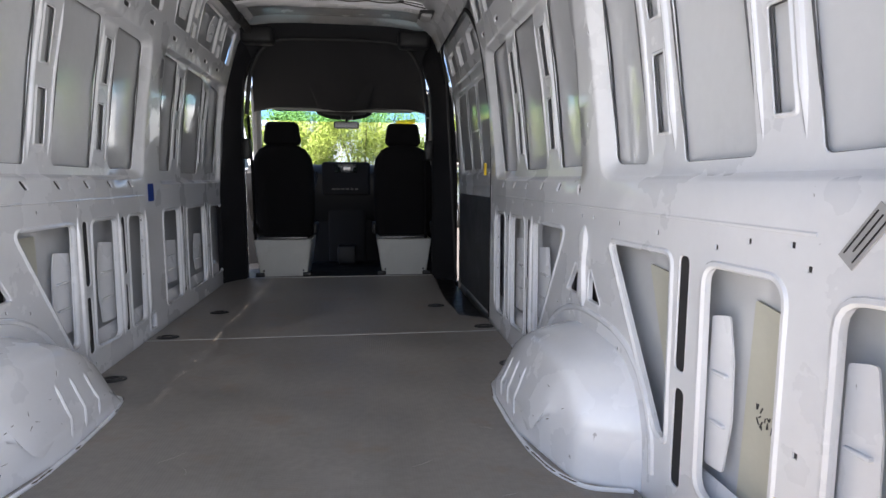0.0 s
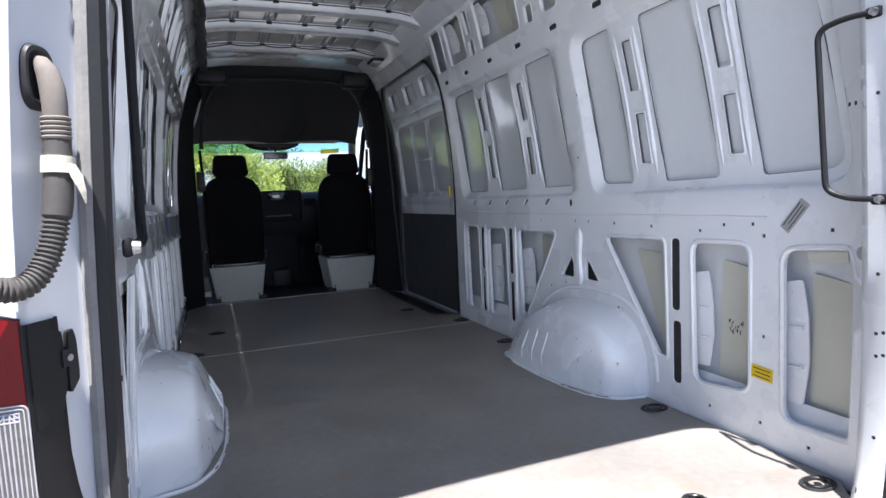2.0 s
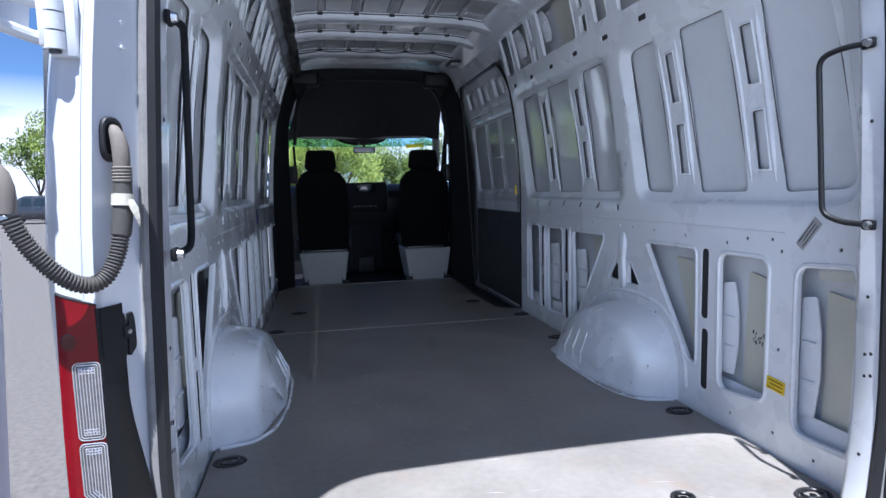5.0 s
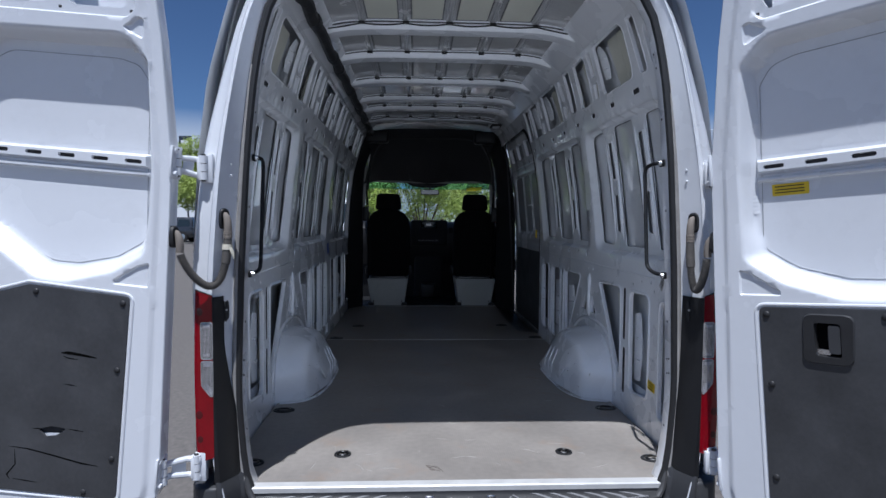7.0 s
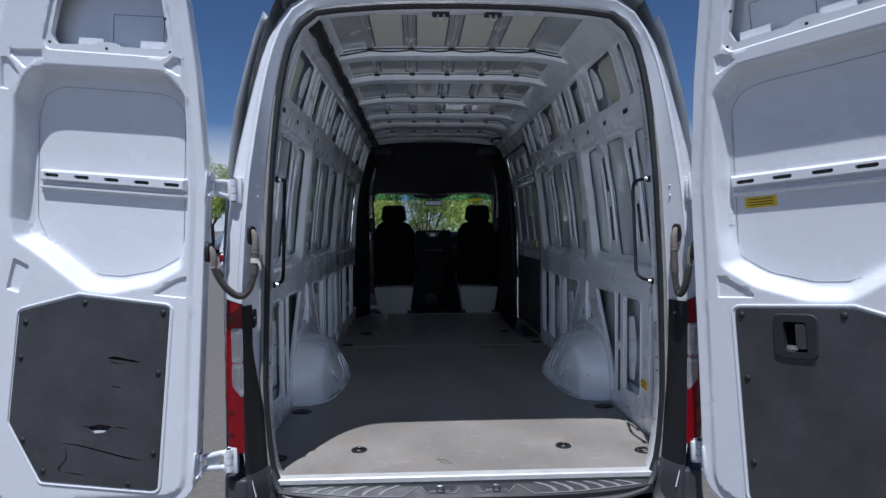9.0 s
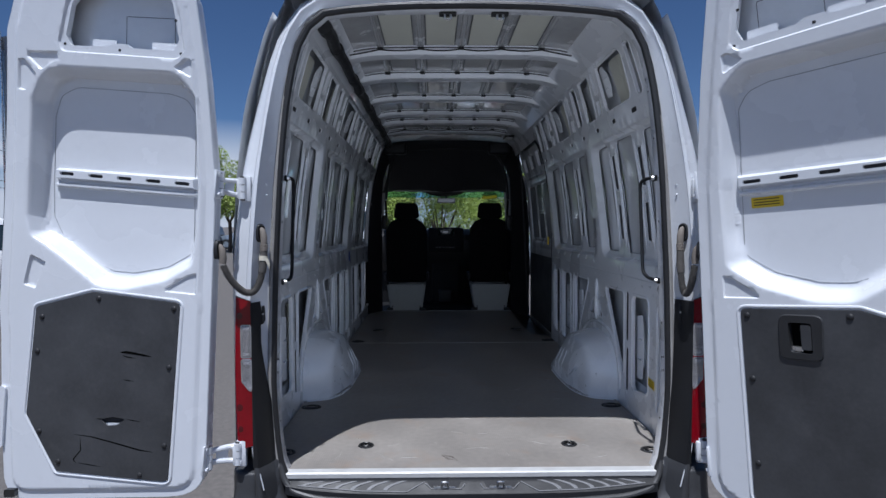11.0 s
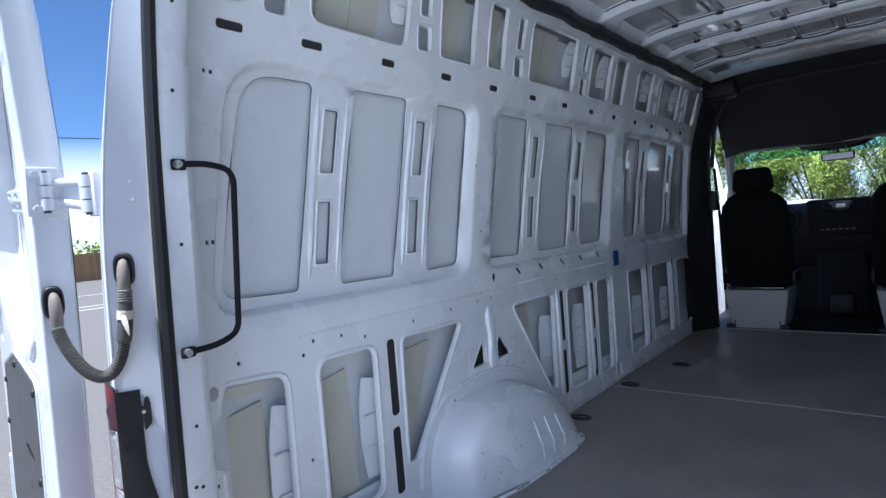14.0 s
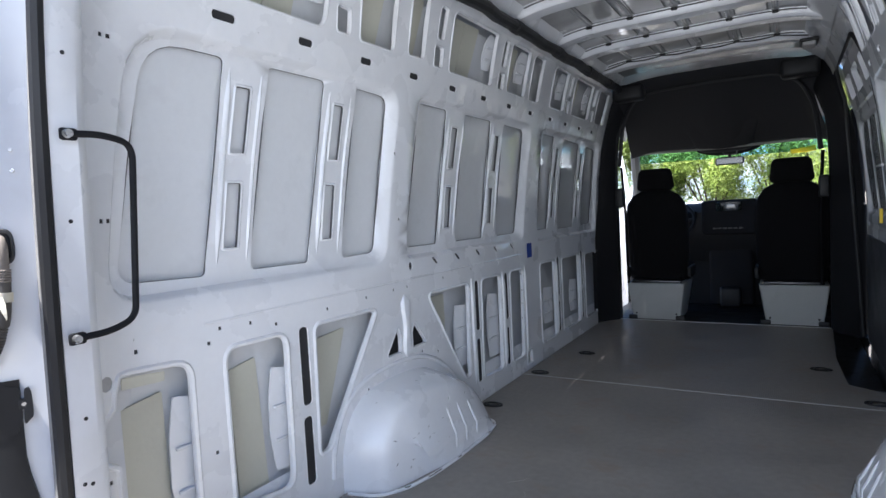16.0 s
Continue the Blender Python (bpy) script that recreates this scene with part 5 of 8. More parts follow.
def rear_door(name, s, phi, torn, label):
    """One leaf: pressed inner face, deep window recess, slotted rail, hardboard panel; local u runs from the hinge."""
    door = tagged(new(name), label, "door", "rear doors", "structure")
    door.matrix_world = door_pose(s, phi)
    inner_y = 0.11

    def place(u, z, d):
        crown = -rake(z)
        drop = (0.012 - 0.122 * (u - 0.28)) * max(0.0, (0.75 - z) / 0.6)
        return Vector((-s * (0.2325 + 1.149 * (u - 0.273)), inner_y - d - crown, z + drop))
    near = EDGE[s] / 1.149
    outer = rounded([(0.115 + near, -0.055), (0.855, -0.075), (0.888, 0.30), (0.902, 0.52), (0.914, 0.62), (0.918, 1.14), (0.916, 1.66), (0.850, 1.935), (0.31 + near, 1.935), (0.242 + near, 1.80), (0.198 + near, 1.53), (0.152 + near, 1.15), (0.135 + near, 0.57)], [0.12, 0.11, 0.05, 0.05, 0.05, 0.1, 0.1, 0.10, 0.06, 0.06, 0.1, 0.1, 0.1], 8)
    recess = rounded([(0.222, 0.845), (0.320, 0.770), (0.460, 0.722), (0.560, 0.722), (0.700, 0.822), (0.812, 0.895), (0.828, 0.97), (0.829, 1.12), (0.824, 1.41), (0.775, 1.534), (0.318, 1.540), (0.248, 1.462), (0.224, 1.12)],
                     [0.06, 0.12, 0.12, 0.10, 0.20, 0.05, 0.06, 0.20, 0.12, 0.12, 0.08, 0.06, 0.2], 8)
    def wall_width(p):
        low = max(0.0, min(1.0, (0.98 - p[1]) / 0.12))
        side = max(0.0, min(1.0, (0.80 - p[0]) / 0.04))
        return 0.030 + 0.022 * low * low * (3 - 2 * low) * side
    window = rounded([(0.688, 1.614), (0.560, 1.617), (0.540, 1.629), (0.492, 1.629), (0.472, 1.616), (0.330, 1.614), (0.314, 1.655), (0.338, 1.780), (0.372, 1.825), (0.630, 1.825), (0.682, 1.766), (0.703, 1.650)],
                     [0.02, 0.01, 0.012, 0.012, 0.01, 0.015, 0.012, 0.02, 0.02, 0.02, 0.02, 0.02])
    win_rim = rounded([(0.715, 1.588), (0.315, 1.583), (0.290, 1.614), (0.308, 1.735), (0.345, 1.858), (0.660, 1.858), (0.700, 1.772), (0.728, 1.625)], 0.025)
    steps = [(inset(outer, 0.030), 0.009, 0, 0.012), (recess, 0, 0.070, wall_width), (win_rim, 0, 0.007, 0.006),
             (rounded([(0.824, 0.707), (0.804, 0.826), (0.746, 0.800), (0.778, 0.697)], 0.008), 0, 0.009, 0.006),
             (rounded([(0.213, 0.820), (0.211, 0.735), (0.318, 0.735), (0.318, 0.752), (0.248, 0.806)], 0.007), 0, 0.007, 0.005),
             (rounded([(0.836, 1.586), (0.838, 1.564), (0.788, 1.516), (0.726, 1.560), (0.728, 1.590)], 0.009), 0, 0.008, 0.006),
             (rounded([(0.870, 1.556), (0.850, 1.558), (0.803, 1.502), (0.844, 1.437), (0.870, 1.443)], 0.010), 0, 0.008, 0.006),
             (rounded([(0.328, 1.558), (0.284, 1.592), (0.266, 1.586), (0.265, 1.518), (0.317, 1.546)], 0.010), 0, 0.008, 0.006)]
    panel_hole = rounded([(0.285, 0.03), (0.655, 0.065), (0.755, 0.255), (0.745, 0.61), (0.565, 0.68), (0.285, 0.672)], 0.03)
    bm = pressing(outer, [window, panel_hole], steps, place, grid=0.0125, flange=0.02, facing=(0, 1, 0), base=0.009)
    part("inner_panel", bm, PAINT, door, "white pressed door inner panel", 45)
    # edge wall and outer skin
    bm = bmesh.new()
    edge = outer
    loft(bm, [[place(p[0], p[1], d) for p in lp] for d, lp in ((0.009, edge), (0.012, inset(edge, -0.002)), (0.040, inset(edge, 0.001)), (0.056, inset(edge, 0.006)), (0.074, inset(edge, 0.008)), (0.082, inset(edge, 0.022)))])
    bmesh.ops.recalc_face_normals(bm, faces=bm.faces[:])
    part("edge_wall", bm, PAINT, door, "glossy white door edge")
    bm = pressing(inset(edge, 0.022), [], [], place, grid=0.06, flange=0, facing=(0, -1, 0), base=0.082)
    part("outer_skin", bm, PAINT, door, "glossy white door outer skin")
    # bare skin behind the upper opening
    bm = bmesh.new()
    slab(bm, rect(0.28, 1.58, 0.74, 1.865, 0.03), place, 0.068, 0.072)
    behind = part("skin_panel", bm, SKIN, door, "grey skin behind the upper opening")
    bm = bmesh.new()
    ring = rect(0.36, 1.61, 0.53, 1.745, 0.004, 2)
    sweep(bm, [place(p[0], p[1], 0.0675) for p in ring + ring[:1]], 0.0012, 5)
    part("joint_line", bm, SEAM, behind, "thin grey joint line")
    for u in (0.378, 0.585):
        bm = bmesh.new()
        slab(bm, rect(u - 0.042, 1.600, u + 0.042, 1.648, 0.005), place, 0.034, 0.038)
        part("bracket", bm, PAINT, door, "folded bracket behind the opening")
    # door screw holes: dark spots painted for their shade
    for u, z in ((0.706, 1.619), (0.515, 1.606), (0.306, 1.606), (0.326, 1.72)):
        bm = bmesh.new()
        slab(bm, rect(u - 0.0045, z - 0.0045, u + 0.0045, z + 0.0045, 0.002, 2), place, 0.0064, 0.0075)
        part("screw_hole", bm, VOID, door, "small dark screw hole")
    # slotted rail across the recess
    bm = bmesh.new()
    holes = [rect(u - 0.026, 1.136, u + 0.026, 1.149, 0.006, 3) for u in (0.306, 0.408, 0.511, 0.614, 0.720)]
    rail_out = [(0.256, 1.088), (0.770, 1.082), (0.770, 1.174), (0.256, 1.182)]
    ridge = (rounded([(0.258, 1.120), (0.768, 1.116), (0.768, 1.164), (0.258, 1.170)], 0.006, 2), 0.067, 0.044, 0.010)
    lip = (rounded([(0.258, 1.095), (0.768, 1.089), (0.768, 1.108), (0.258, 1.114)], 0.005, 2), 0.067, 0.052, 0.006)
    rb = pressing(rail_out, holes, [ridge, lip], place, grid=0.04, flange=0.012, facing=(0, 1, 0), base=0.067)
    bm.free()
    part("slotted_rail", rb, PAINT, door, "white slotted rail across the door recess")
    # flat dark sheet that paints the shade behind the slots
    bm = bmesh.new()
    slab(bm, rect(0.27, 1.131, 0.755, 1.154, 0.003, 1), place, 0.0535, 0.0545)
    part("slot_backing", bm, VOID, door, "dark sheet painted as the shade behind the rail slots")
    # sealed joint line round the recess floor
    bm = bmesh.new()
    ring = rounded([(0.262, 0.885), (0.347, 0.820), (0.464, 0.785), (0.545, 0.783), (0.616, 0.812), (0.735, 0.895), (0.776, 0.975), (0.782, 1.10), (0.783, 1.36), (0.762, 1.440), (0.705, 1.475), (0.372, 1.474), (0.312, 1.457), (0.280, 1.405)],
                   [0.05, 0.10, 0.10, 0.08, 0.15, 0.10, 0.06, 0.2, 0.10, 0.05, 0.08, 0.08, 0.05, 0.04], 8)
    sweep(bm, [place(p[0], p[1], 0.0695) for p in ring + ring[:1]], 0.0012, 5)
    part("joint_line", bm, JOINT, door, "thin grey joint line")
    # hardboard lower panel
    pan = rounded([(0.262, 0.004), (0.660, 0.040), (0.782, 0.248), (0.768, 0.634), (0.568, 0.706), (0.262, 0.698)], 0.018)
    board_ob = None
    rips = [rounded([(0.389, 0.557), (0.457, 0.555), (0.457, 0.665), (0.387, 0.665)], 0.010, 3)]
    if torn:
        rips = [rounded([(0.512, 0.238), (0.470, 0.250), (0.42, 0.243), (0.455, 0.218), (0.485, 0.214)], 0.006, 3)]
    pb = pressing(pan, rips, [], place, grid=0.06, flange=0.004, facing=(0, 1, 0), base=-0.004)
    board_ob = part("lower_panel", pb, HARDBOARD, door, "charcoal hardboard panel with tears" if torn else "charcoal hardboard panel with a latch recess")
    bm = bmesh.new()
    loft(bm, [[place(p[0], p[1], d) for p in lp] for d, lp in ((-0.004, pan), (0.001, inset(pan, -0.002)))])
    bmesh.ops.recalc_face_normals(bm, faces=bm.faces[:])
    part("panel_edge", bm, HARDBOARD, board_ob)
    bm = bmesh.new()
    ring = inset(pan, -0.010)
    sweep(bm, [place(p[0], p[1], 0.001) for p in ring + ring[:1]], 0.0055, 8)
    part("panel_lip", bm, PAINT, door, "white rounded lip round the hardboard")
    if torn:
        # raised split lips and cracks
        for pts, r in (([(0.345, 0.486), (0.37, 0.489), (0.40, 0.493), (0.435, 0.496), (0.455, 0.494)], 0.0066), ([(0.40, 0.476), (0.43, 0.478), (0.448, 0.484)], 0.0026), ([(0.60, 0.178), (0.54, 0.172), (0.47, 0.155), (0.37, 0.128), (0.32, 0.120)], 0.0032),
                       ([(0.58, 0.17), (0.575, 0.12), (0.60, 0.085), (0.59, 0.07)], 0.003), ([(0.40, 0.388), (0.44, 0.392)], 0.002), ([(0.53, 0.240), (0.50, 0.240)], 0.002), ([(0.42, 0.243), (0.37, 0.236)], 0.002), ([(0.50, 0.06), (0.58, 0.072)], 0.002)):
            bm = bmesh.new()
            if len(pts) == 2:
                pts = [pts[0], ((pts[0][0] + pts[1][0]) / 2, (pts[0][1] + pts[1][1]) / 2), pts[1]]
            ends = [0.12] + [0.55 + 0.45 * (k + 1) / (len(pts) - 2) for k in range(len(pts) - 2)] + [0.25]
            loft(bm, [[place(u, z + r * w * e, -0.0046) for e in (-0.8, 0.8)] for (u, z), w in zip(pts, ends)], closed=False) if abs(pts[0][1] - pts[-1][1]) < 0.09 else loft(bm, [[place(u + r * w * e, z, -0.0046) for e in (-0.8, 0.8)] for (u, z), w in zip(pts, ends)], closed=False)
            part("crack", bm, CRACK, board_ob, "dark crack in the board")
        bm = bmesh.new()
        slab(bm, rect(0.40, 0.20, 0.53, 0.224, 0.004, 1), place, 0.004, 0.008)
        part("tear_backing", bm, PAINT, board_ob, "white metal seen through the tear")
        # upper half of the tear: its shade painted as a dark sheet
        bm = bmesh.new()
        slab(bm, rect(0.40, 0.2245, 0.53, 0.262, 0.004, 1), place, 0.005, 0.008)
        part("tear_shade", bm, VOID, board_ob, "dark sheet painted as the shade in the tear")
    for u, z in ((0.545, 0.686), (0.280, 0.676), (0.281, 0.146), (0.731, 0.185), (0.283, 0.450), (0.755, 0.476), (0.745, 0.600), (0.655, 0.075), (0.36, 0.030)):
        bm = bmesh.new()
        c = place(u, z, -0.004)
        bmesh.ops.create_uvsphere(bm, u_segments=10, v_segments=6, radius=0.011, matrix=Matrix.Translation(c) @ Matrix.Diagonal((1, 0.6, 1, 1)))
        part("screw_cap", bm, SEAL, board_ob, "round black screw cap")
    if not torn:
        bm = bmesh.new()
        rim = rounded([(0.366, 0.540), (0.474, 0.542), (0.480, 0.684), (0.370, 0.683)], 0.022)
        cup = rounded([(0.394, 0.562), (0.452, 0.560), (0.452, 0.660), (0.392, 0.660)], 0.010)
        hb = pressing(rim, [], [(cup, -0.011, 0.030, 0.006)], place, grid=0.03, flange=0, facing=(0, 1, 0), base=-0.011)
        bm.free()
        esc = part("latch_escutcheon", hb, SEAL, door, "black inner latch recess")
        bm = bmesh.new()
        loft(bm, [[place(p[0], p[1], d) for p in lp] for d, lp in ((-0.011, rim), (-0.004, inset(rim, -0.003)))])
        bmesh.ops.recalc_face_normals(bm, faces=bm.faces[:])
        part("rim", bm, GREYPLASTIC, esc, "dark grey rim")
        bm = bmesh.new()
        slab(bm, rect(0.390, 0.556, 0.455, 0.664, 0.012), place, 0.012, 0.016)
        part("cup_floor", bm, CRACK, esc, "black cup floor")
        bm = bmesh.new()
        slab(bm, rect(0.424, 0.572, 0.450, 0.654, 0.006), place, -0.009, 0.008)
        part("lever", bm, GREYPLASTIC, esc, "black latch lever")
        # small steel piece added to make the glint in the latch cup
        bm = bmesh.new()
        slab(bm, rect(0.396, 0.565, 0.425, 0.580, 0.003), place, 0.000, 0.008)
        part("latch_glint", bm, STEEL, esc, "bright steel piece added for a glint in the cup")
        # yellow notice on the recess floor
        bm = bmesh.new()
        slab(bm, rect(0.293, 1.048, 0.383, 1.085, 0.003, 2), place, 0.0680, 0.0690)
        st = part("sticker", bm, YELLOW, door, "yellow notice sticker with dark lines")
        for z in (1.077, 1.067, 1.058):
            bm = bmesh.new()
            slab(bm, rect(0.300, z - 0.0015, 0.372, z + 0.0015, 0.0005, 1), place, 0.0674, 0.0684)
            part("text_bar", bm, INK, st)
    # catch plate and handle at the free edge
    bm = bmesh.new()
    slab(bm, rect(0.868, 0.12, 0.894, 0.34, 0.012), place, -0.002, 0.05)
    part("edge_plate", bm, PAINT, door, "white catch plate on the free edge")
    bm = bmesh.new()
    c = place(0.918, 0.22, 0.06)
    bmesh.ops.create_uvsphere(bm, u_segments=14, v_segments=8, radius=0.05, matrix=Matrix.Translation(c) @ Matrix.Diagonal((0.55, 0.5, 1.25, 1)))
    part("outer_handle", bm, PAINT, door, "white rounded outer handle")
    # lock at the free edge foot
    bm = bmesh.new()
    slab(bm, rect(0.806, -0.058, 0.846, -0.030, 0.006), place, -0.008, 0.02)
    part("lower_lock", bm, DARKSTEEL, door, "small dark lower lock")
    return door


rear_door("door_1", -1, 188, True, "open white van rear door with a torn charcoal hardboard lower panel")
rear_door("door_2", 1, 130, False, "open white van rear door with a charcoal panel and black inner latch")

SWING = {-1: 188, 1: 130}


def plate(bm, a, b, up, thick, m=None):
    """A flat bar from a to b, 'up' tall and 'thick' across."""
    a, b = Vector(a), Vector(b)
    d = b - a
    x = d.normalized()
    z = (Vector((0, 0, 1)) - x * x.z).normalized()
    m = Matrix((x, z.cross(x), z)).transposed().to_4x4()
    m.translation = (a + b) / 2
    box(bm, (-d.length / 2, -thick / 2, -up / 2), (d.length / 2, thick / 2, up / 2), min(thick, up) * 0.25, 2, m)


def door_hinge(s, z_pillar, x_pillar, y_pillar, z_door, x_door, tall):
    """A hinge: bracket let into the pillar, bridging plate with knuckles, leaf bolted to the door's edge."""
    m = door_pose(s, SWING[s])
    turn = m.to_3x3()
    face = (turn @ Vector((s, 0, 0))).normalized()
    a = Vector((s * x_pillar, y_pillar, z_pillar))
    b = m @ Vector((-s * (x_door + EDGE[s]), 0.080, z_door))
    hinge = thing("hinge_bracket", "white painted steel door hinge bolted between pillar and rear door", "hinge", "door hinges", at=a)

    def out(v):
        return Vector(v) - a
    bm = bmesh.new()
    box(bm, (-0.020, -0.006, -tall * 0.55), (0.018, 0.02, tall * 0.55), 0.003, 2)
    box(bm, (-0.030, -0.020, -tall * 0.42), (-0.014, 0.0, tall * 0.42), 0.005, 2)
    part("pillar_bracket", bm, PAINT, hinge)
    way = (b - a).normalized()
    flat = Vector((way.y, -way.x, 0)).normalized()
    if flat.dot(Vector((s, 0.3, 0))) < 0:
        flat = -flat
    back = flat * 0.020
    p, q = a + way * 0.012, b + face * 0.004
    bm = bmesh.new()
    # cranked arm: two rounded bars meeting in a web
    for dz in (-0.30, 0.30):
        line = [p + back * 0.2 + Vector((0, 0, tall * dz)), p.lerp(q, 0.22) + back * 0.9 + Vector((0, 0, tall * dz)), p.lerp(q, 0.75) + back * 0.9 + Vector((0, 0, tall * dz * 0.8)), q + back * 0.2 + Vector((0, 0, tall * dz * 0.7))]
        sweep(bm, [out(v) for v in bend([tuple(v) for v in line], 0.012)], tall * 0.115, 10)
    part("arm", bm, PAINT, hinge, "cast white hinge arm")
    bm = bmesh.new()
    plate(bm, out(p.lerp(q, 0.30) + back * 0.9), out(p.lerp(q, 0.70) + back * 0.9), tall * 0.55, 0.005)
    part("web", bm, PAINT, hinge)
    for u, r in ((0.02, 0.0155), (0.96, 0.0135)):
        c = p.lerp(q, u) + back * 0.15
        for z0, z1 in ((-0.46, -0.17), (-0.14, 0.14), (0.17, 0.46)):
            bm = bmesh.new()
            cyl(bm, out(c + Vector((0, 0, tall * z0))), out(c + Vector((0, 0, tall * z1))), r, n=16)
            part("knuckle", bm, PAINT, hinge)
        bm = bmesh.new()
        cyl(bm, out(c - Vector((0, 0, tall * 0.52))), out(c + Vector((0, 0, tall * 0.52))), r * 0.55, n=12)
        part("hinge_pin", bm, DARKSTEEL, hinge, "dark steel hinge pin")
    for dz in (-0.34, 0.34):
        bm = bmesh.new()
        c = Vector((s * 0.006, -0.004, tall * dz))
        cyl(bm, c, c + Vector((0, -0.010, 0)), 0.010, 0.009, 6)
        part("bolt", bm, PAINT, hinge, "painted hexagon bolt")
    # leaf on the door's edge face
    along = (turn @ Vector((0, 1, 0))).normalized()
    bm = bmesh.new()
    fm = Matrix((along, turn @ Vector((0, 0, 1)), face)).transposed().to_4x4()
    fm.translation = out(b)
    box(bm, (-0.030, -tall * 0.60, -0.004), (0.030, tall * 0.60, 0.005), 0.003, 2, fm)
    leaf = part("door_leaf", bm, PAINT, hinge, "white hinge leaf")
    for dz in (-0.42, 0.42):
        bm = bmesh.new()
        c = out(b) + Vector((0, 0, tall * dz)) + along * 0.012
        cyl(bm, c, c + face * 0.012, 0.0105, 0.009, n=8)
        part("bolt", bm, PAINT, leaf, "painted hexagon bolt")


for s in (-1, 1):
    door_hinge(s, 1.145, 0.872, -0.122, 1.150, 0.092, 0.088)
    door_hinge(s, 0.118, 0.905, -0.124, 0.118, 0.062, 0.092)


def loom(s):
    """A corrugated cable hose that hangs between pillar and door."""
    m = door_pose(s, SWING[s])
    a = Vector((s * 0.832, -0.092, 0.972))
    b = m @ Vector((-s * (0.080 + EDGE[s]), 0.080, 0.905))
    na, nb = Vector((-s * 0.86, -0.51, 0)), (m.to_3x3() @ Vector((s, 0, 0))).normalized()
    hose = thing("cable_hose", "dusty black corrugated cable hose hanging between pillar and rear door", "hose", "cable hoses", at=a)
    p0 = a + na * 0.022 + Vector((0, 0, -0.042))
    p3 = b + nb * 0.024 + Vector((0, 0, -0.052))
    back = Vector((0, -0.012, 0))
    low = 0.628 if s < 0 else 0.615
    pts = bezier(p0, Vector((p0.x, p0.y, low)) + back, Vector((p3.x, p3.y, low + 0.11)).lerp(p0, 0.20) + back, p3, 40)
    bm = bmesh.new()
    sweep(bm, [p - a for p in pts], 0.0110, 12, 0.0026, 0.0056)
    part("corrugated_tube", bm, HOSE, hose)
    bm = bmesh.new()
    sweep(bm, [p - a for p in pts[1:7]], [0.0136, 0.0142, 0.0146, 0.0150, 0.0152, 0.0146], 14)
    part("sleeve", bm, HOSE, hose, "smooth rubber sleeve")
    for k in range(5):
        bm = bmesh.new()
        c = pts[0].lerp(pts[1], 0.95 * k / 4) - a
        sweep(bm, [c + Vector((0.0128 * math.cos(q), 0.0128 * math.sin(q), 0)) for q in [2 * math.pi * j / 18 for j in range(19)]], 0.0024, 7, closed_ends=False)
        part("collar_ring", bm, ELBOW, hose, "dusty rubber collar ring")
    for c, n in ((a, na), (b, nb)):
        side = n.cross(Vector((0, 0, 1)))
        bm = bmesh.new()
        path = [c - a + n * f + Vector((0, 0, h)) for f, h in ((0.004, 0.026), (0.011, 0.020), (0.018, 0.008), (0.022, -0.010), (0.023, -0.028), (0.022, -0.046))]
        sweep(bm, path, [0.003, 0.0085, 0.0115, 0.0128, 0.0128, 0.0122], 14)
        part("elbow", bm, ELBOW, hose, "dusty grey-brown rubber elbow")
        bm = bmesh.new()
        loops = []
        for f, g in ((-0.004, 1.0), (0.006, 1.0), (0.010, 0.93), (0.0105, 0.80), (0.006, 0.66)):
            loops.append([c - a + n * f + side * (0.021 * g * math.copysign(abs(math.cos(t)) ** 0.7, math.cos(t))) + Vector((0, 0, 0.036 * g * math.copysign(abs(math.sin(t)) ** 0.7, math.sin(t)) + 0.004)) for t in [2 * math.pi * k / 28 for k in range(28)]])
        loft(bm, loops, cap=True)
        bmesh.ops.recalc_face_normals(bm, faces=bm.faces[:])
        part("grommet", bm, SEAL, hose, "black oval rubber grommet")
    if s < 0:
        bm = bmesh.new()
        sweep(bm, [p - a for p in pts[2:4]], [0.0166, 0.0172], 14)
        c = pts[3] - a
        loft(bm, [[c + Vector(p) for p in q] for q in (((0.010, -0.012, 0.012), (0.018, -0.006, 0.010)), ((0.014, -0.014, -0.004), (0.024, -0.005, -0.003)), ((0.021, -0.010, -0.022), (0.026, -0.005, -0.020)), ((0.024, -0.006, -0.034), (0.025, -0.005, -0.033)))], closed=False)
        part("tape_wrap", bm, TAPE, hose, "torn cream tape wrapped round the hose")


loom(-1)
loom(1)


# ---- sliding side door and its frame ----
door_3 = tagged(new("door_3"), "closed white sliding side door with a black lower panel", "door", kind="structure")


def on_slide(y, z, d):
    return Vector((half_width(z) + 0.040 + d, y, z))


outer = rounded([(2.885, -0.02), (4.14, -0.02), (4.14, 1.66), (4.02, 1.775), (3.00, 1.775), (2.87, 1.64), (2.86, 1.1)], [0.03, 0.03, 0.08, 0.10, 0.12, 0.10, 0.05])
rec = rounded([(2.95, 0.835), (4.07, 0.835), (4.07, 1.44), (2.93, 1.44)], [0.10, 0.10, 0.06, 0.06])
steps = [(rec, 0, 0.018, 0.022), (rounded([(2.96, 1.492), (4.05, 1.492), (4.05, 1.515), (2.96, 1.515)], 0.008, 3), 0, -0.008, 0.008), (rounded([(3.0, 0.755), (4.05, 0.755), (4.05, 0.79), (3.0, 0.79)], 0.01, 3), 0, 0.006, 0.008)]
holes = [rect(2.98, 1.575, 3.25, 1.715, 0.03), rect(3.36, 1.575, 3.64, 1.715, 0.03), rect(3.75, 1.575, 4.02, 1.715, 0.03)]
bm = pressing(outer, holes, steps, on_slide, grid=0.075, flange=0.03, facing=(-1, 0, 0))
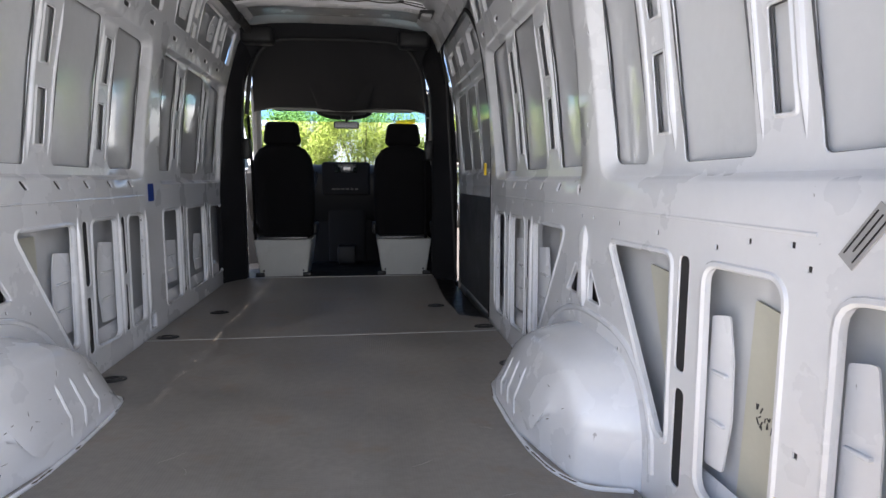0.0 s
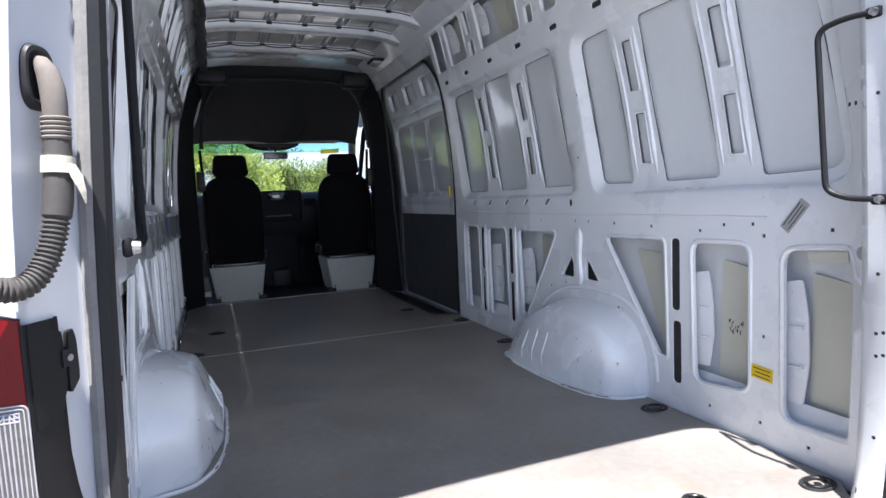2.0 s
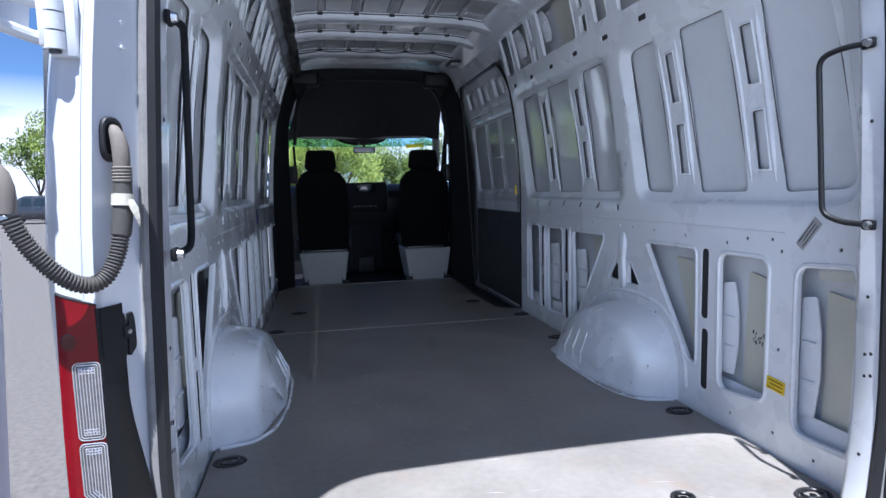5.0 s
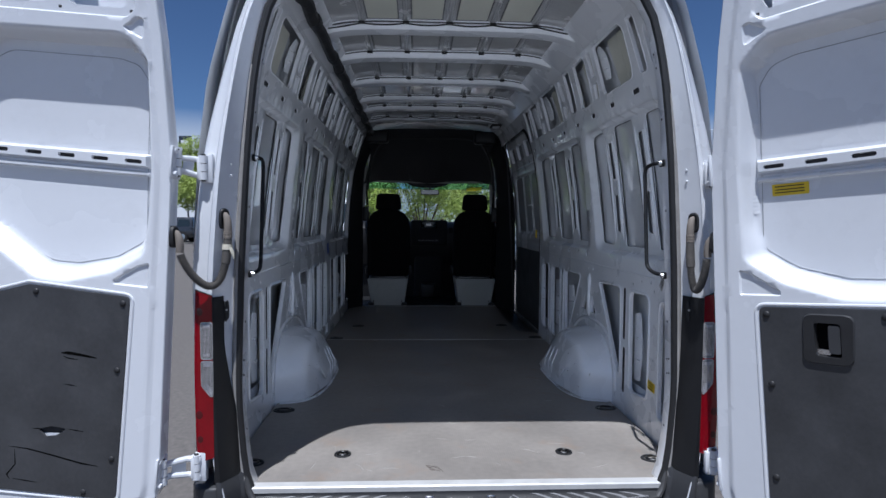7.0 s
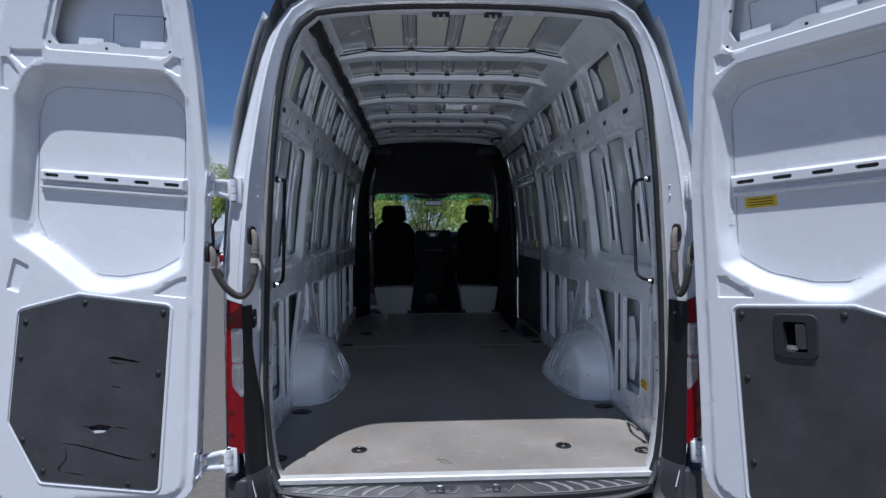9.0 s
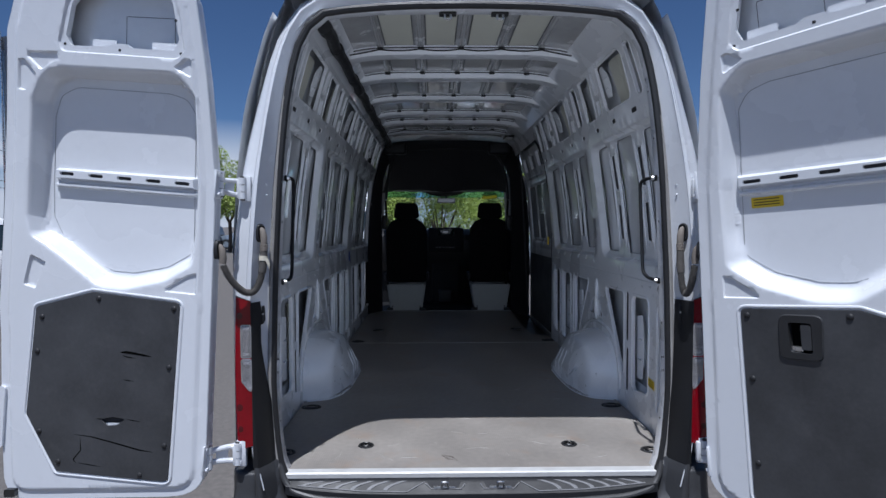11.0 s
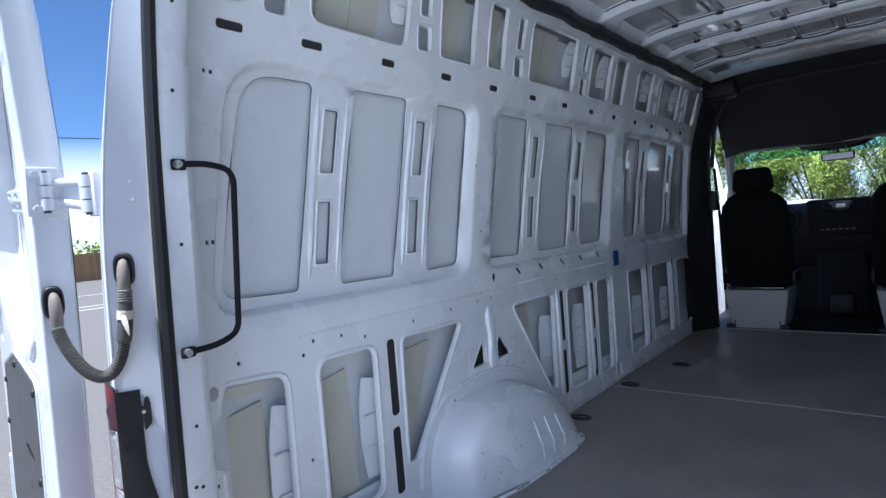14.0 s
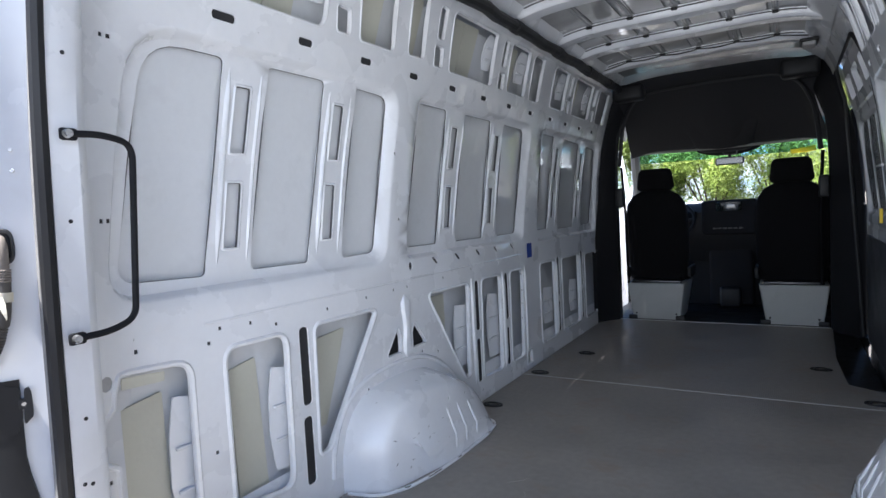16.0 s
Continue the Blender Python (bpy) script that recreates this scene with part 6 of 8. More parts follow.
part("inner_panel", bm, PAINT_IN, door_3, "white pressed door inner panel", 40)
for y0, y1 in ((2.975, 3.27), (3.335, 3.62), (3.685, 4.04)):
    bm = bmesh.new()
    slab(bm, rounded([(y0, 0.875), (y1 - 0.03, 0.875), (y1, 1.415), (y0 + 0.03, 1.415)], 0.03), on_slide, 0.0135, 0.017)
    part("skin_panel", bm, SKIN, door_3, "glossy bare skin panel")
bm = bmesh.new()
slab(bm, rect(2.93, 1.54, 4.07, 1.75, 0.02), on_slide, 0.045, 0.05)
part("backing", bm, SKIN, door_3, "grey skin behind the upper openings")
bm = bmesh.new()
box(bm, (0.935, 3.34, 1.12), (0.952, 3.62, 1.135), 0.003)
part("cross_bar", bm, PAINT_IN, door_3)
bm = bmesh.new()
slab(bm, rounded([(2.915, 0.0), (4.06, 0.0), (4.10, 0.10), (4.10, 0.700), (2.915, 0.700)], 0.02), on_slide, -0.006, 0.003)
part("lower_panel", bm, HARDBOARD, door_3, "black lower door panel")
bm = bmesh.new()
sweep(bm, [on_slide(p[0], p[1], -0.022) for p in bend([(2.862, 0.0, 0), (2.845, 0.5, 0), (2.835, 1.1, 0), (2.85, 1.64, 0), (2.98, 1.79, 0), (4.03, 1.795, 0), (4.15, 1.68, 0), (4.16, 0.0, 0)], 0.1)], 0.011, 8)
part("door_seal", bm, SEAL, door_3, "black rubber door seal")
# white jamb behind the side wall's end, and strip over the door
bm = bmesh.new()
zs = [-0.02 + 1.92 * k / 16 for k in range(17)]
loft(bm, [[Vector((half_width(min(z, 1.9)) + dx, y, z)) for z in zs] for y, dx in ((2.795, 0.0), (2.83, 0.012), (2.845, 0.03), (2.862, 0.06))], closed=False)
loft(bm, [[Vector((half_width(z) + dx, y, z)) for z in (1.78, 1.83, 1.90)] for y, dx in ((2.80, 0.004), (3.4, 0.004), (4.16, 0.004))], closed=False)
bmesh.ops.recalc_face_normals(bm, faces=bm.faces[:])
part("jamb", bm, PAINT_IN, door_3, "white door jamb")
bm = bmesh.new()
box(bm, (0.872, 2.835, 0.83), (0.886, 2.847, 0.90), 0.002)
part("jamb_tag", bm, YELLOW, door_3, "small yellow tag")
# step well beside the floor notch
bm = bmesh.new()
box(bm, (0.70, 2.86, -0.26), (0.99, 4.20, -0.22), 0.01)
box(bm, (0.715, 2.90, -0.24), (0.735, 4.20, -0.02), 0.004)
part("step_well", bm, PLASTIC, door_3, "black plastic step well")

# ---- partition trim between load space and cab ----
for s in (-1, 1):
    trim = thing("pillar_trim", "matt black plastic trim over the cab pillar", "trim", "pillar trims", at=(s * 0.85, 4.3, 0))
    bm = bmesh.new()
    loops = []
    for z in (-0.02, 0.3, 0.7, 1.0, 1.25, 1.4, 1.55, 1.7, 1.82, 1.92):
        edge_x = 0.762 if s < 0 else 0.752
        inx = edge_x if z < 1.3 else edge_x - 0.045 * (z - 1.3) / 0.6
        if z > 1.5:
            inx -= 0.18 * ((z - 1.5) / 0.42) ** 2
        w = half_width(min(z, 1.9)) + 0.03
        y0 = 4.20 if s < 0 and z < 0.75 else 4.30 if s < 0 else 4.20
        loops.append([Vector((s * x - s * 0.85, y - 4.3, z)) for x, y in ((w, y0), (w - 0.035, y0 - 0.008), (inx + 0.06, 4.31), (inx, 4.37), (inx, 4.46), (inx + 0.05, 4.50), (w + 0.03, 4.52))])
    loft(bm, loops, closed=False)
    bmesh.ops.recalc_face_normals(bm, faces=bm.faces[:])
    part("cover", bm, DARKTRIM, trim)
    bm = bmesh.new()
    sweep(bm, bend([(s * 0.715 - s * 0.85, 0.10, 1.30), (s * 0.70 - s * 0.85, 0.12, 0.9), (s * 0.70 - s * 0.85, 0.15, 0.3)], 0.05), 0.012, 6)
    part("seat_belt", bm, FABRIC, trim, "black seat belt webbing")
    bm = bmesh.new()
    box(bm, (s * 0.72 - s * 0.85 - 0.035, 0.0, 0.96), (s * 0.72 - s * 0.85 + 0.03, 0.10, 1.12), 0.015)
    part("belt_guide", bm, PLASTIC, trim, "black belt guide")

headliner = thing("headliner", "charcoal moulded headliner and overhead shelf above the cab", "headliner", at=(0, 4.6, 1.9))
bm = bmesh.new()
loops = []
for y, top, side_z, half in ((4.12, 1.955, 1.90, 0.70), (4.16, 1.915, 1.86, 0.69), (4.24, 1.895, 1.80, 0.68), (4.30, 1.885, 1.74, 0.66), (4.55, 1.80, 1.62, 0.70), (4.9, 1.66, 1.52, 0.76), (5.15, 1.545, 1.46, 0.80), (5.24, 1.49, 1.43, 0.82), (5.30, 1.478, 1.43, 0.83), (5.42, 1.50, 1.45, 0.84), (5.60, 1.56, 1.50, 0.85)):
    lp = []
    for k in range(25):
        u = -1 + 2 * k / 24
        x = u * half
        z = top - (top - side_z) * abs(u) ** 4
        if y > 4.5 and abs(x) < 0.20:
            z -= 0.045 * (1 - (abs(x) / 0.20) ** 4) * min(1, (y - 4.5) / 0.4)
        lp.append(Vector((x, y - 4.6, z - 1.9)))
    loops.append(lp)
loft(bm, loops, closed=False)
bmesh.ops.recalc_face_normals(bm, faces=bm.faces[:])
part("shell", bm, HEADLINER, headliner, smooth=50)
bm = bmesh.new()
pts = [(-0.70, 4.20, 1.30), (-0.665, 4.205, 1.62), (-0.58, 4.21, 1.80), (-0.44, 4.215, 1.872), (0, 4.22, 1.885), (0.44, 4.215, 1.872), (0.58, 4.21, 1.80), (0.665, 4.205, 1.62), (0.70, 4.20, 1.30)]
sweep(bm, bend([Vector(p) - Vector((0, 4.6 - 0.07, 1.9)) for p in pts], 0.08), 0.016, 8)
part("frame_bead", bm, PLASTIC, headliner, "black moulded edge bead")
for s in (-1, 1):
    bm = bmesh.new()
    box(bm, (s * 0.58 - 0.12, -0.50, -0.10), (s * 0.58 + 0.12, -0.36, 0.03), 0.03, 3)
    part("corner_pad", bm, PLASTIC, headliner, "black corner pad")
bm = bmesh.new()
sweep(bm, [Vector((x, 0.635 + 0.02, -0.430 - 0.02 * (1 - abs(x)))) for x in (-0.8, -0.4, -0.15, 0.15, 0.4, 0.8)], 0.012, 8)
part("front_lip", bm, PALETRIM, headliner, "pale grey header trim")
bm = bmesh.new()
loops = []
for y, z, half, deep in ((4.86, 1.668, 0.31, 0.008), (5.00, 1.598, 0.285, 0.022), (5.15, 1.520, 0.255, 0.040), (5.28, 1.462, 0.235, 0.050), (5.40, 1.448, 0.220, 0.048), (5.46, 1.456, 0.205, 0.040), (5.50, 1.478, 0.18, 0.02)):
    loops.append([Vector((half * math.copysign(abs(math.cos(a)) ** 0.6, math.cos(a)), y - 4.6, z - 1.9 + 0.02 - deep * abs(math.sin(a)) ** 0.6)) for a in [math.pi * k / 16 for k in range(17)]])
loft(bm, loops, closed=False)
bmesh.ops.recalc_face_normals(bm, faces=bm.faces[:])
console = part("overhead_console", bm, HEADLINER, headliner, "moulded overhead console tapering to the windscreen", 60)
bm = bmesh.new()
sweep(bm, [Vector((0.09 * math.cos(a), 0.80 + 0.035 * math.sin(a), -0.466)) for a in [2 * math.pi * k / 20 for k in range(21)]], 0.006, 6, closed_ends=False)
part("lamp_rim", bm, PLASTIC, console, "oval rim of the cab lamp")


# ---- cab seats ----
def seat(x, y):
    """A cab bucket seat on a light box base, seen from behind."""
    st = thing("cab_seat", "black fabric cab seat with headrest on a light grey box base", "seat", "cab seats", at=(x, y, 0))
    bm = bmesh.new()
    loops = []
    for z, w, t, back in ((0.32, 0.20, 0.11, -0.02), (0.36, 0.225, 0.13, -0.03), (0.50, 0.248, 0.14, -0.01), (0.70, 0.253, 0.14, 0.02), (0.88, 0.250, 0.13, 0.05), (0.98, 0.234, 0.12, 0.065), (1.05, 0.185, 0.10, 0.075), (1.085, 0.12, 0.07, 0.08), (1.09, 0.05, 0.03, 0.085)):
        lp = []
        for k in range(20):
            a = 2 * math.pi * k / 20
            cx, sy = math.cos(a), math.sin(a)
            lp.append(Vector((math.copysign(abs(cx) ** 0.55, cx) * w, 0.17 - back * 0.6 + math.copysign(abs(sy) ** 0.6, sy) * t * 0.8, z)))
        loops.append(lp)
    loft(bm, loops, cap=True)
    bmesh.ops.recalc_face_normals(bm, faces=bm.faces[:])
    part("backrest", bm, FABRIC, st, smooth=60)
    bm = bmesh.new()
    box(bm, (-0.13, 0.07, 0.45), (0.13, 0.075, 0.92), 0.002)
    part("back_panel", bm, FABRIC, st)
    bm = bmesh.new()
    box(bm, (-0.150, 0.08, 1.085), (0.150, 0.19, 1.275), 0.040, 4)
    for v in bm.verts:
        v.co.x *= 1.0 - 0.9 * max(0.0, v.co.z - 1.13)
    part("headrest", bm, FABRIC, st)
    for dx in (-0.075, 0.075):
        bm = bmesh.new()
        cyl(bm, (dx, 0.135, 1.05), (dx, 0.135, 1.14), 0.007)
        part("headrest_post", bm, STEEL, st, "bright steel post")
    bm = bmesh.new()
    box(bm, (-0.235, 0.10, 0.315), (0.235, 0.66, 0.44), 0.05, 3)
    part("cushion", bm, FABRIC, st)
    bm = bmesh.new()
    loops = []
    for z, w, y0, y1 in ((0.0, 0.185, 0.0, 0.42), (0.02, 0.19, -0.004, 0.43), (0.28, 0.228, -0.02, 0.46), (0.305, 0.230, -0.02, 0.46), (0.308, 0.222, -0.012, 0.45)):
        lp = rounded([(-w, y0), (w, y0), (w, y1), (-w, y1)], 0.018, 3)
        loops.append([Vector((p[0], p[1], z)) for p in lp])
    loft(bm, loops, cap=True)
    bmesh.ops.recalc_face_normals(bm, faces=bm.faces[:])
    base = part("base_box", bm, BEIGE, st, "light grey painted steel seat box")
    for dx in (-0.19, 0.19):
        bm = bmesh.new()
        box(bm, (dx - 0.035, -0.02, -0.005), (dx + 0.035, 0.05, 0.035), 0.008)
        part("foot_bracket", bm, SEAL, st, "black foot bracket")
    for dx in (-0.16, 0.16):
        bm = bmesh.new()
        cyl(bm, (dx, -0.003, 0.05), (dx, -0.010, 0.05), 0.008, n=8)
        part("bolt", bm, SEAL, base)
    bm = bmesh.new()
    box(bm, (-0.20, 0.0, 0.308), (0.20, 0.40, 0.33), 0.006)
    part("slide_rail", bm, DARKSTEEL, st)
    for dx in (-0.25, 0.25):
        bm = bmesh.new()
        box(bm, (dx - 0.015, 0.12, 0.34), (dx + 0.015, 0.42, 0.43), 0.01)
        part("side_cover", bm, PLASTIC, st, "black plastic side cover")
    return st


seat(-0.480, 4.45)
seat(0.520, 4.45)

# ---- dashboard, wheel, mirror ----
dash = thing("dashboard", "black plastic dashboard with a centre stack and small screen", "dashboard", at=(0, 5.8, 0))
bm = bmesh.new()
loops = []
for x in [-0.95 + 1.9 * k / 20 for k in range(21)]:
    loops.append([Vector((x, y - 5.8, z)) for y, z in ((5.62, 0.38), (5.50, 0.55), (5.46, 0.72), (5.48, 0.86), (5.56, 0.93), (5.70, 0.955), (6.15, 0.93), (6.25, 0.80))])
loft(bm, loops, closed=False)
bmesh.ops.recalc_face_normals(bm, faces=bm.faces[:])
part("top_pad", bm, PLASTIC, dash)
bm = bmesh.new()
box(bm, (-0.18, -0.26, -0.05), (0.20, -0.12, 0.66), 0.03, 3)
box(bm, (-0.23, -0.36, 0.64), (0.25, -0.08, 0.975), 0.03, 3)
part("centre_console", bm, DARKTRIM, dash)
bm = bmesh.new()
box(bm, (-1.0, -0.14, -0.10), (1.0, -0.10, 0.90), 0.01)
part("bulkhead", bm, DARKTRIM, dash, "black bulkhead lining")
bm = bmesh.new()
box(bm, (-0.10, -0.372, 0.87), (0.12, -0.358, 0.955), 0.004)
part("screen", bm, DARKGLASS, dash, "small dark screen")
bm = bmesh.new()
for k in range(6):
    box(bm, (-0.13 + k * 0.045, -0.375, 0.70), (-0.10 + k * 0.045, -0.355, 0.715), 0.003)
part("button_row", bm, DARKSTEEL, dash, "row of silver buttons")
for s in (-1, 1):
    bm = bmesh.new()
    box(bm, (s * 0.33 - 0.06, -0.335, 0.80), (s * 0.33 + 0.06, -0.30, 0.88), 0.01)
    part("air_vent", bm, DARKTRIM, dash)
bm = bmesh.new()
box(bm, (-0.09, -0.34, -0.06), (0.10, -0.20, 0.14), 0.03, 3)
part("tunnel_bin", bm, PLASTIC, dash, "black storage bin")
wheel = thing("steering_wheel", "black steering wheel ahead of the driver's seat", "steering wheel", at=(-0.47, 5.36, 0.80))
bm = bmesh.new()
ring = [Vector((0.19 * math.cos(a), 0.19 * math.sin(a) * 0.45, 0.19 * math.sin(a) * 0.88)) for a in [2 * math.pi * k / 28 for k in range(29)]]
sweep(bm, ring, 0.015, 8, closed_ends=False)
part("rim", bm, PLASTIC, wheel)
bm = bmesh.new()
box(bm, (-0.08, -0.03, -0.06), (0.08, 0.05, 0.06), 0.02, 3)
box(bm, (-0.18, 0.0, -0.015), (0.18, 0.02, 0.015), 0.006)
cyl(bm, (0, 0.02, 0), (0, 0.22, -0.12), 0.035)
part("hub", bm, PLASTIC, wheel)
mirror = thing("rear_view_mirror", "small black interior mirror below the headliner", "mirror", at=(0.02, 5.56, 1.345))
bm = bmesh.new()
box(bm, (-0.125, -0.02, -0.035), (0.125, 0.02, 0.035), 0.016, 3)
cyl(bm, (0, 0.0, 0.02), (0, 0.06, 0.11), 0.012)
part("housing", bm, PLASTIC, mirror)
bm = bmesh.new()
box(bm, (-0.112, -0.0235, -0.027), (0.112, -0.021, 0.027), 0.001, 1)
part("mirror_glass", bm, DARKGLASS, mirror, "dark mirror glass")
bm = bmesh.new()
box(bm, (-0.06, 0.02, 0.06), (0.06, 0.14, 0.15), 0.02)
part("sensor_pod", bm, PLASTIC, mirror, "black sensor pod")
for s in (-1, 1):
    v = thing("sun_visor", "dark folded sun visor above the windscreen", "sun visor", "sun visors", at=(s * 0.45, 5.46, 1.485))
    bm = bmesh.new()
    box(bm, (-0.22, -0.07, -0.014), (0.22, 0.09, 0.010), 0.008)
    part("flap", bm, DARKTRIM, v)

# ---- windscreen and cab openings ----
window_1 = tagged(new("window_1"), "wide van windscreen with a blue shade band", "window", kind="structure")


def screen(u, v, d=0.0):
    """u across -1..1, v up 0..1."""
    half = 0.93 - 0.10 * v
    return Vector((u * half, 6.10 - 0.58 * v - 0.10 * u * u + d, 0.93 + 0.72 * v))


for name, v0, v1, m_, lab in (("pane", 0.0, 0.64, GLASS, "clear windscreen pane"), ("shade_band", 0.64, 1.0, BAND, "blue tinted shade band")):
    bm = bmesh.new()
    rows = [[screen(-1 + 2 * k / 16, v0 + (v1 - v0) * j / 4) for k in range(17)] for j in range(5)]
    loft(bm, rows, closed=False)
    ob = part(name, bm, m_, window_1, lab)
    ob.visible_shadow = False
for s in (-1, 1):
    bm = bmesh.new()
    sweep(bm, [screen(s * 1.0, v, 0.0) for v in (-0.05, 0.25, 0.5, 0.75, 1.02)], 0.045, 8)
    part("windscreen_pillar", bm, PALETRIM, window_1, "pale grey windscreen pillar trim")
bm = bmesh.new()
rows = []
for k in range(17):
    u = -0.36 + 0.72 * k / 16
    low_v = 0.80 - 0.135 * max(0.0, 1 - (u / 0.36) ** 2) ** 0.5
    rows.append([screen(u, v, -0.006) for v in (low_v, 0.9, 1.0)])
loft(bm, rows, closed=False)
part("black_border", bm, PLASTIC, window_1, "black printed border round the mirror mount")
# yellow dealer sticker inside the top corner
bm = bmesh.new()
vs = [screen(u, v, -0.012) for u, v in ((0.60, 0.610), (0.83, 0.625), (0.83, 0.685), (0.60, 0.660))]
bm.faces.new([bm.verts.new(p) for p in vs])
r = bmesh.ops.extrude_face_region(bm, geom=bm.faces[:])
for q in [e for e in r["geom"] if isinstance(e, bmesh.types.BMVert)]:
    q.co.y -= 0.003
bmesh.ops.recalc_face_normals(bm, faces=bm.faces[:])
tag = tagged(new("window_sticker"), "yellow strip sticker inside the windscreen", "sticker")
part("strip", bm, YELLOWFILM, tag)

# ---- fittings on the walls ----
for s in (-1, 1):
    g = thing("grab_handle", "dark metal grab handle bolted beside the rear door", "grab handle", "grab handles", at=(s * 0.76, 0.0, 1.0))
    bm = bmesh.new()
    top, bot = Vector((s * 0.752, 0.006, 1.197)), Vector((s * 0.766, -0.006, 0.777))
    pts = [top, top + Vector((-s * 0.012, 0.06, 0.003)), Vector((s * (0.755 if s < 0 else 0.735), 0.146 if s < 0 else 0.130, 1.188)), Vector((s * (0.762 if s < 0 else 0.745), 0.124 if s < 0 else 0.110, 0.800)), bot + Vector((-s * 0.012, 0.07, 0.004)), bot]
    sweep(bm, [p - g.location for p in bend(pts, 0.045)], 0.0072, 10)
    part("bar", bm, DARKTRIM if s < 0 else PLASTIC, g)
    for p in (top, bot):
        bm = bmesh.new()
        box(bm, tuple(p - g.location - Vector((0.006, 0.012, 0.0125))), tuple(p - g.location + Vector((0.006, 0.022, 0.0125))), 0.005)
        part("foot", bm, DARKTRIM, g)
        bm = bmesh.new()
        c = p - g.location + Vector((-s * 0.006, 0, 0))
        cyl(bm, c, c + Vector((-s * 0.010, 0, 0)), 0.010, 0.008, 10)
        part("bolt", bm, STEEL, g, "steel bolt")

for k, (x, y, big) in enumerate(((-0.465, 0.25, 0), (0.465, 0.25, 0), (0.822, 0.172, 1), (-0.822, 0.172, 1), (0.833, 0.812, 1), (-0.833, 0.812, 1), (0.83, 1.99, 1), (-0.82, 1.98, 1), (0.84, 2.64, 1), (-0.81, 2.61, 1), (0.64, 3.19, 1), (-0.685, 3.148, 1))):
    ringt = thing("lashing_ring", "steel lashing ring in a black recessed floor cup", "lashing ring", "floor lashing rings", at=(x, y, 0.001))
    r = 0.036 if big else 0.028
    bm = bmesh.new()
    prof = [(r + 0.008, 0.0), (r + 0.006, 0.004), (r, 0.0045), (r - 0.004, 0.001), (r * 0.75, -0.010), (0.004, -0.012)]
    loft(bm, [[Vector((q * math.cos(a) * (1.25 if big else 1), q * math.sin(a) * (0.9 if big else 1), z)) for a in [2 * math.pi * j / 24 for j in range(24)]] for q, z in prof])
    bmesh.ops.recalc_face_normals(bm, faces=bm.faces[:])
    part("cup", bm, SEAL, ringt, "black plastic cup")
    bm = bmesh.new()
    rr = r * 0.72
    sweep(bm, [Vector((rr * math.cos(a) * (1.25 if big else 1), rr * math.sin(a) * 0.9, 0.004)) for a in [2 * math.pi * j / 20 for j in range(21)]], 0.0045, 7, closed_ends=False)
    part("ring", bm, DARKSTEEL, ringt, "steel ring")
    bm = bmesh.new()
    cyl(bm, (0, 0, -0.012), (0, 0, 0.001), 0.012, 0.010, 12)
    part("screw", bm, DARKSTEEL, ringt, "steel screw")

conduit = thing("cable_conduit", "thick black cable conduit taped along the roof rail", "conduit", at=(-0.64, 2.0, 1.93))
bm = bmesh.new()
pts = []
for k in range(33):
    y = 0.30 + 3.85 * k / 32
    pts.append(Vector((-0.640 + 0.006 * math.sin(k * 1.7), y - 2.0, 1.893 + 0.004 * math.sin(k * 2.3))) - Vector((-0.64, 0, 1.93)))
sweep(bm, pts, 0.029, 10)
part("tube", bm, SEAL, conduit)
for y in (0.30, 0.62, 1.22, 1.50, 2.1, 2.7, 3.3, 3.8):
    bm = bmesh.new()
    cyl(bm, (0.0, y - 2.03, -0.037), (0.0, y - 1.97, -0.037), 0.034, n=12)
    part("clip", bm, SEAL, conduit, "black band clip")
for n, y in (("a", 0.915), ("b", 3.630)):
    wire = thing("roof_wire", "thin black wire draped along a roof rib", "wire", "roof wires", at=(0, y, 1.94))
    bm = bmesh.new()
    pts = [Vector((-0.62 + 1.24 * k / 60, -0.008, roof_z(-0.62 + 1.24 * k / 60) - 1.94 - 0.010 - 0.010 * abs(math.sin((-0.62 + 1.24 * k / 60) * math.pi / 0.226)))) for k in range(61)]
    sweep(bm, pts, 0.004, 6)
    part("strand", bm, SEAL, wire)

for s in (-1, 1):
    plug = thing("hole_plug", "round grey rubber plug in the side wall", "plug", "wall plugs", at=(s * 0.89, 0.112, 0.634))
    bm = bmesh.new()
    slab(bm, [(0.112 + 0.0175 * math.cos(a), 0.634 + 0.0175 * math.sin(a)) for a in [k * math.pi / 10 for k in range(20)]], lambda y, z, d: on_wall(s)(y, z, d) - plug.location, 0.002, 0.010)
    part("cap", bm, GREYTAG, plug)

lamp = thing("roof_lamp", "small grey interior lamp above the sliding door", "lamp", at=(0.62, 3.62, 1.90))
bm = bmesh.new()
box(bm, (-0.035, -0.07, -0.02), (0.035, 0.07, 0.015), 0.012, 3)
part("housing", bm, GREYTAG, lamp)
bm = bmesh.new()
box(bm, (-0.05, -0.09, 0.0), (0.05, 0.09, 0.02), 0.01)
part("seat_plate", bm, SEAL, lamp)


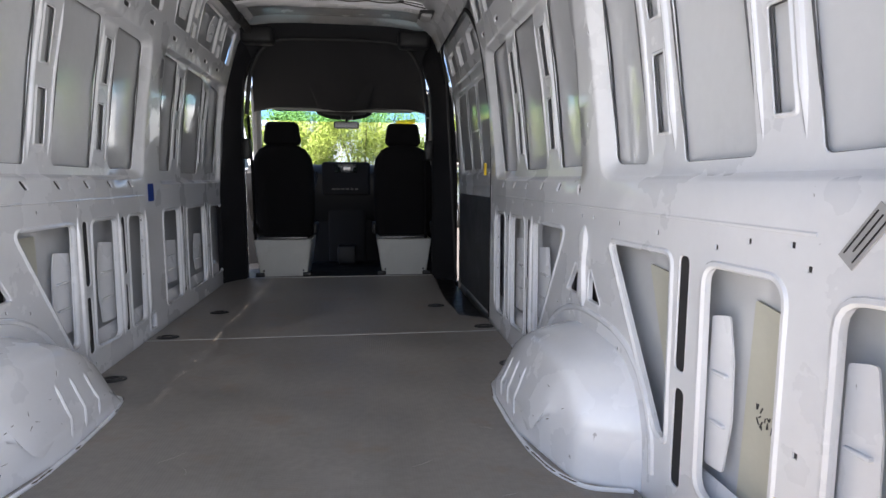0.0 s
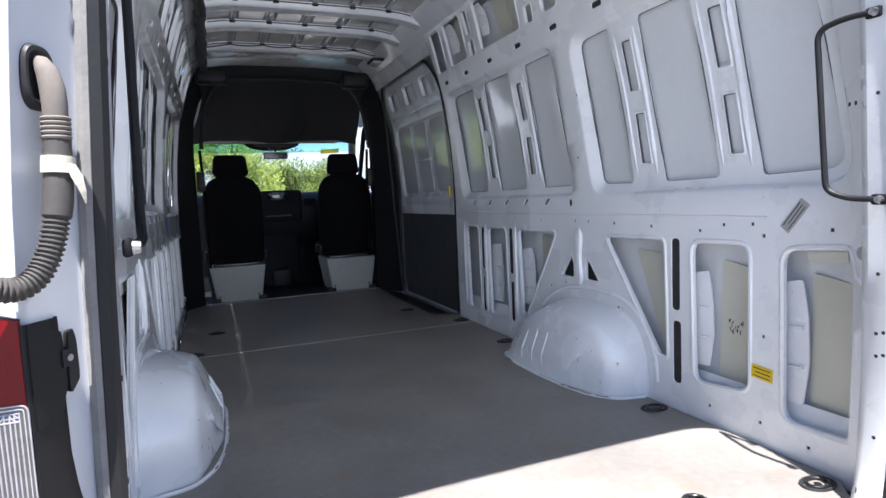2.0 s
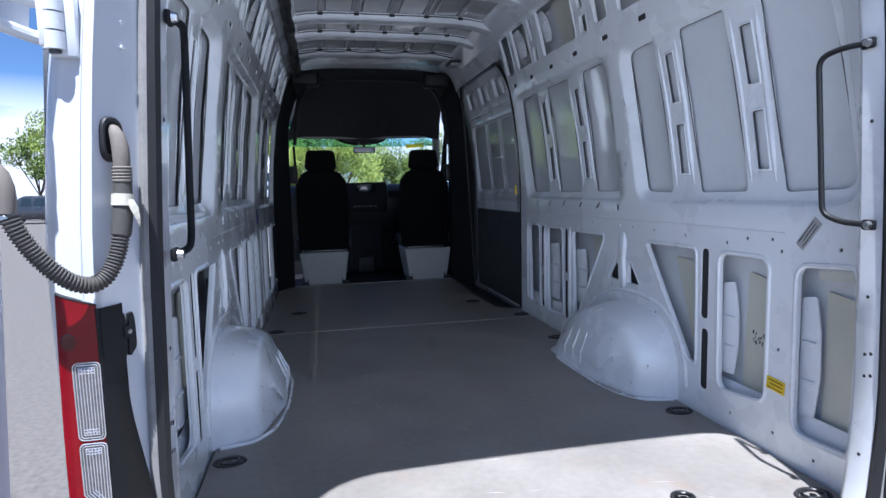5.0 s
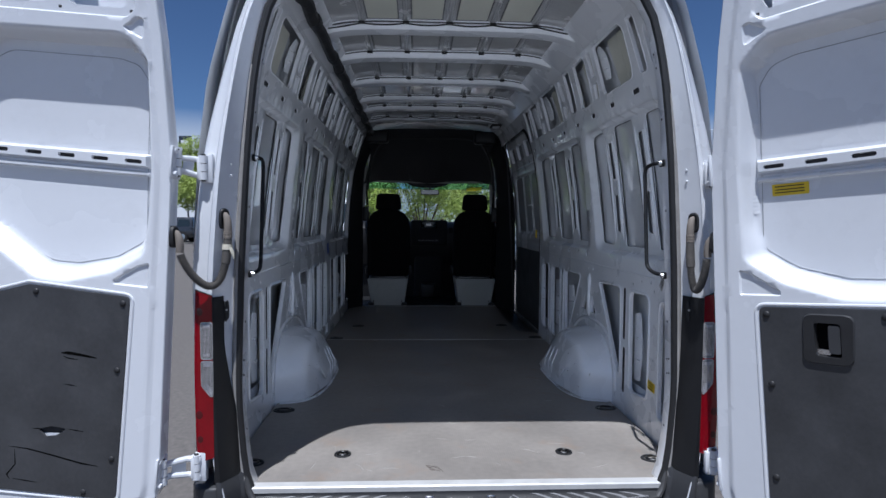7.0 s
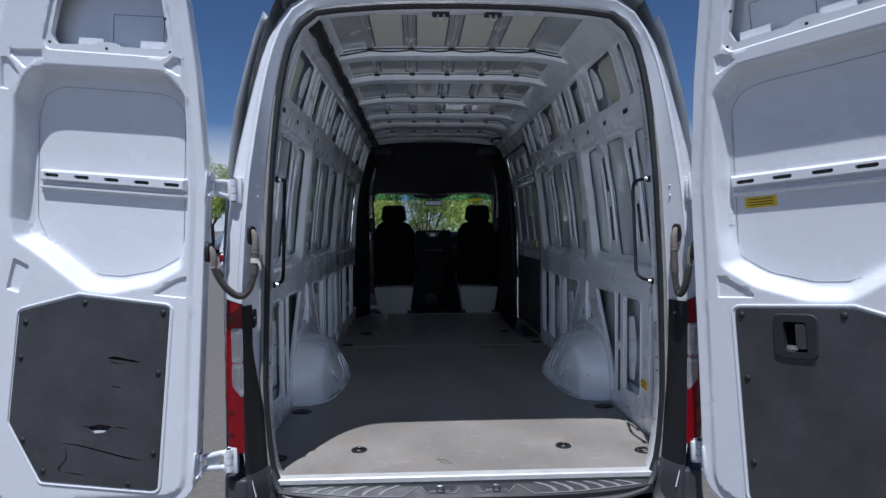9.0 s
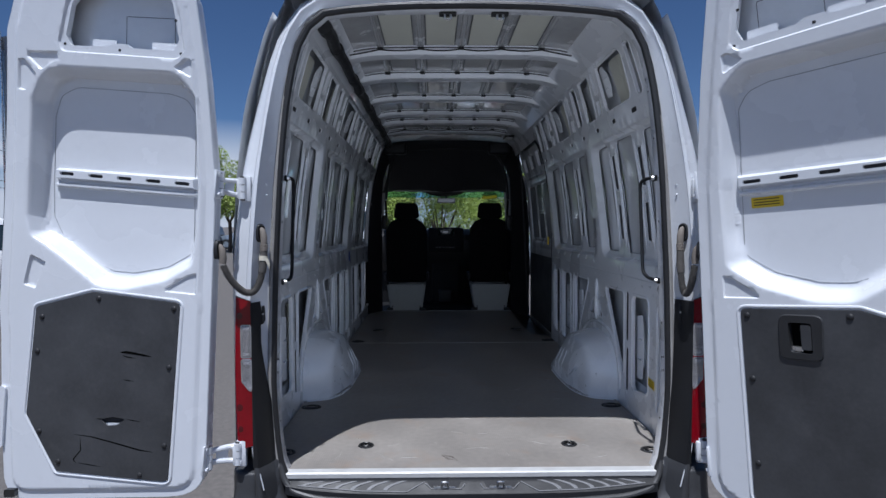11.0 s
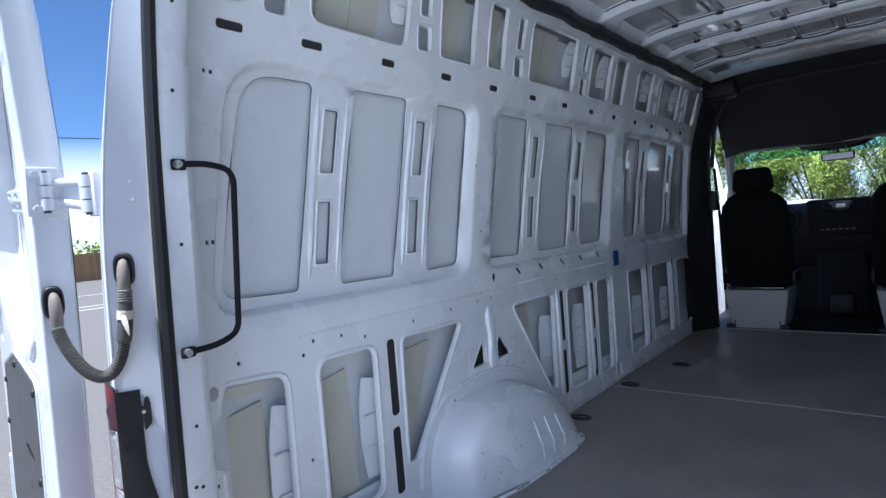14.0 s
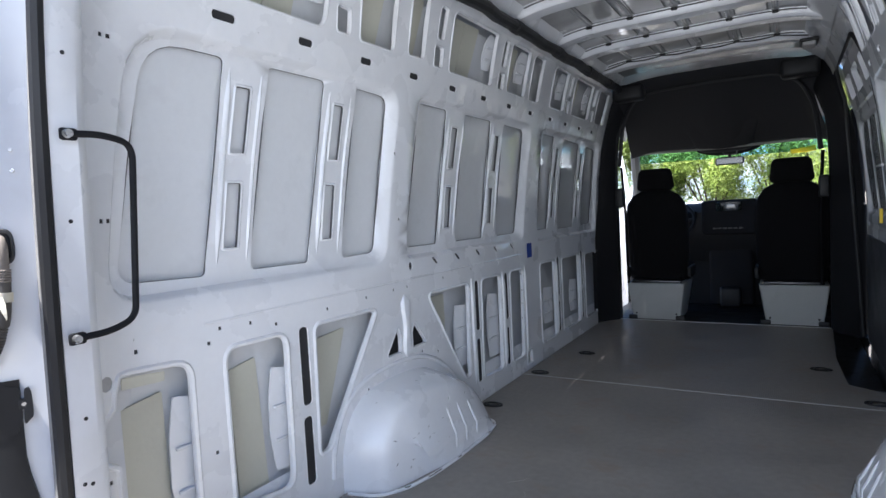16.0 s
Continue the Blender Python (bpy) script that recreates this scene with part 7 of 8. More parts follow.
def label_on_wall(name, side, y, z, w, h, turn, material, lab, bars=3):
    st = tagged(new(name), lab, "sticker")
    m = Matrix.Translation((side * (half_width(z) - (0.0065 if not bars else 0.0025)), y, z)) @ Matrix.Rotation(radians(turn), 4, "X")
    st.matrix_world = m
    bm = bmesh.new()
    box(bm, (-0.001, -w / 2, -h / 2), (0.001, w / 2, h / 2), 0.0005, 1)
    part("film", bm, material, st)
    for k in range(bars):
        bm = bmesh.new()
        zz = h * (0.30 - 0.6 * k / max(1, bars - 1))
        box(bm, (-side * 0.0022 - 0.0006, -w * 0.40, zz - h * 0.028), (-side * 0.0022 + 0.0006, w * (0.40 - 0.12 * (k % 2)), zz + h * 0.028))
        part("text_bar", bm, INK, st)
    return st


label_on_wall("warning_sticker", 1, 0.412, 0.232, 0.075, 0.042, 4, YELLOW, "yellow notice sticker with dark lines on the wall")
label_on_wall("grey_label", 1, 0.308, 0.728, 0.105, 0.034, -52, GREYTAG, "silver grey label with dark lines stuck at a slant")
label_on_wall("blue_sticker", -1, 2.745, 0.735, 0.075, 0.09, 0, BLUE, "small blue square sticker on the wall", 0)


# ---- outside of the van ----
def van_x(z):
    return float(np.interp(z, [-0.45, 0.0, 0.6, 0.9, 1.3, 1.6, 1.85, 1.99], [0.985, 1.0, 1.0, 0.995, 0.965, 0.93, 0.86, 0.79]))


shell = thing("van_body", "white high-roof cargo van body with rear doors open", "van", at=(0, 3, -0.6))
o = Vector((0, 3, -0.6))
zs = [-0.45 + 2.44 * k / 22 for k in range(23)]
for s in (-1, 1):
    bm = bmesh.new()
    loft(bm, [[Vector((s * (van_x(z) - (0.06 if y < 0.1 else 0)), y, z)) - o for z in zs] for y in (0.06, 0.30, 1.5, 2.8, 4.0, 4.50)], closed=False)
    bmesh.ops.recalc_face_normals(bm, faces=bm.faces[:])
    part("side_panel", bm, PAINT, shell)
    bm = bmesh.new()
    loft(bm, [[Vector((s * (van_x(z) - 0.01), y, z)) - o for z in (1.62, 1.75, 1.87, 1.99)] for y in (4.5, 5.0, 5.45)], closed=False)
    bmesh.ops.recalc_face_normals(bm, faces=bm.faces[:])
    part("cab_side", bm, PAINT, shell)
    bm = bmesh.new()
    loft(bm, [[Vector((s * (van_x(z) - 0.008), y, z)) - o for z in (-0.45, -0.2, 0.1, 0.5, 0.88)] for y in (5.80, 6.3, 6.9)], closed=False)
    bmesh.ops.recalc_face_normals(bm, faces=bm.faces[:])
    part("front_wing", bm, PAINT, shell)
bm = bmesh.new()
loft(bm, [[Vector((van_x(1.99) * u, y, zt - 0.10 * abs(u) ** 3)) - o for u in [-1 + k / 10 for k in range(21)]] for y, zt in ((-0.04, 2.06), (0.2, 2.09), (2.0, 2.10), (4.4, 2.10), (5.0, 2.03), (5.35, 1.86), (5.55, 1.70))], closed=False)
bmesh.ops.recalc_face_normals(bm, faces=bm.faces[:])
part("roof_panel", bm, PAINT, shell)
bm = bmesh.new()
loft(bm, [[Vector((0.97 * u * w, y, zt - 0.06 * abs(u) ** 3)) - o for u in [-1 + k / 8 for k in range(17)]] for y, zt, w in ((6.02, 0.93, 1.0), (6.35, 0.86, 0.99), (6.75, 0.70, 0.97), (6.95, 0.45, 0.95), (7.0, 0.0, 0.95), (6.95, -0.45, 0.93))], closed=False)
bmesh.ops.recalc_face_normals(bm, faces=bm.faces[:])
part("bonnet", bm, PAINT, shell)
bm = bmesh.new()
box(bm, (-0.9 - o.x, -0.02 - o.y, -0.40 - o.z), (0.9, 6.8 - o.y, -0.25 - o.z))
part("underbody", bm, PLASTIC, shell)
for s in (-1, 1):
    for y in (1.37, 5.95):
        bm = bmesh.new()
        c = Vector((s * 0.90, y, GROUND + 0.35)) - o
        cyl(bm, c - Vector((0.11, 0, 0)), c + Vector((0.11, 0, 0)), 0.35, n=32)
        tyre = part("wheel", bm, TYRE, shell)
        bm = bmesh.new()
        cyl(bm, c + Vector((s * 0.10, 0, 0)), c + Vector((s * 0.118, 0, 0)), 0.21, n=24)
        part("rim", bm, STEEL, tyre)
# front side doors: lower skins, glass and open driver's door
bm = bmesh.new()
box(bm, (0.93 - o.x, 4.52 - o.y, -0.35 - o.z), (0.985, 5.80 - o.y, 0.90 - o.z), 0.02)
cd = part("cab_door", bm, PLASTIC, shell, "closed cab door")
bm = bmesh.new()
box(bm, (0.955, 4.60 - o.y, 0.90 - o.z), (0.960, 5.72 - o.y, 1.60 - o.z))
gl = part("door_glass", bm, GLASS, cd)
gl.visible_shadow = False
bm = bmesh.new()
sweep(bm, [Vector(p) - o for p in bend([(0.95, 4.58, 0.90), (0.93, 4.60, 1.58), (0.93, 5.28, 1.60), (0.955, 5.80, 0.92)], 0.08)], 0.028, 8)
part("window_frame", bm, DARKTRIM, cd)
bm = bmesh.new()
m = Matrix.Translation(Vector((-0.96, 5.80, 0)) - o) @ Matrix.Rotation(radians(112), 4, "Z")
box(bm, (0.0, -0.03, -0.35), (1.22, 0.03, 0.92), 0.02, 2, m)
od = part("open_cab_door", bm, PAINT, shell, "open white driver's door")
bm = bmesh.new()
sweep(bm, [m @ Vector(p) for p in bend([(1.2, 0, 0.90), (1.18, 0.03, 1.58), (0.55, 0.03, 1.60), (0.02, 0, 0.92)], 0.08)], 0.026, 8)
part("window_frame", bm, PAINT, od)
# outside mirror of the cab
bm = bmesh.new()
box(bm, (1.04, 5.45 - o.y, 0.98 - o.z), (1.20, 5.55 - o.y, 1.30 - o.z), 0.03, 3)
box(bm, (0.97, 5.50 - o.y, 1.02 - o.z), (1.06, 5.54 - o.y, 1.08 - o.z), 0.01)
part("wing_mirror", bm, PLASTIC, shell, "black wing mirror")

# ---- ground and surroundings ----
ground = tagged(new("ground"), "sunlit grey asphalt car park and street", "ground", kind="structure")
bm = bmesh.new()
xs = [-600, -120, -60, -30, -15, 0, 9.6, 30, 60, 120, 600]
rows = [[bm.verts.new((x, y, GROUND)) for x in xs] for y in xs]
for a, b in zip(rows, rows[1:]):
    for i in range(len(xs) - 1):
        bm.faces.new((a[i], a[i + 1], b[i + 1], b[i]))
part("asphalt", bm, ASPHALT, ground, smooth=0)
pavement = tagged(new("pavement"), "pale concrete pavement with a raised kerb", "pavement", kind="structure")
bm = bmesh.new()
box(bm, (9.7, -30, GROUND), (20.4, 40, GROUND + 0.13), 0.02)
part("slab", bm, CONCRETE, pavement)
bm = bmesh.new()
box(bm, (9.52, -30, GROUND), (9.70, 40, GROUND + 0.14), 0.02)
part("kerb", bm, CONCRETE, pavement)
lines = tagged(new("road_marking"), "faded white painted road lines", "road marking", kind="structure")
for x, y0, y1 in ((-19.4, -30, 40), (-20.6, -30, 40), (-26.5, -30, 40)):
    bm = bmesh.new()
    box(bm, (x - 0.07, y0, GROUND), (x + 0.07, y1, GROUND + 0.004))
    part("line", bm, LINE, lines)
grass_bm = bmesh.new()
rg = random.Random(9)
for _ in range(5200):
    x, y = -9.4 + rg.uniform(-0.95, 0.95), rg.uniform(6.6, 11.3)
    h, w, a = rg.uniform(0.05, 0.14), 0.02, rg.uniform(0, 6.28)
    dx, dy = math.cos(a) * w, math.sin(a) * w
    z = GROUND + 0.10
    grass_bm.faces.new([grass_bm.verts.new(p) for p in ((x - dx, y - dy, z), (x + dx, y + dy, z), (x + dy * 2, y + dx * 2, z + h))])
tagged(link_mesh("grass", grass_bm, LEAF2, None, 0), "short green grass on a kerbed island", "grass", kind="stuff")
island = tagged(new("kerb_island"), "kerbed grass island beside the car park", "kerb", kind="structure")
bm = bmesh.new()
box(bm, (-10.5, 6.4, GROUND), (-8.3, 11.5, GROUND + 0.11), 0.03)
part("kerb", bm, CONCRETE, island)


def leaf_cloud(bm, rnd, centre, radii, count, size):
    """Many small leaf blades in an uneven clump."""
    for _ in range(count):
        while True:
            p = Vector((rnd.uniform(-1, 1), rnd.uniform(-1, 1), rnd.uniform(-1, 1)))
            if 0.25 < p.length < 1:
                break
        q = centre + Vector((p.x * radii[0], p.y * radii[1], p.z * radii[2]))
        u = Vector((rnd.gauss(0, 1), rnd.gauss(0, 1), rnd.gauss(0, 1))).normalized()
        v = u.orthogonal().normalized()
        s = size * rnd.uniform(0.6, 1.4)
        bm.faces.new([bm.verts.new(q - u * s), bm.verts.new(q + v * s * 0.45), bm.verts.new(q + u * s), bm.verts.new(q - v * s * 0.45)])


def tree(x, y, h, spread, leaf, seed, label, leaves=2600, size=0.10):
    rnd = random.Random(seed)
    t = thing("tree", label, "tree", "trees", at=(x, y, GROUND))
    bm = bmesh.new()
    fork = h * 0.32
    sweep(bm, [Vector((0, 0, 0)), Vector((0.04, 0.02, fork * 0.5)), Vector((0, 0.05, fork))], 0.09 * h / 5, 8)
    tips = []
    for k in range(9):
        a = k * 2.4 + rnd.uniform(-0.3, 0.3)
        r = spread * rnd.uniform(0.35, 0.85)
        z = h * rnd.uniform(0.5, 0.92)
        tip = Vector((math.cos(a) * r, math.sin(a) * r, z))
        sweep(bm, bezier((0, 0, fork * 0.85), (tip.x * 0.2, tip.y * 0.2, fork + 0.3), (tip.x * 0.7, tip.y * 0.7, z * 0.85), tip, 6), 0.03 * h / 5, 6)
        tips.append(tip)
    part("trunk", bm, BARK, t)
    bm = bmesh.new()
    per = leaves // (len(tips) * 3)
    for tip in tips:
        for _ in range(3):
            c = tip + Vector((rnd.gauss(0, spread * 0.2), rnd.gauss(0, spread * 0.2), rnd.gauss(0, h * 0.06)))
            leaf_cloud(bm, rnd, c, (spread * 0.34, spread * 0.34, h * 0.13), per, size)
    part("crown", bm, leaf, t, smooth=0)
    return t


rt = random.Random(21)
for k in (1, 2, 3, 4, 5, 6, 9, 10):
    tree(-16 + k * 3.3 + rt.uniform(-0.6, 0.6), 33 + rt.uniform(-2, 3), rt.uniform(5.4, 6.9), rt.uniform(2.0, 2.6), LEAF2 if k % 3 else LEAF, 30 + k, "leafy green roadside tree in bright sun", 21000, 0.064)
tree(-19.0, 43, 6.0, 2.1, LEAF, 61, "round green tree beside parked cars", 6000, 0.09)
tree(15.6, 5.3, 7.4, 2.5, PLUM, 62, "dark plum-leaved ornamental tree", 22000, 0.075)
tree(16.2, 1.2, 6.6, 2.4, PLUM, 63, "dark plum-leaved ornamental tree", 8500, 0.075)
rh = random.Random(5)


def hedge(name, pts, w, h, leaf, label, seed, density=900, size=0.06):
    rnd = random.Random(seed)
    hd = thing(name, label, "hedge", at=(pts[0][0], pts[0][1], GROUND))
    bm = bmesh.new()
    for (x0, y0), (x1, y1) in zip(pts, pts[1:]):
        n = max(2, int(math.dist((x0, y0), (x1, y1)) / (w * 0.8)))
        for k in range(n):
            u = (k + rnd.random() * 0.6) / n
            c = Vector((x0 + (x1 - x0) * u - pts[0][0], y0 + (y1 - y0) * u - pts[0][1], h * rnd.uniform(0.42, 0.58)))
            leaf_cloud(bm, rnd, c, (w * 0.7, w * 0.7, h * rnd.uniform(0.46, 0.60)), density, size)
    part("foliage", bm, leaf, hd, smooth=0)


hedge("hedge", [(19.4, -2), (19.4, 24)], 1.0, 1.35, LEAF2, "clipped bright green hedge beside the building", 71, 620, 0.07)
hedge("far_shrubs", [(-44, -12), (-44, 9)], 2.8, 5.4, LEAF2, "tall green shrubs growing over the wooden fence", 72, 1100, 0.17)
hedge("far_shrubs", [(-44, 9), (-44, 22), (-43, 44)], 2.6, 2.9, LEAF2, "low green shrubs behind the wooden fence", 75, 700, 0.16)
hedge("verge_shrub", [(-8.9, 7.5), (-8.5, 7.6)], 0.5, 0.62, LEAF, "small round shrub on the verge", 76, 900, 0.05)
hedge("roadside_shrubs", [(-12.0, 40), (4.0, 40)], 2.2, 4.4, LEAF, "dense green roadside shrubs behind the trees", 77, 2200, 0.07)
hedge("bank_shrubs", [(-30, 26), (-36, 44)], 2.4, 2.6, LEAF, "green shrubs on a far bank", 73, 600, 0.16)

fence = thing("fence", "tan wooden board fence across the street", "fence", at=(-41, 0, GROUND))
bm = bmesh.new()
box(bm, (-0.02, -0.07, 0.02), (0.0, 0.07, 1.82), 0.004, 1)
first = part("board", bm, WOOD, fence)
for k in range(1, 300):
    b = new("board", first.data)
    b.parent = fence
    b.location = (0, -14 + k * 0.15, rh.uniform(-0.02, 0.02))
first.location = (0, -14, 0)
for z in (0.4, 1.4):
    bm = bmesh.new()
    box(bm, (-0.10, -14, z - 0.05), (-0.02, 31, z + 0.05), 0.005, 1)
    part("rail", bm, WOOD, fence)


def car(name, at, turn, paint, label, kind="suv"):
    """A parked car: lofted body, glazed cabin, four wheels."""
    c = thing(name, label, "car", "parked cars", at=(at[0], at[1], GROUND))
    c.rotation_euler = (0, 0, radians(turn))
    bed = kind == "pickup"
    L, H = (6.4, 1.95) if bed else (5.3, 2.36) if kind == "van" else (4.7, 1.86) if kind == "tall" else (4.6, 1.68)
    bm = bmesh.new()
    loops = []
    for u, top, w, low in ((-0.5, 0.72, 0.80, 0.42), (-0.485, 0.92, 0.88, 0.34), (-0.40, 1.04 if not bed else 1.08, 0.93, 0.30), (-0.15, 1.05 if not bed else 1.08, 0.95, 0.28), (0.20, 1.04, 0.95, 0.28), (0.34, 0.98, 0.94, 0.28), (0.45, 0.88, 0.90, 0.32), (0.495, 0.68, 0.82, 0.40)):
        y = u * L
        loops.append([Vector(p) for p in ((-w * 0.9, y, low), (-w, y, low + 0.2), (-w, y, top - 0.16), (-w * 0.93, y, top), (w * 0.93, y, top), (w, y, top - 0.16), (w, y, low + 0.2), (w * 0.9, y, low))])
    loft(bm, loops, cap=True)
    bmesh.ops.recalc_face_normals(bm, faces=bm.faces[:])
    part("body", bm, paint, c, smooth=50)
    bm = bmesh.new()
    y0, y1 = (-0.12, 0.24) if bed else (-0.46, 0.20)
    secs = ((0.98, y0 * L, y1 * L + 0.25, 0.90), (H - 0.10, (y0 + 0.03) * L, (y1 - 0.08) * L, 0.74), (H, (y0 + 0.06) * L, (y1 - 0.13) * L, 0.66))
    loft(bm, [[Vector(p) for p in ((-w, a, z), (w, a, z), (w, b, z), (-w, b, z))] for z, a, b, w in secs], cap=True)
    bmesh.ops.recalc_face_normals(bm, faces=bm.faces[:])
    part("cabin", bm, paint, c)
    for s in (-1, 1):
        n = 2 if bed else 3
        for k in range(n):
            bm = bmesh.new()
            a = y0 * L + 0.18 + k * (y1 - y0) * L * 0.92 / n
            b = a + (y1 - y0) * L * 0.84 / n
            loft(bm, [[Vector((s * (w + 0.012), q, z)) for q in (a + f, b - (f if k < n - 1 else f + 0.25))] for z, w, f in ((1.06, 0.872, 0.0), (H - 0.16, 0.765, 0.08))], closed=False)
            bmesh.ops.recalc_face_normals(bm, faces=bm.faces[:])
            part("side_window", bm, DARKGLASS, c, "dark side window")
        for y in (-0.31, 0.31):
            bm = bmesh.new()
            cc = Vector((s * 0.86, y * L, 0.36))
            cyl(bm, cc - Vector((0.12, 0, 0)), cc + Vector((0.12, 0, 0)), 0.36, n=24)
            w_ = part("wheel", bm, TYRE, c, "black tyre")
            bm = bmesh.new()
            cyl(bm, cc + Vector((s * 0.10, 0, 0)), cc + Vector((s * 0.13, 0, 0)), 0.23, 0.20, 18)
            part("rim", bm, CARSILVER if not bed else TYRE, w_)
        bm = bmesh.new()
        box(bm, (s * 0.72 - 0.12, 0.47 * L, 0.66), (s * 0.72 + 0.12, 0.492 * L, 0.80), 0.02)
        part("headlight", bm, CLEAR, c, "clear headlight")
        bm = bmesh.new()
        box(bm, (s * 0.80 - 0.08, -0.498 * L, 0.70), (s * 0.80 + 0.08, -0.48 * L, 0.90), 0.02)
        part("tail_lamp", bm, RED, c, "red tail lamp")
    for z0, z1, ya, yb, wa, wb in ((1.02, H - 0.12, y1 * L + 0.20, (y1 - 0.08) * L + 0.02, 0.80, 0.66), (1.06, H - 0.12, y0 * L - 0.01, (y0 + 0.03) * L - 0.02, 0.80, 0.66)):
        bm = bmesh.new()
        loft(bm, [[Vector((-w, y, z)), Vector((w, y, z))] for z, y, w in ((z0, ya + (0.02 if ya > 0 else -0.02), wa), (z1, yb + (0.02 if ya > 0 else -0.02), wb))], closed=False)
        part("windscreen", bm, DARKGLASS, c, "dark windscreen")
    return c


car("pickup_truck", (-14.9, 9.0), 98, CARWHITE, "white pickup truck parked on the verge", "pickup")
car("parked_car", (-11.9, 13.0), 93, CARWHITE, "white sport utility car parked beside the lot", "tall")
car("parked_car", (-17.2, 38.2), 90, CARDARK, "dark grey car parked in the far row")
car("parked_car", (-13.2, 39.0), 90, CARSILVER, "silver blue car parked in the far row")
car("parked_car", (-26.5, 55), 20, CARWHITE, "white car parked far across the lot")
car("parked_van", (-3.3, 20.5), 62, CARWHITE, "white panel van parked ahead across the lot", "van")
car("parked_car", (-5.6, 17.6), 8, CARWHITE, "white car parked ahead of the van", "tall")
car("parked_car", (-1.7, 18.2), 4, CARSILVER, "silver blue car parked ahead of the van", "tall")
car("parked_car", (1.1, 17.8), -4, CARWHITE, "white car parked ahead of the van", "tall")
car("parked_car", (3.9, 18.6), 2, CARSILVER, "silver blue car parked ahead of the van", "tall")
car("parked_car", (-21.5, 17.5), 70, CARRED, "red car parked across the street")


def flag(x, y, h, w, material, label):
    f = thing("banner_flag", label, "flag", "banner flags", at=(x, y, GROUND))
    bm = bmesh.new()
    cyl(bm, (0, 0, 0), (0, 0, h), 0.025, 0.015, 8)
    part("pole", bm, STEEL, f)
    bm = bmesh.new()
    loft(bm, [[Vector((w * u * (0.6 + 0.4 * math.sin(v * 2.6)), 0.05 * math.sin(u * 5 + v * 3), h * (0.3 + 0.68 * v))) for u in [k / 6 for k in range(7)]] for v in [k / 10 for k in range(11)]], closed=False)
    cl = part("cloth", bm, material, f)
    sol = cl.modifiers.new("thickness", "SOLIDIFY")
    sol.thickness = 0.004
    return f


flag(-8.9, 9.6, 5.6, 0.85, CARDARK, "dark feather banner flag on a pole")
flag(-15.0, 20.5, 4.2, 0.75, CARRED, "red feather banner flag on a pole")
feather = thing("banner_flag", "red and white feather banner flag on a curved black pole", "flag", "banner flags", at=(-8.34, 7.12, GROUND))
feather.rotation_euler = (0, 0, radians(44))


def feather_right(z):
    """The curved edge beside the pole, from its foot to the drooping tip."""
    return 0.40 if z < FT - 0.70 else 0.40 - 0.80 * (1 - math.sqrt(max(0.0, 1 - ((z - FT + 0.70) / 0.70) ** 2)))


FT = 4.43
for name, z0, z1, m_, lab in (("red_cloth", 0.98, 3.62, FLAGRED, "red banner cloth"), ("white_cloth", 3.62, FT, CARWHITE, "white banner top")):
    bm = bmesh.new()
    rows = [z0 + (z1 - z0) * k / 14 for k in range(15)]
    loft(bm, [[Vector((-0.40 + (feather_right(z) + 0.40) * u, 0.035 * math.sin(u * 5 + z * 2.2), z)) for u in [k / 8 for k in range(9)]] for z in rows], closed=False)
    bmesh.ops.solidify(bm, geom=bm.faces[:], thickness=0.004)
    part(name, bm, m_, feather, lab)
bm = bmesh.new()
sweep(bm, [Vector((feather_right(z) + 0.012, 0, z)) for z in [0.0, 0.8, 1.8, 2.8] + [3.4 + (FT - 3.4) * k / 16 for k in range(17)]], 0.018, 8)
part("pole", bm, SEAL, feather, "curved black pole")
for k in range(8):
    bm = bmesh.new()
    z = 3.34 - k * 0.27
    box(bm, (-0.06, -0.045, z - 0.09), (0.06 - 0.03 * (k % 3), -0.040, z + 0.09), 0.002, 1)
    part("letter_bar", bm, CARWHITE, feather, "white bar in place of lettering")
for dx, dz in ((0.0, 0.10), (-0.07, -0.03), (0.07, -0.03)):
    bm = bmesh.new()
    slab(bm, [(dx, dz - 0.09), (dx + 0.07, dz), (dx, dz + 0.09), (dx - 0.07, dz)], lambda a, b, d: Vector((a - 0.05, d, 3.84 + b)), -0.046, -0.041)
    part("emblem", bm, FLAGRED, feather, "red lozenge shape")
sign = thing("pole_sign", "tall dark roadside sign on a pole", "sign", at=(-21.2, 52, GROUND))
bm = bmesh.new()
cyl(bm, (0.25, 0, 0), (0, 0, 6.5), 0.08)
part("pole", bm, CARDARK, sign)
bm = bmesh.new()
box(bm, (-0.55, -0.1, 6.3), (0.55, 0.1, 9.1), 0.03)
part("board", bm, CARDARK, sign)
bm = bmesh.new()
box(bm, (-0.35, -0.13, 7.9), (0.35, -0.10, 8.7), 0.01)
part("emblem", bm, CARWHITE, sign, "pale emblem shape")
bm = bmesh.new()
box(bm, (-0.40, -0.13, 7.2), (0.40, -0.10, 7.5), 0.01)
part("text_bar", bm, CARWHITE, sign, "pale bar in place of lettering")
pole = thing("utility_pole", "wooden utility pole with crossarm and cables", "utility pole", at=(-36, 21, GROUND))
bm = bmesh.new()
cyl(bm, (0, 0, 0), (0.1, 0.2, 9.2), 0.16, 0.11)
part("mast", bm, BARK, pole)
bm = bmesh.new()
box(bm, (-0.06, -1.0, 8.6), (0.12, 1.2, 8.75), 0.01)
part("crossarm", bm, BARK, pole)
bm = bmesh.new()
cyl(bm, (0.3, 0.35, 7.4), (0.3, 0.35, 8.3), 0.25)
part("transformer", bm, CARSILVER, pole)
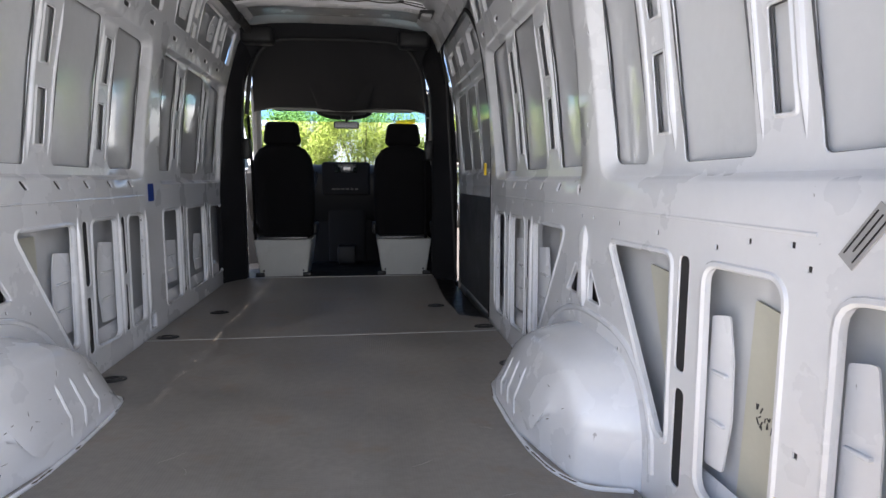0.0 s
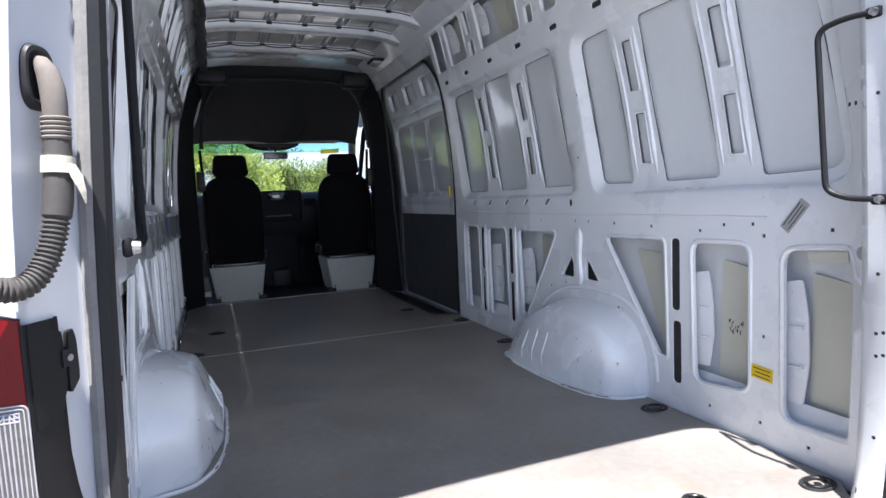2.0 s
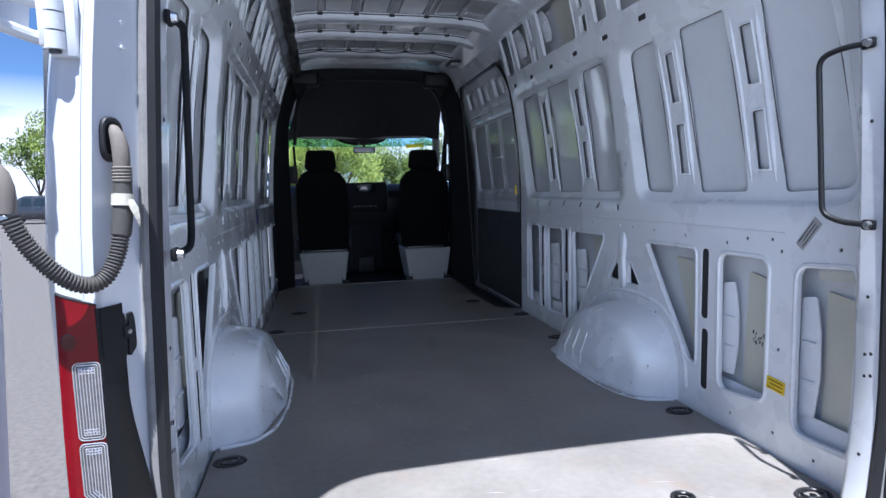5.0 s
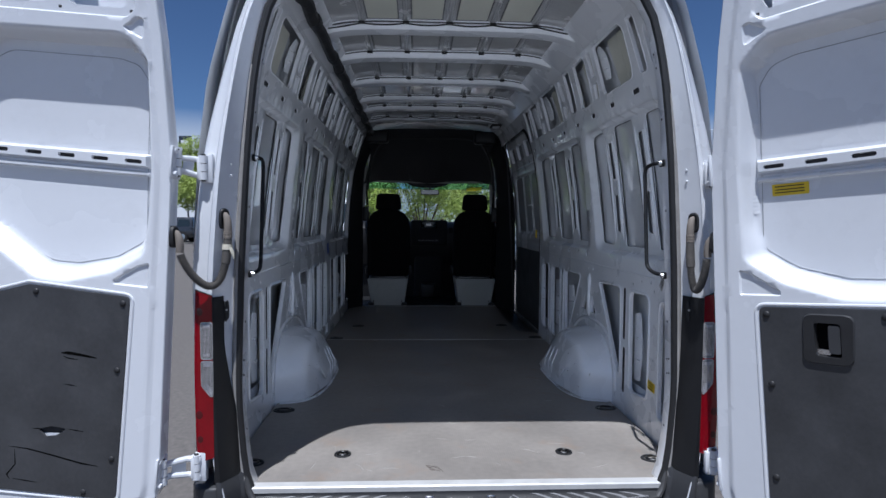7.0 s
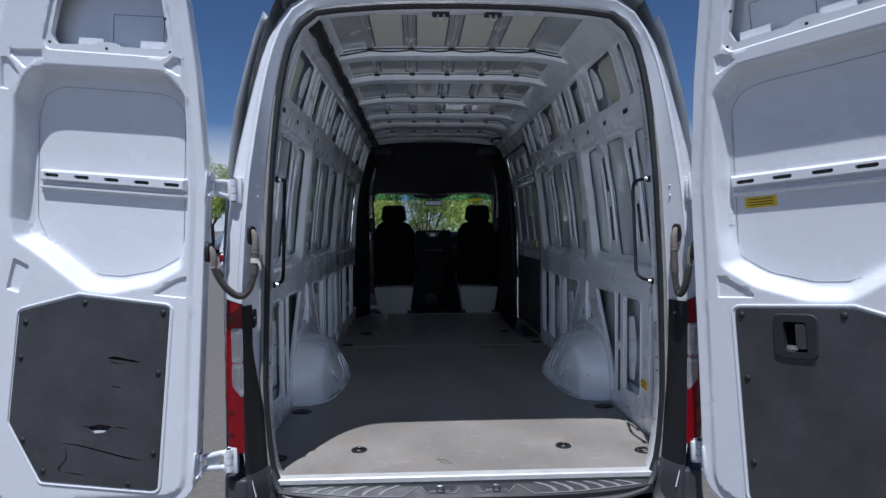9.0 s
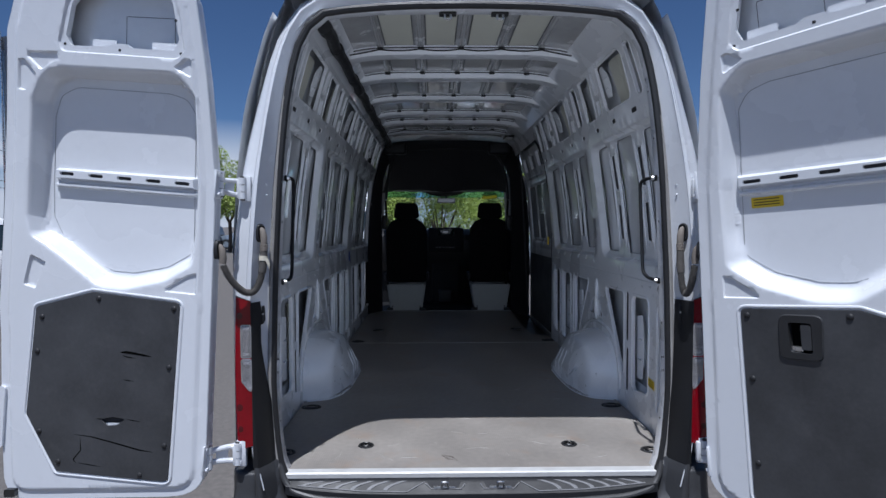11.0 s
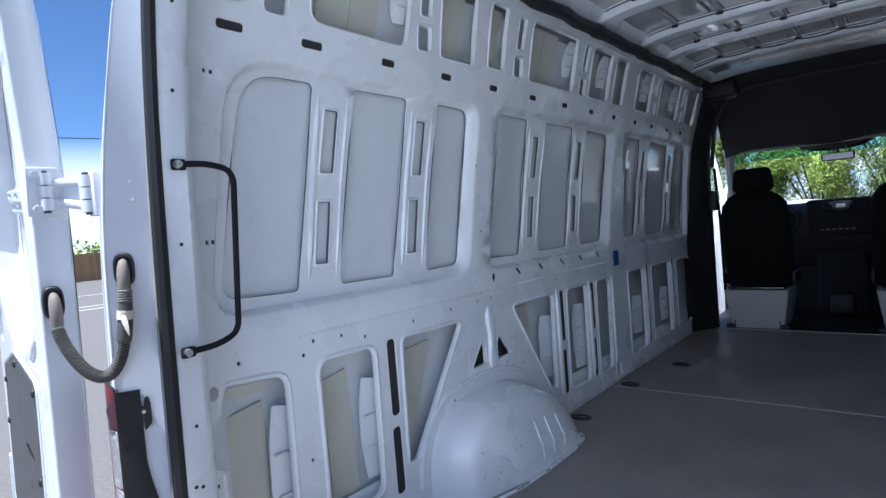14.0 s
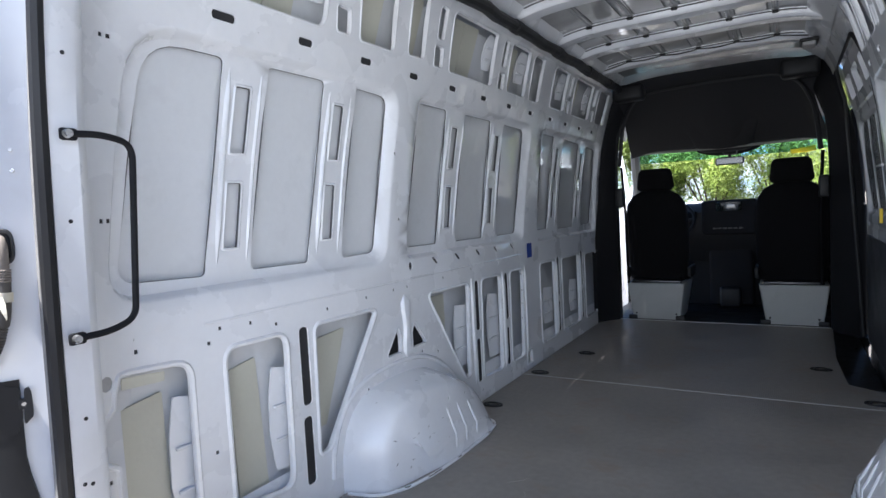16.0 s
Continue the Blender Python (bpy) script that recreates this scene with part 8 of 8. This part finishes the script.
for z in (6.2, 5.6, 8.7):
    bm = bmesh.new()
    sweep(bm, [Vector((0, -60 + 12 * k, z - 0.8 * math.sin(math.pi * ((k / 5) % 1)))) for k in range(16)], 0.025, 5)
    part("cable", bm, SEAL, pole)
board_sign = thing("board_sign", "white notice board in a grey metal frame", "sign", at=(-18.4, 14.1, GROUND))
board_sign.rotation_euler = (0, 0, radians(51))
bm = bmesh.new()
box(bm, (-0.1, -0.02, 0.9), (2.0, 0.02, 3.0), 0.004)
part("panel", bm, CARWHITE, board_sign)
bm = bmesh.new()
for a, b in (((-0.2, -0.05, 0.0), (-0.08, 0.05, 3.12)), ((1.98, -0.05, 0.0), (2.1, 0.05, 3.12)), ((-0.2, -0.05, 3.0), (2.1, 0.05, 3.12))):
    box(bm, a, b, 0.01)
part("frame", bm, GREYTAG, board_sign, "grey metal frame")
for z, w in ((2.3, 0.9), (2.1, 0.6)):
    bm = bmesh.new()
    box(bm, (0.5, -0.03, z - 0.05), (0.5 + w, -0.021, z + 0.05))
    part("text_bar", bm, BLUE, board_sign, "blue bar in place of lettering")
bollard = thing("bollard", "red painted steel bollard", "bollard", at=(-10.7, 7.6, GROUND))
bm = bmesh.new()
cyl(bm, (0, 0, 0), (0, 0, 1.05), 0.06, n=16)
part("post", bm, CARRED, bollard)
bm = bmesh.new()
box(bm, (-0.05, -0.08, 1.05), (0.05, 0.10, 1.35), 0.03)
part("head", bm, CARRED, bollard)

# ---- buildings ----
bld = thing("showroom", "low silver-clad showroom with wide windows", "building", at=(21, 6, GROUND))
bm = bmesh.new()
box(bm, (0.0, -22, 0), (14, 20, 4.9), 0.05)
part("wall", bm, CLAD, bld)
bm = bmesh.new()
box(bm, (-0.25, -22.3, 3.75), (0.3, 20.3, 5.15), 0.04)
part("fascia", bm, CLAD, bld, "silver blue fascia panels")
for k in range(14):
    y = -20 + k * 2.8
    bm = bmesh.new()
    box(bm, (-0.06, y, 0.5), (0.02, y + 2.5, 3.62), 0.01)
    wd = part("window", bm, SHOPGLASS, bld, "window with green reflections painted in")
    bm = bmesh.new()
    box(bm, (-0.10, y - 0.16, 0.3), (0.0, y - 0.02, 3.72), 0.01)
    part("mullion", bm, CARWHITE, wd)
    bm = bmesh.new()
    box(bm, (-0.262, y - 0.02, 3.78), (-0.245, y, 5.13))
    part("joint", bm, CARDARK, bld)
bld2 = thing("workshop", "beige workshop building with a pale blue roof edge", "building", at=(24, 46, GROUND))
bm = bmesh.new()
box(bm, (-6, -4, 0), (14, 10, 6.6), 0.05)
part("wall", bm, STUCCO, bld2)
bm = bmesh.new()
box(bm, (-6.3, -4.3, 6.0), (14.3, 10.3, 8.8), 0.05)
part("roof_edge", bm, CLAD, bld2)
for k in range(5):
    bm = bmesh.new()
    box(bm, (-5 + k * 3.6, -4.05, 0.8), (-2.6 + k * 3.6, -3.95, 3.4), 0.01)
    part("window", bm, DARKGLASS, bld2)
bld3 = thing("low_building", "long pale low building behind the trees", "building", at=(14, 60, GROUND))
bm = bmesh.new()
box(bm, (-16, 0, 0), (4, 8, 3.4), 0.05)
part("wall", bm, STUCCO, bld3)
bm = bmesh.new()
box(bm, (-16.2, -0.2, 3.0), (4.2, 8.2, 3.6), 0.05)
part("roof_edge", bm, CARWHITE, bld3)
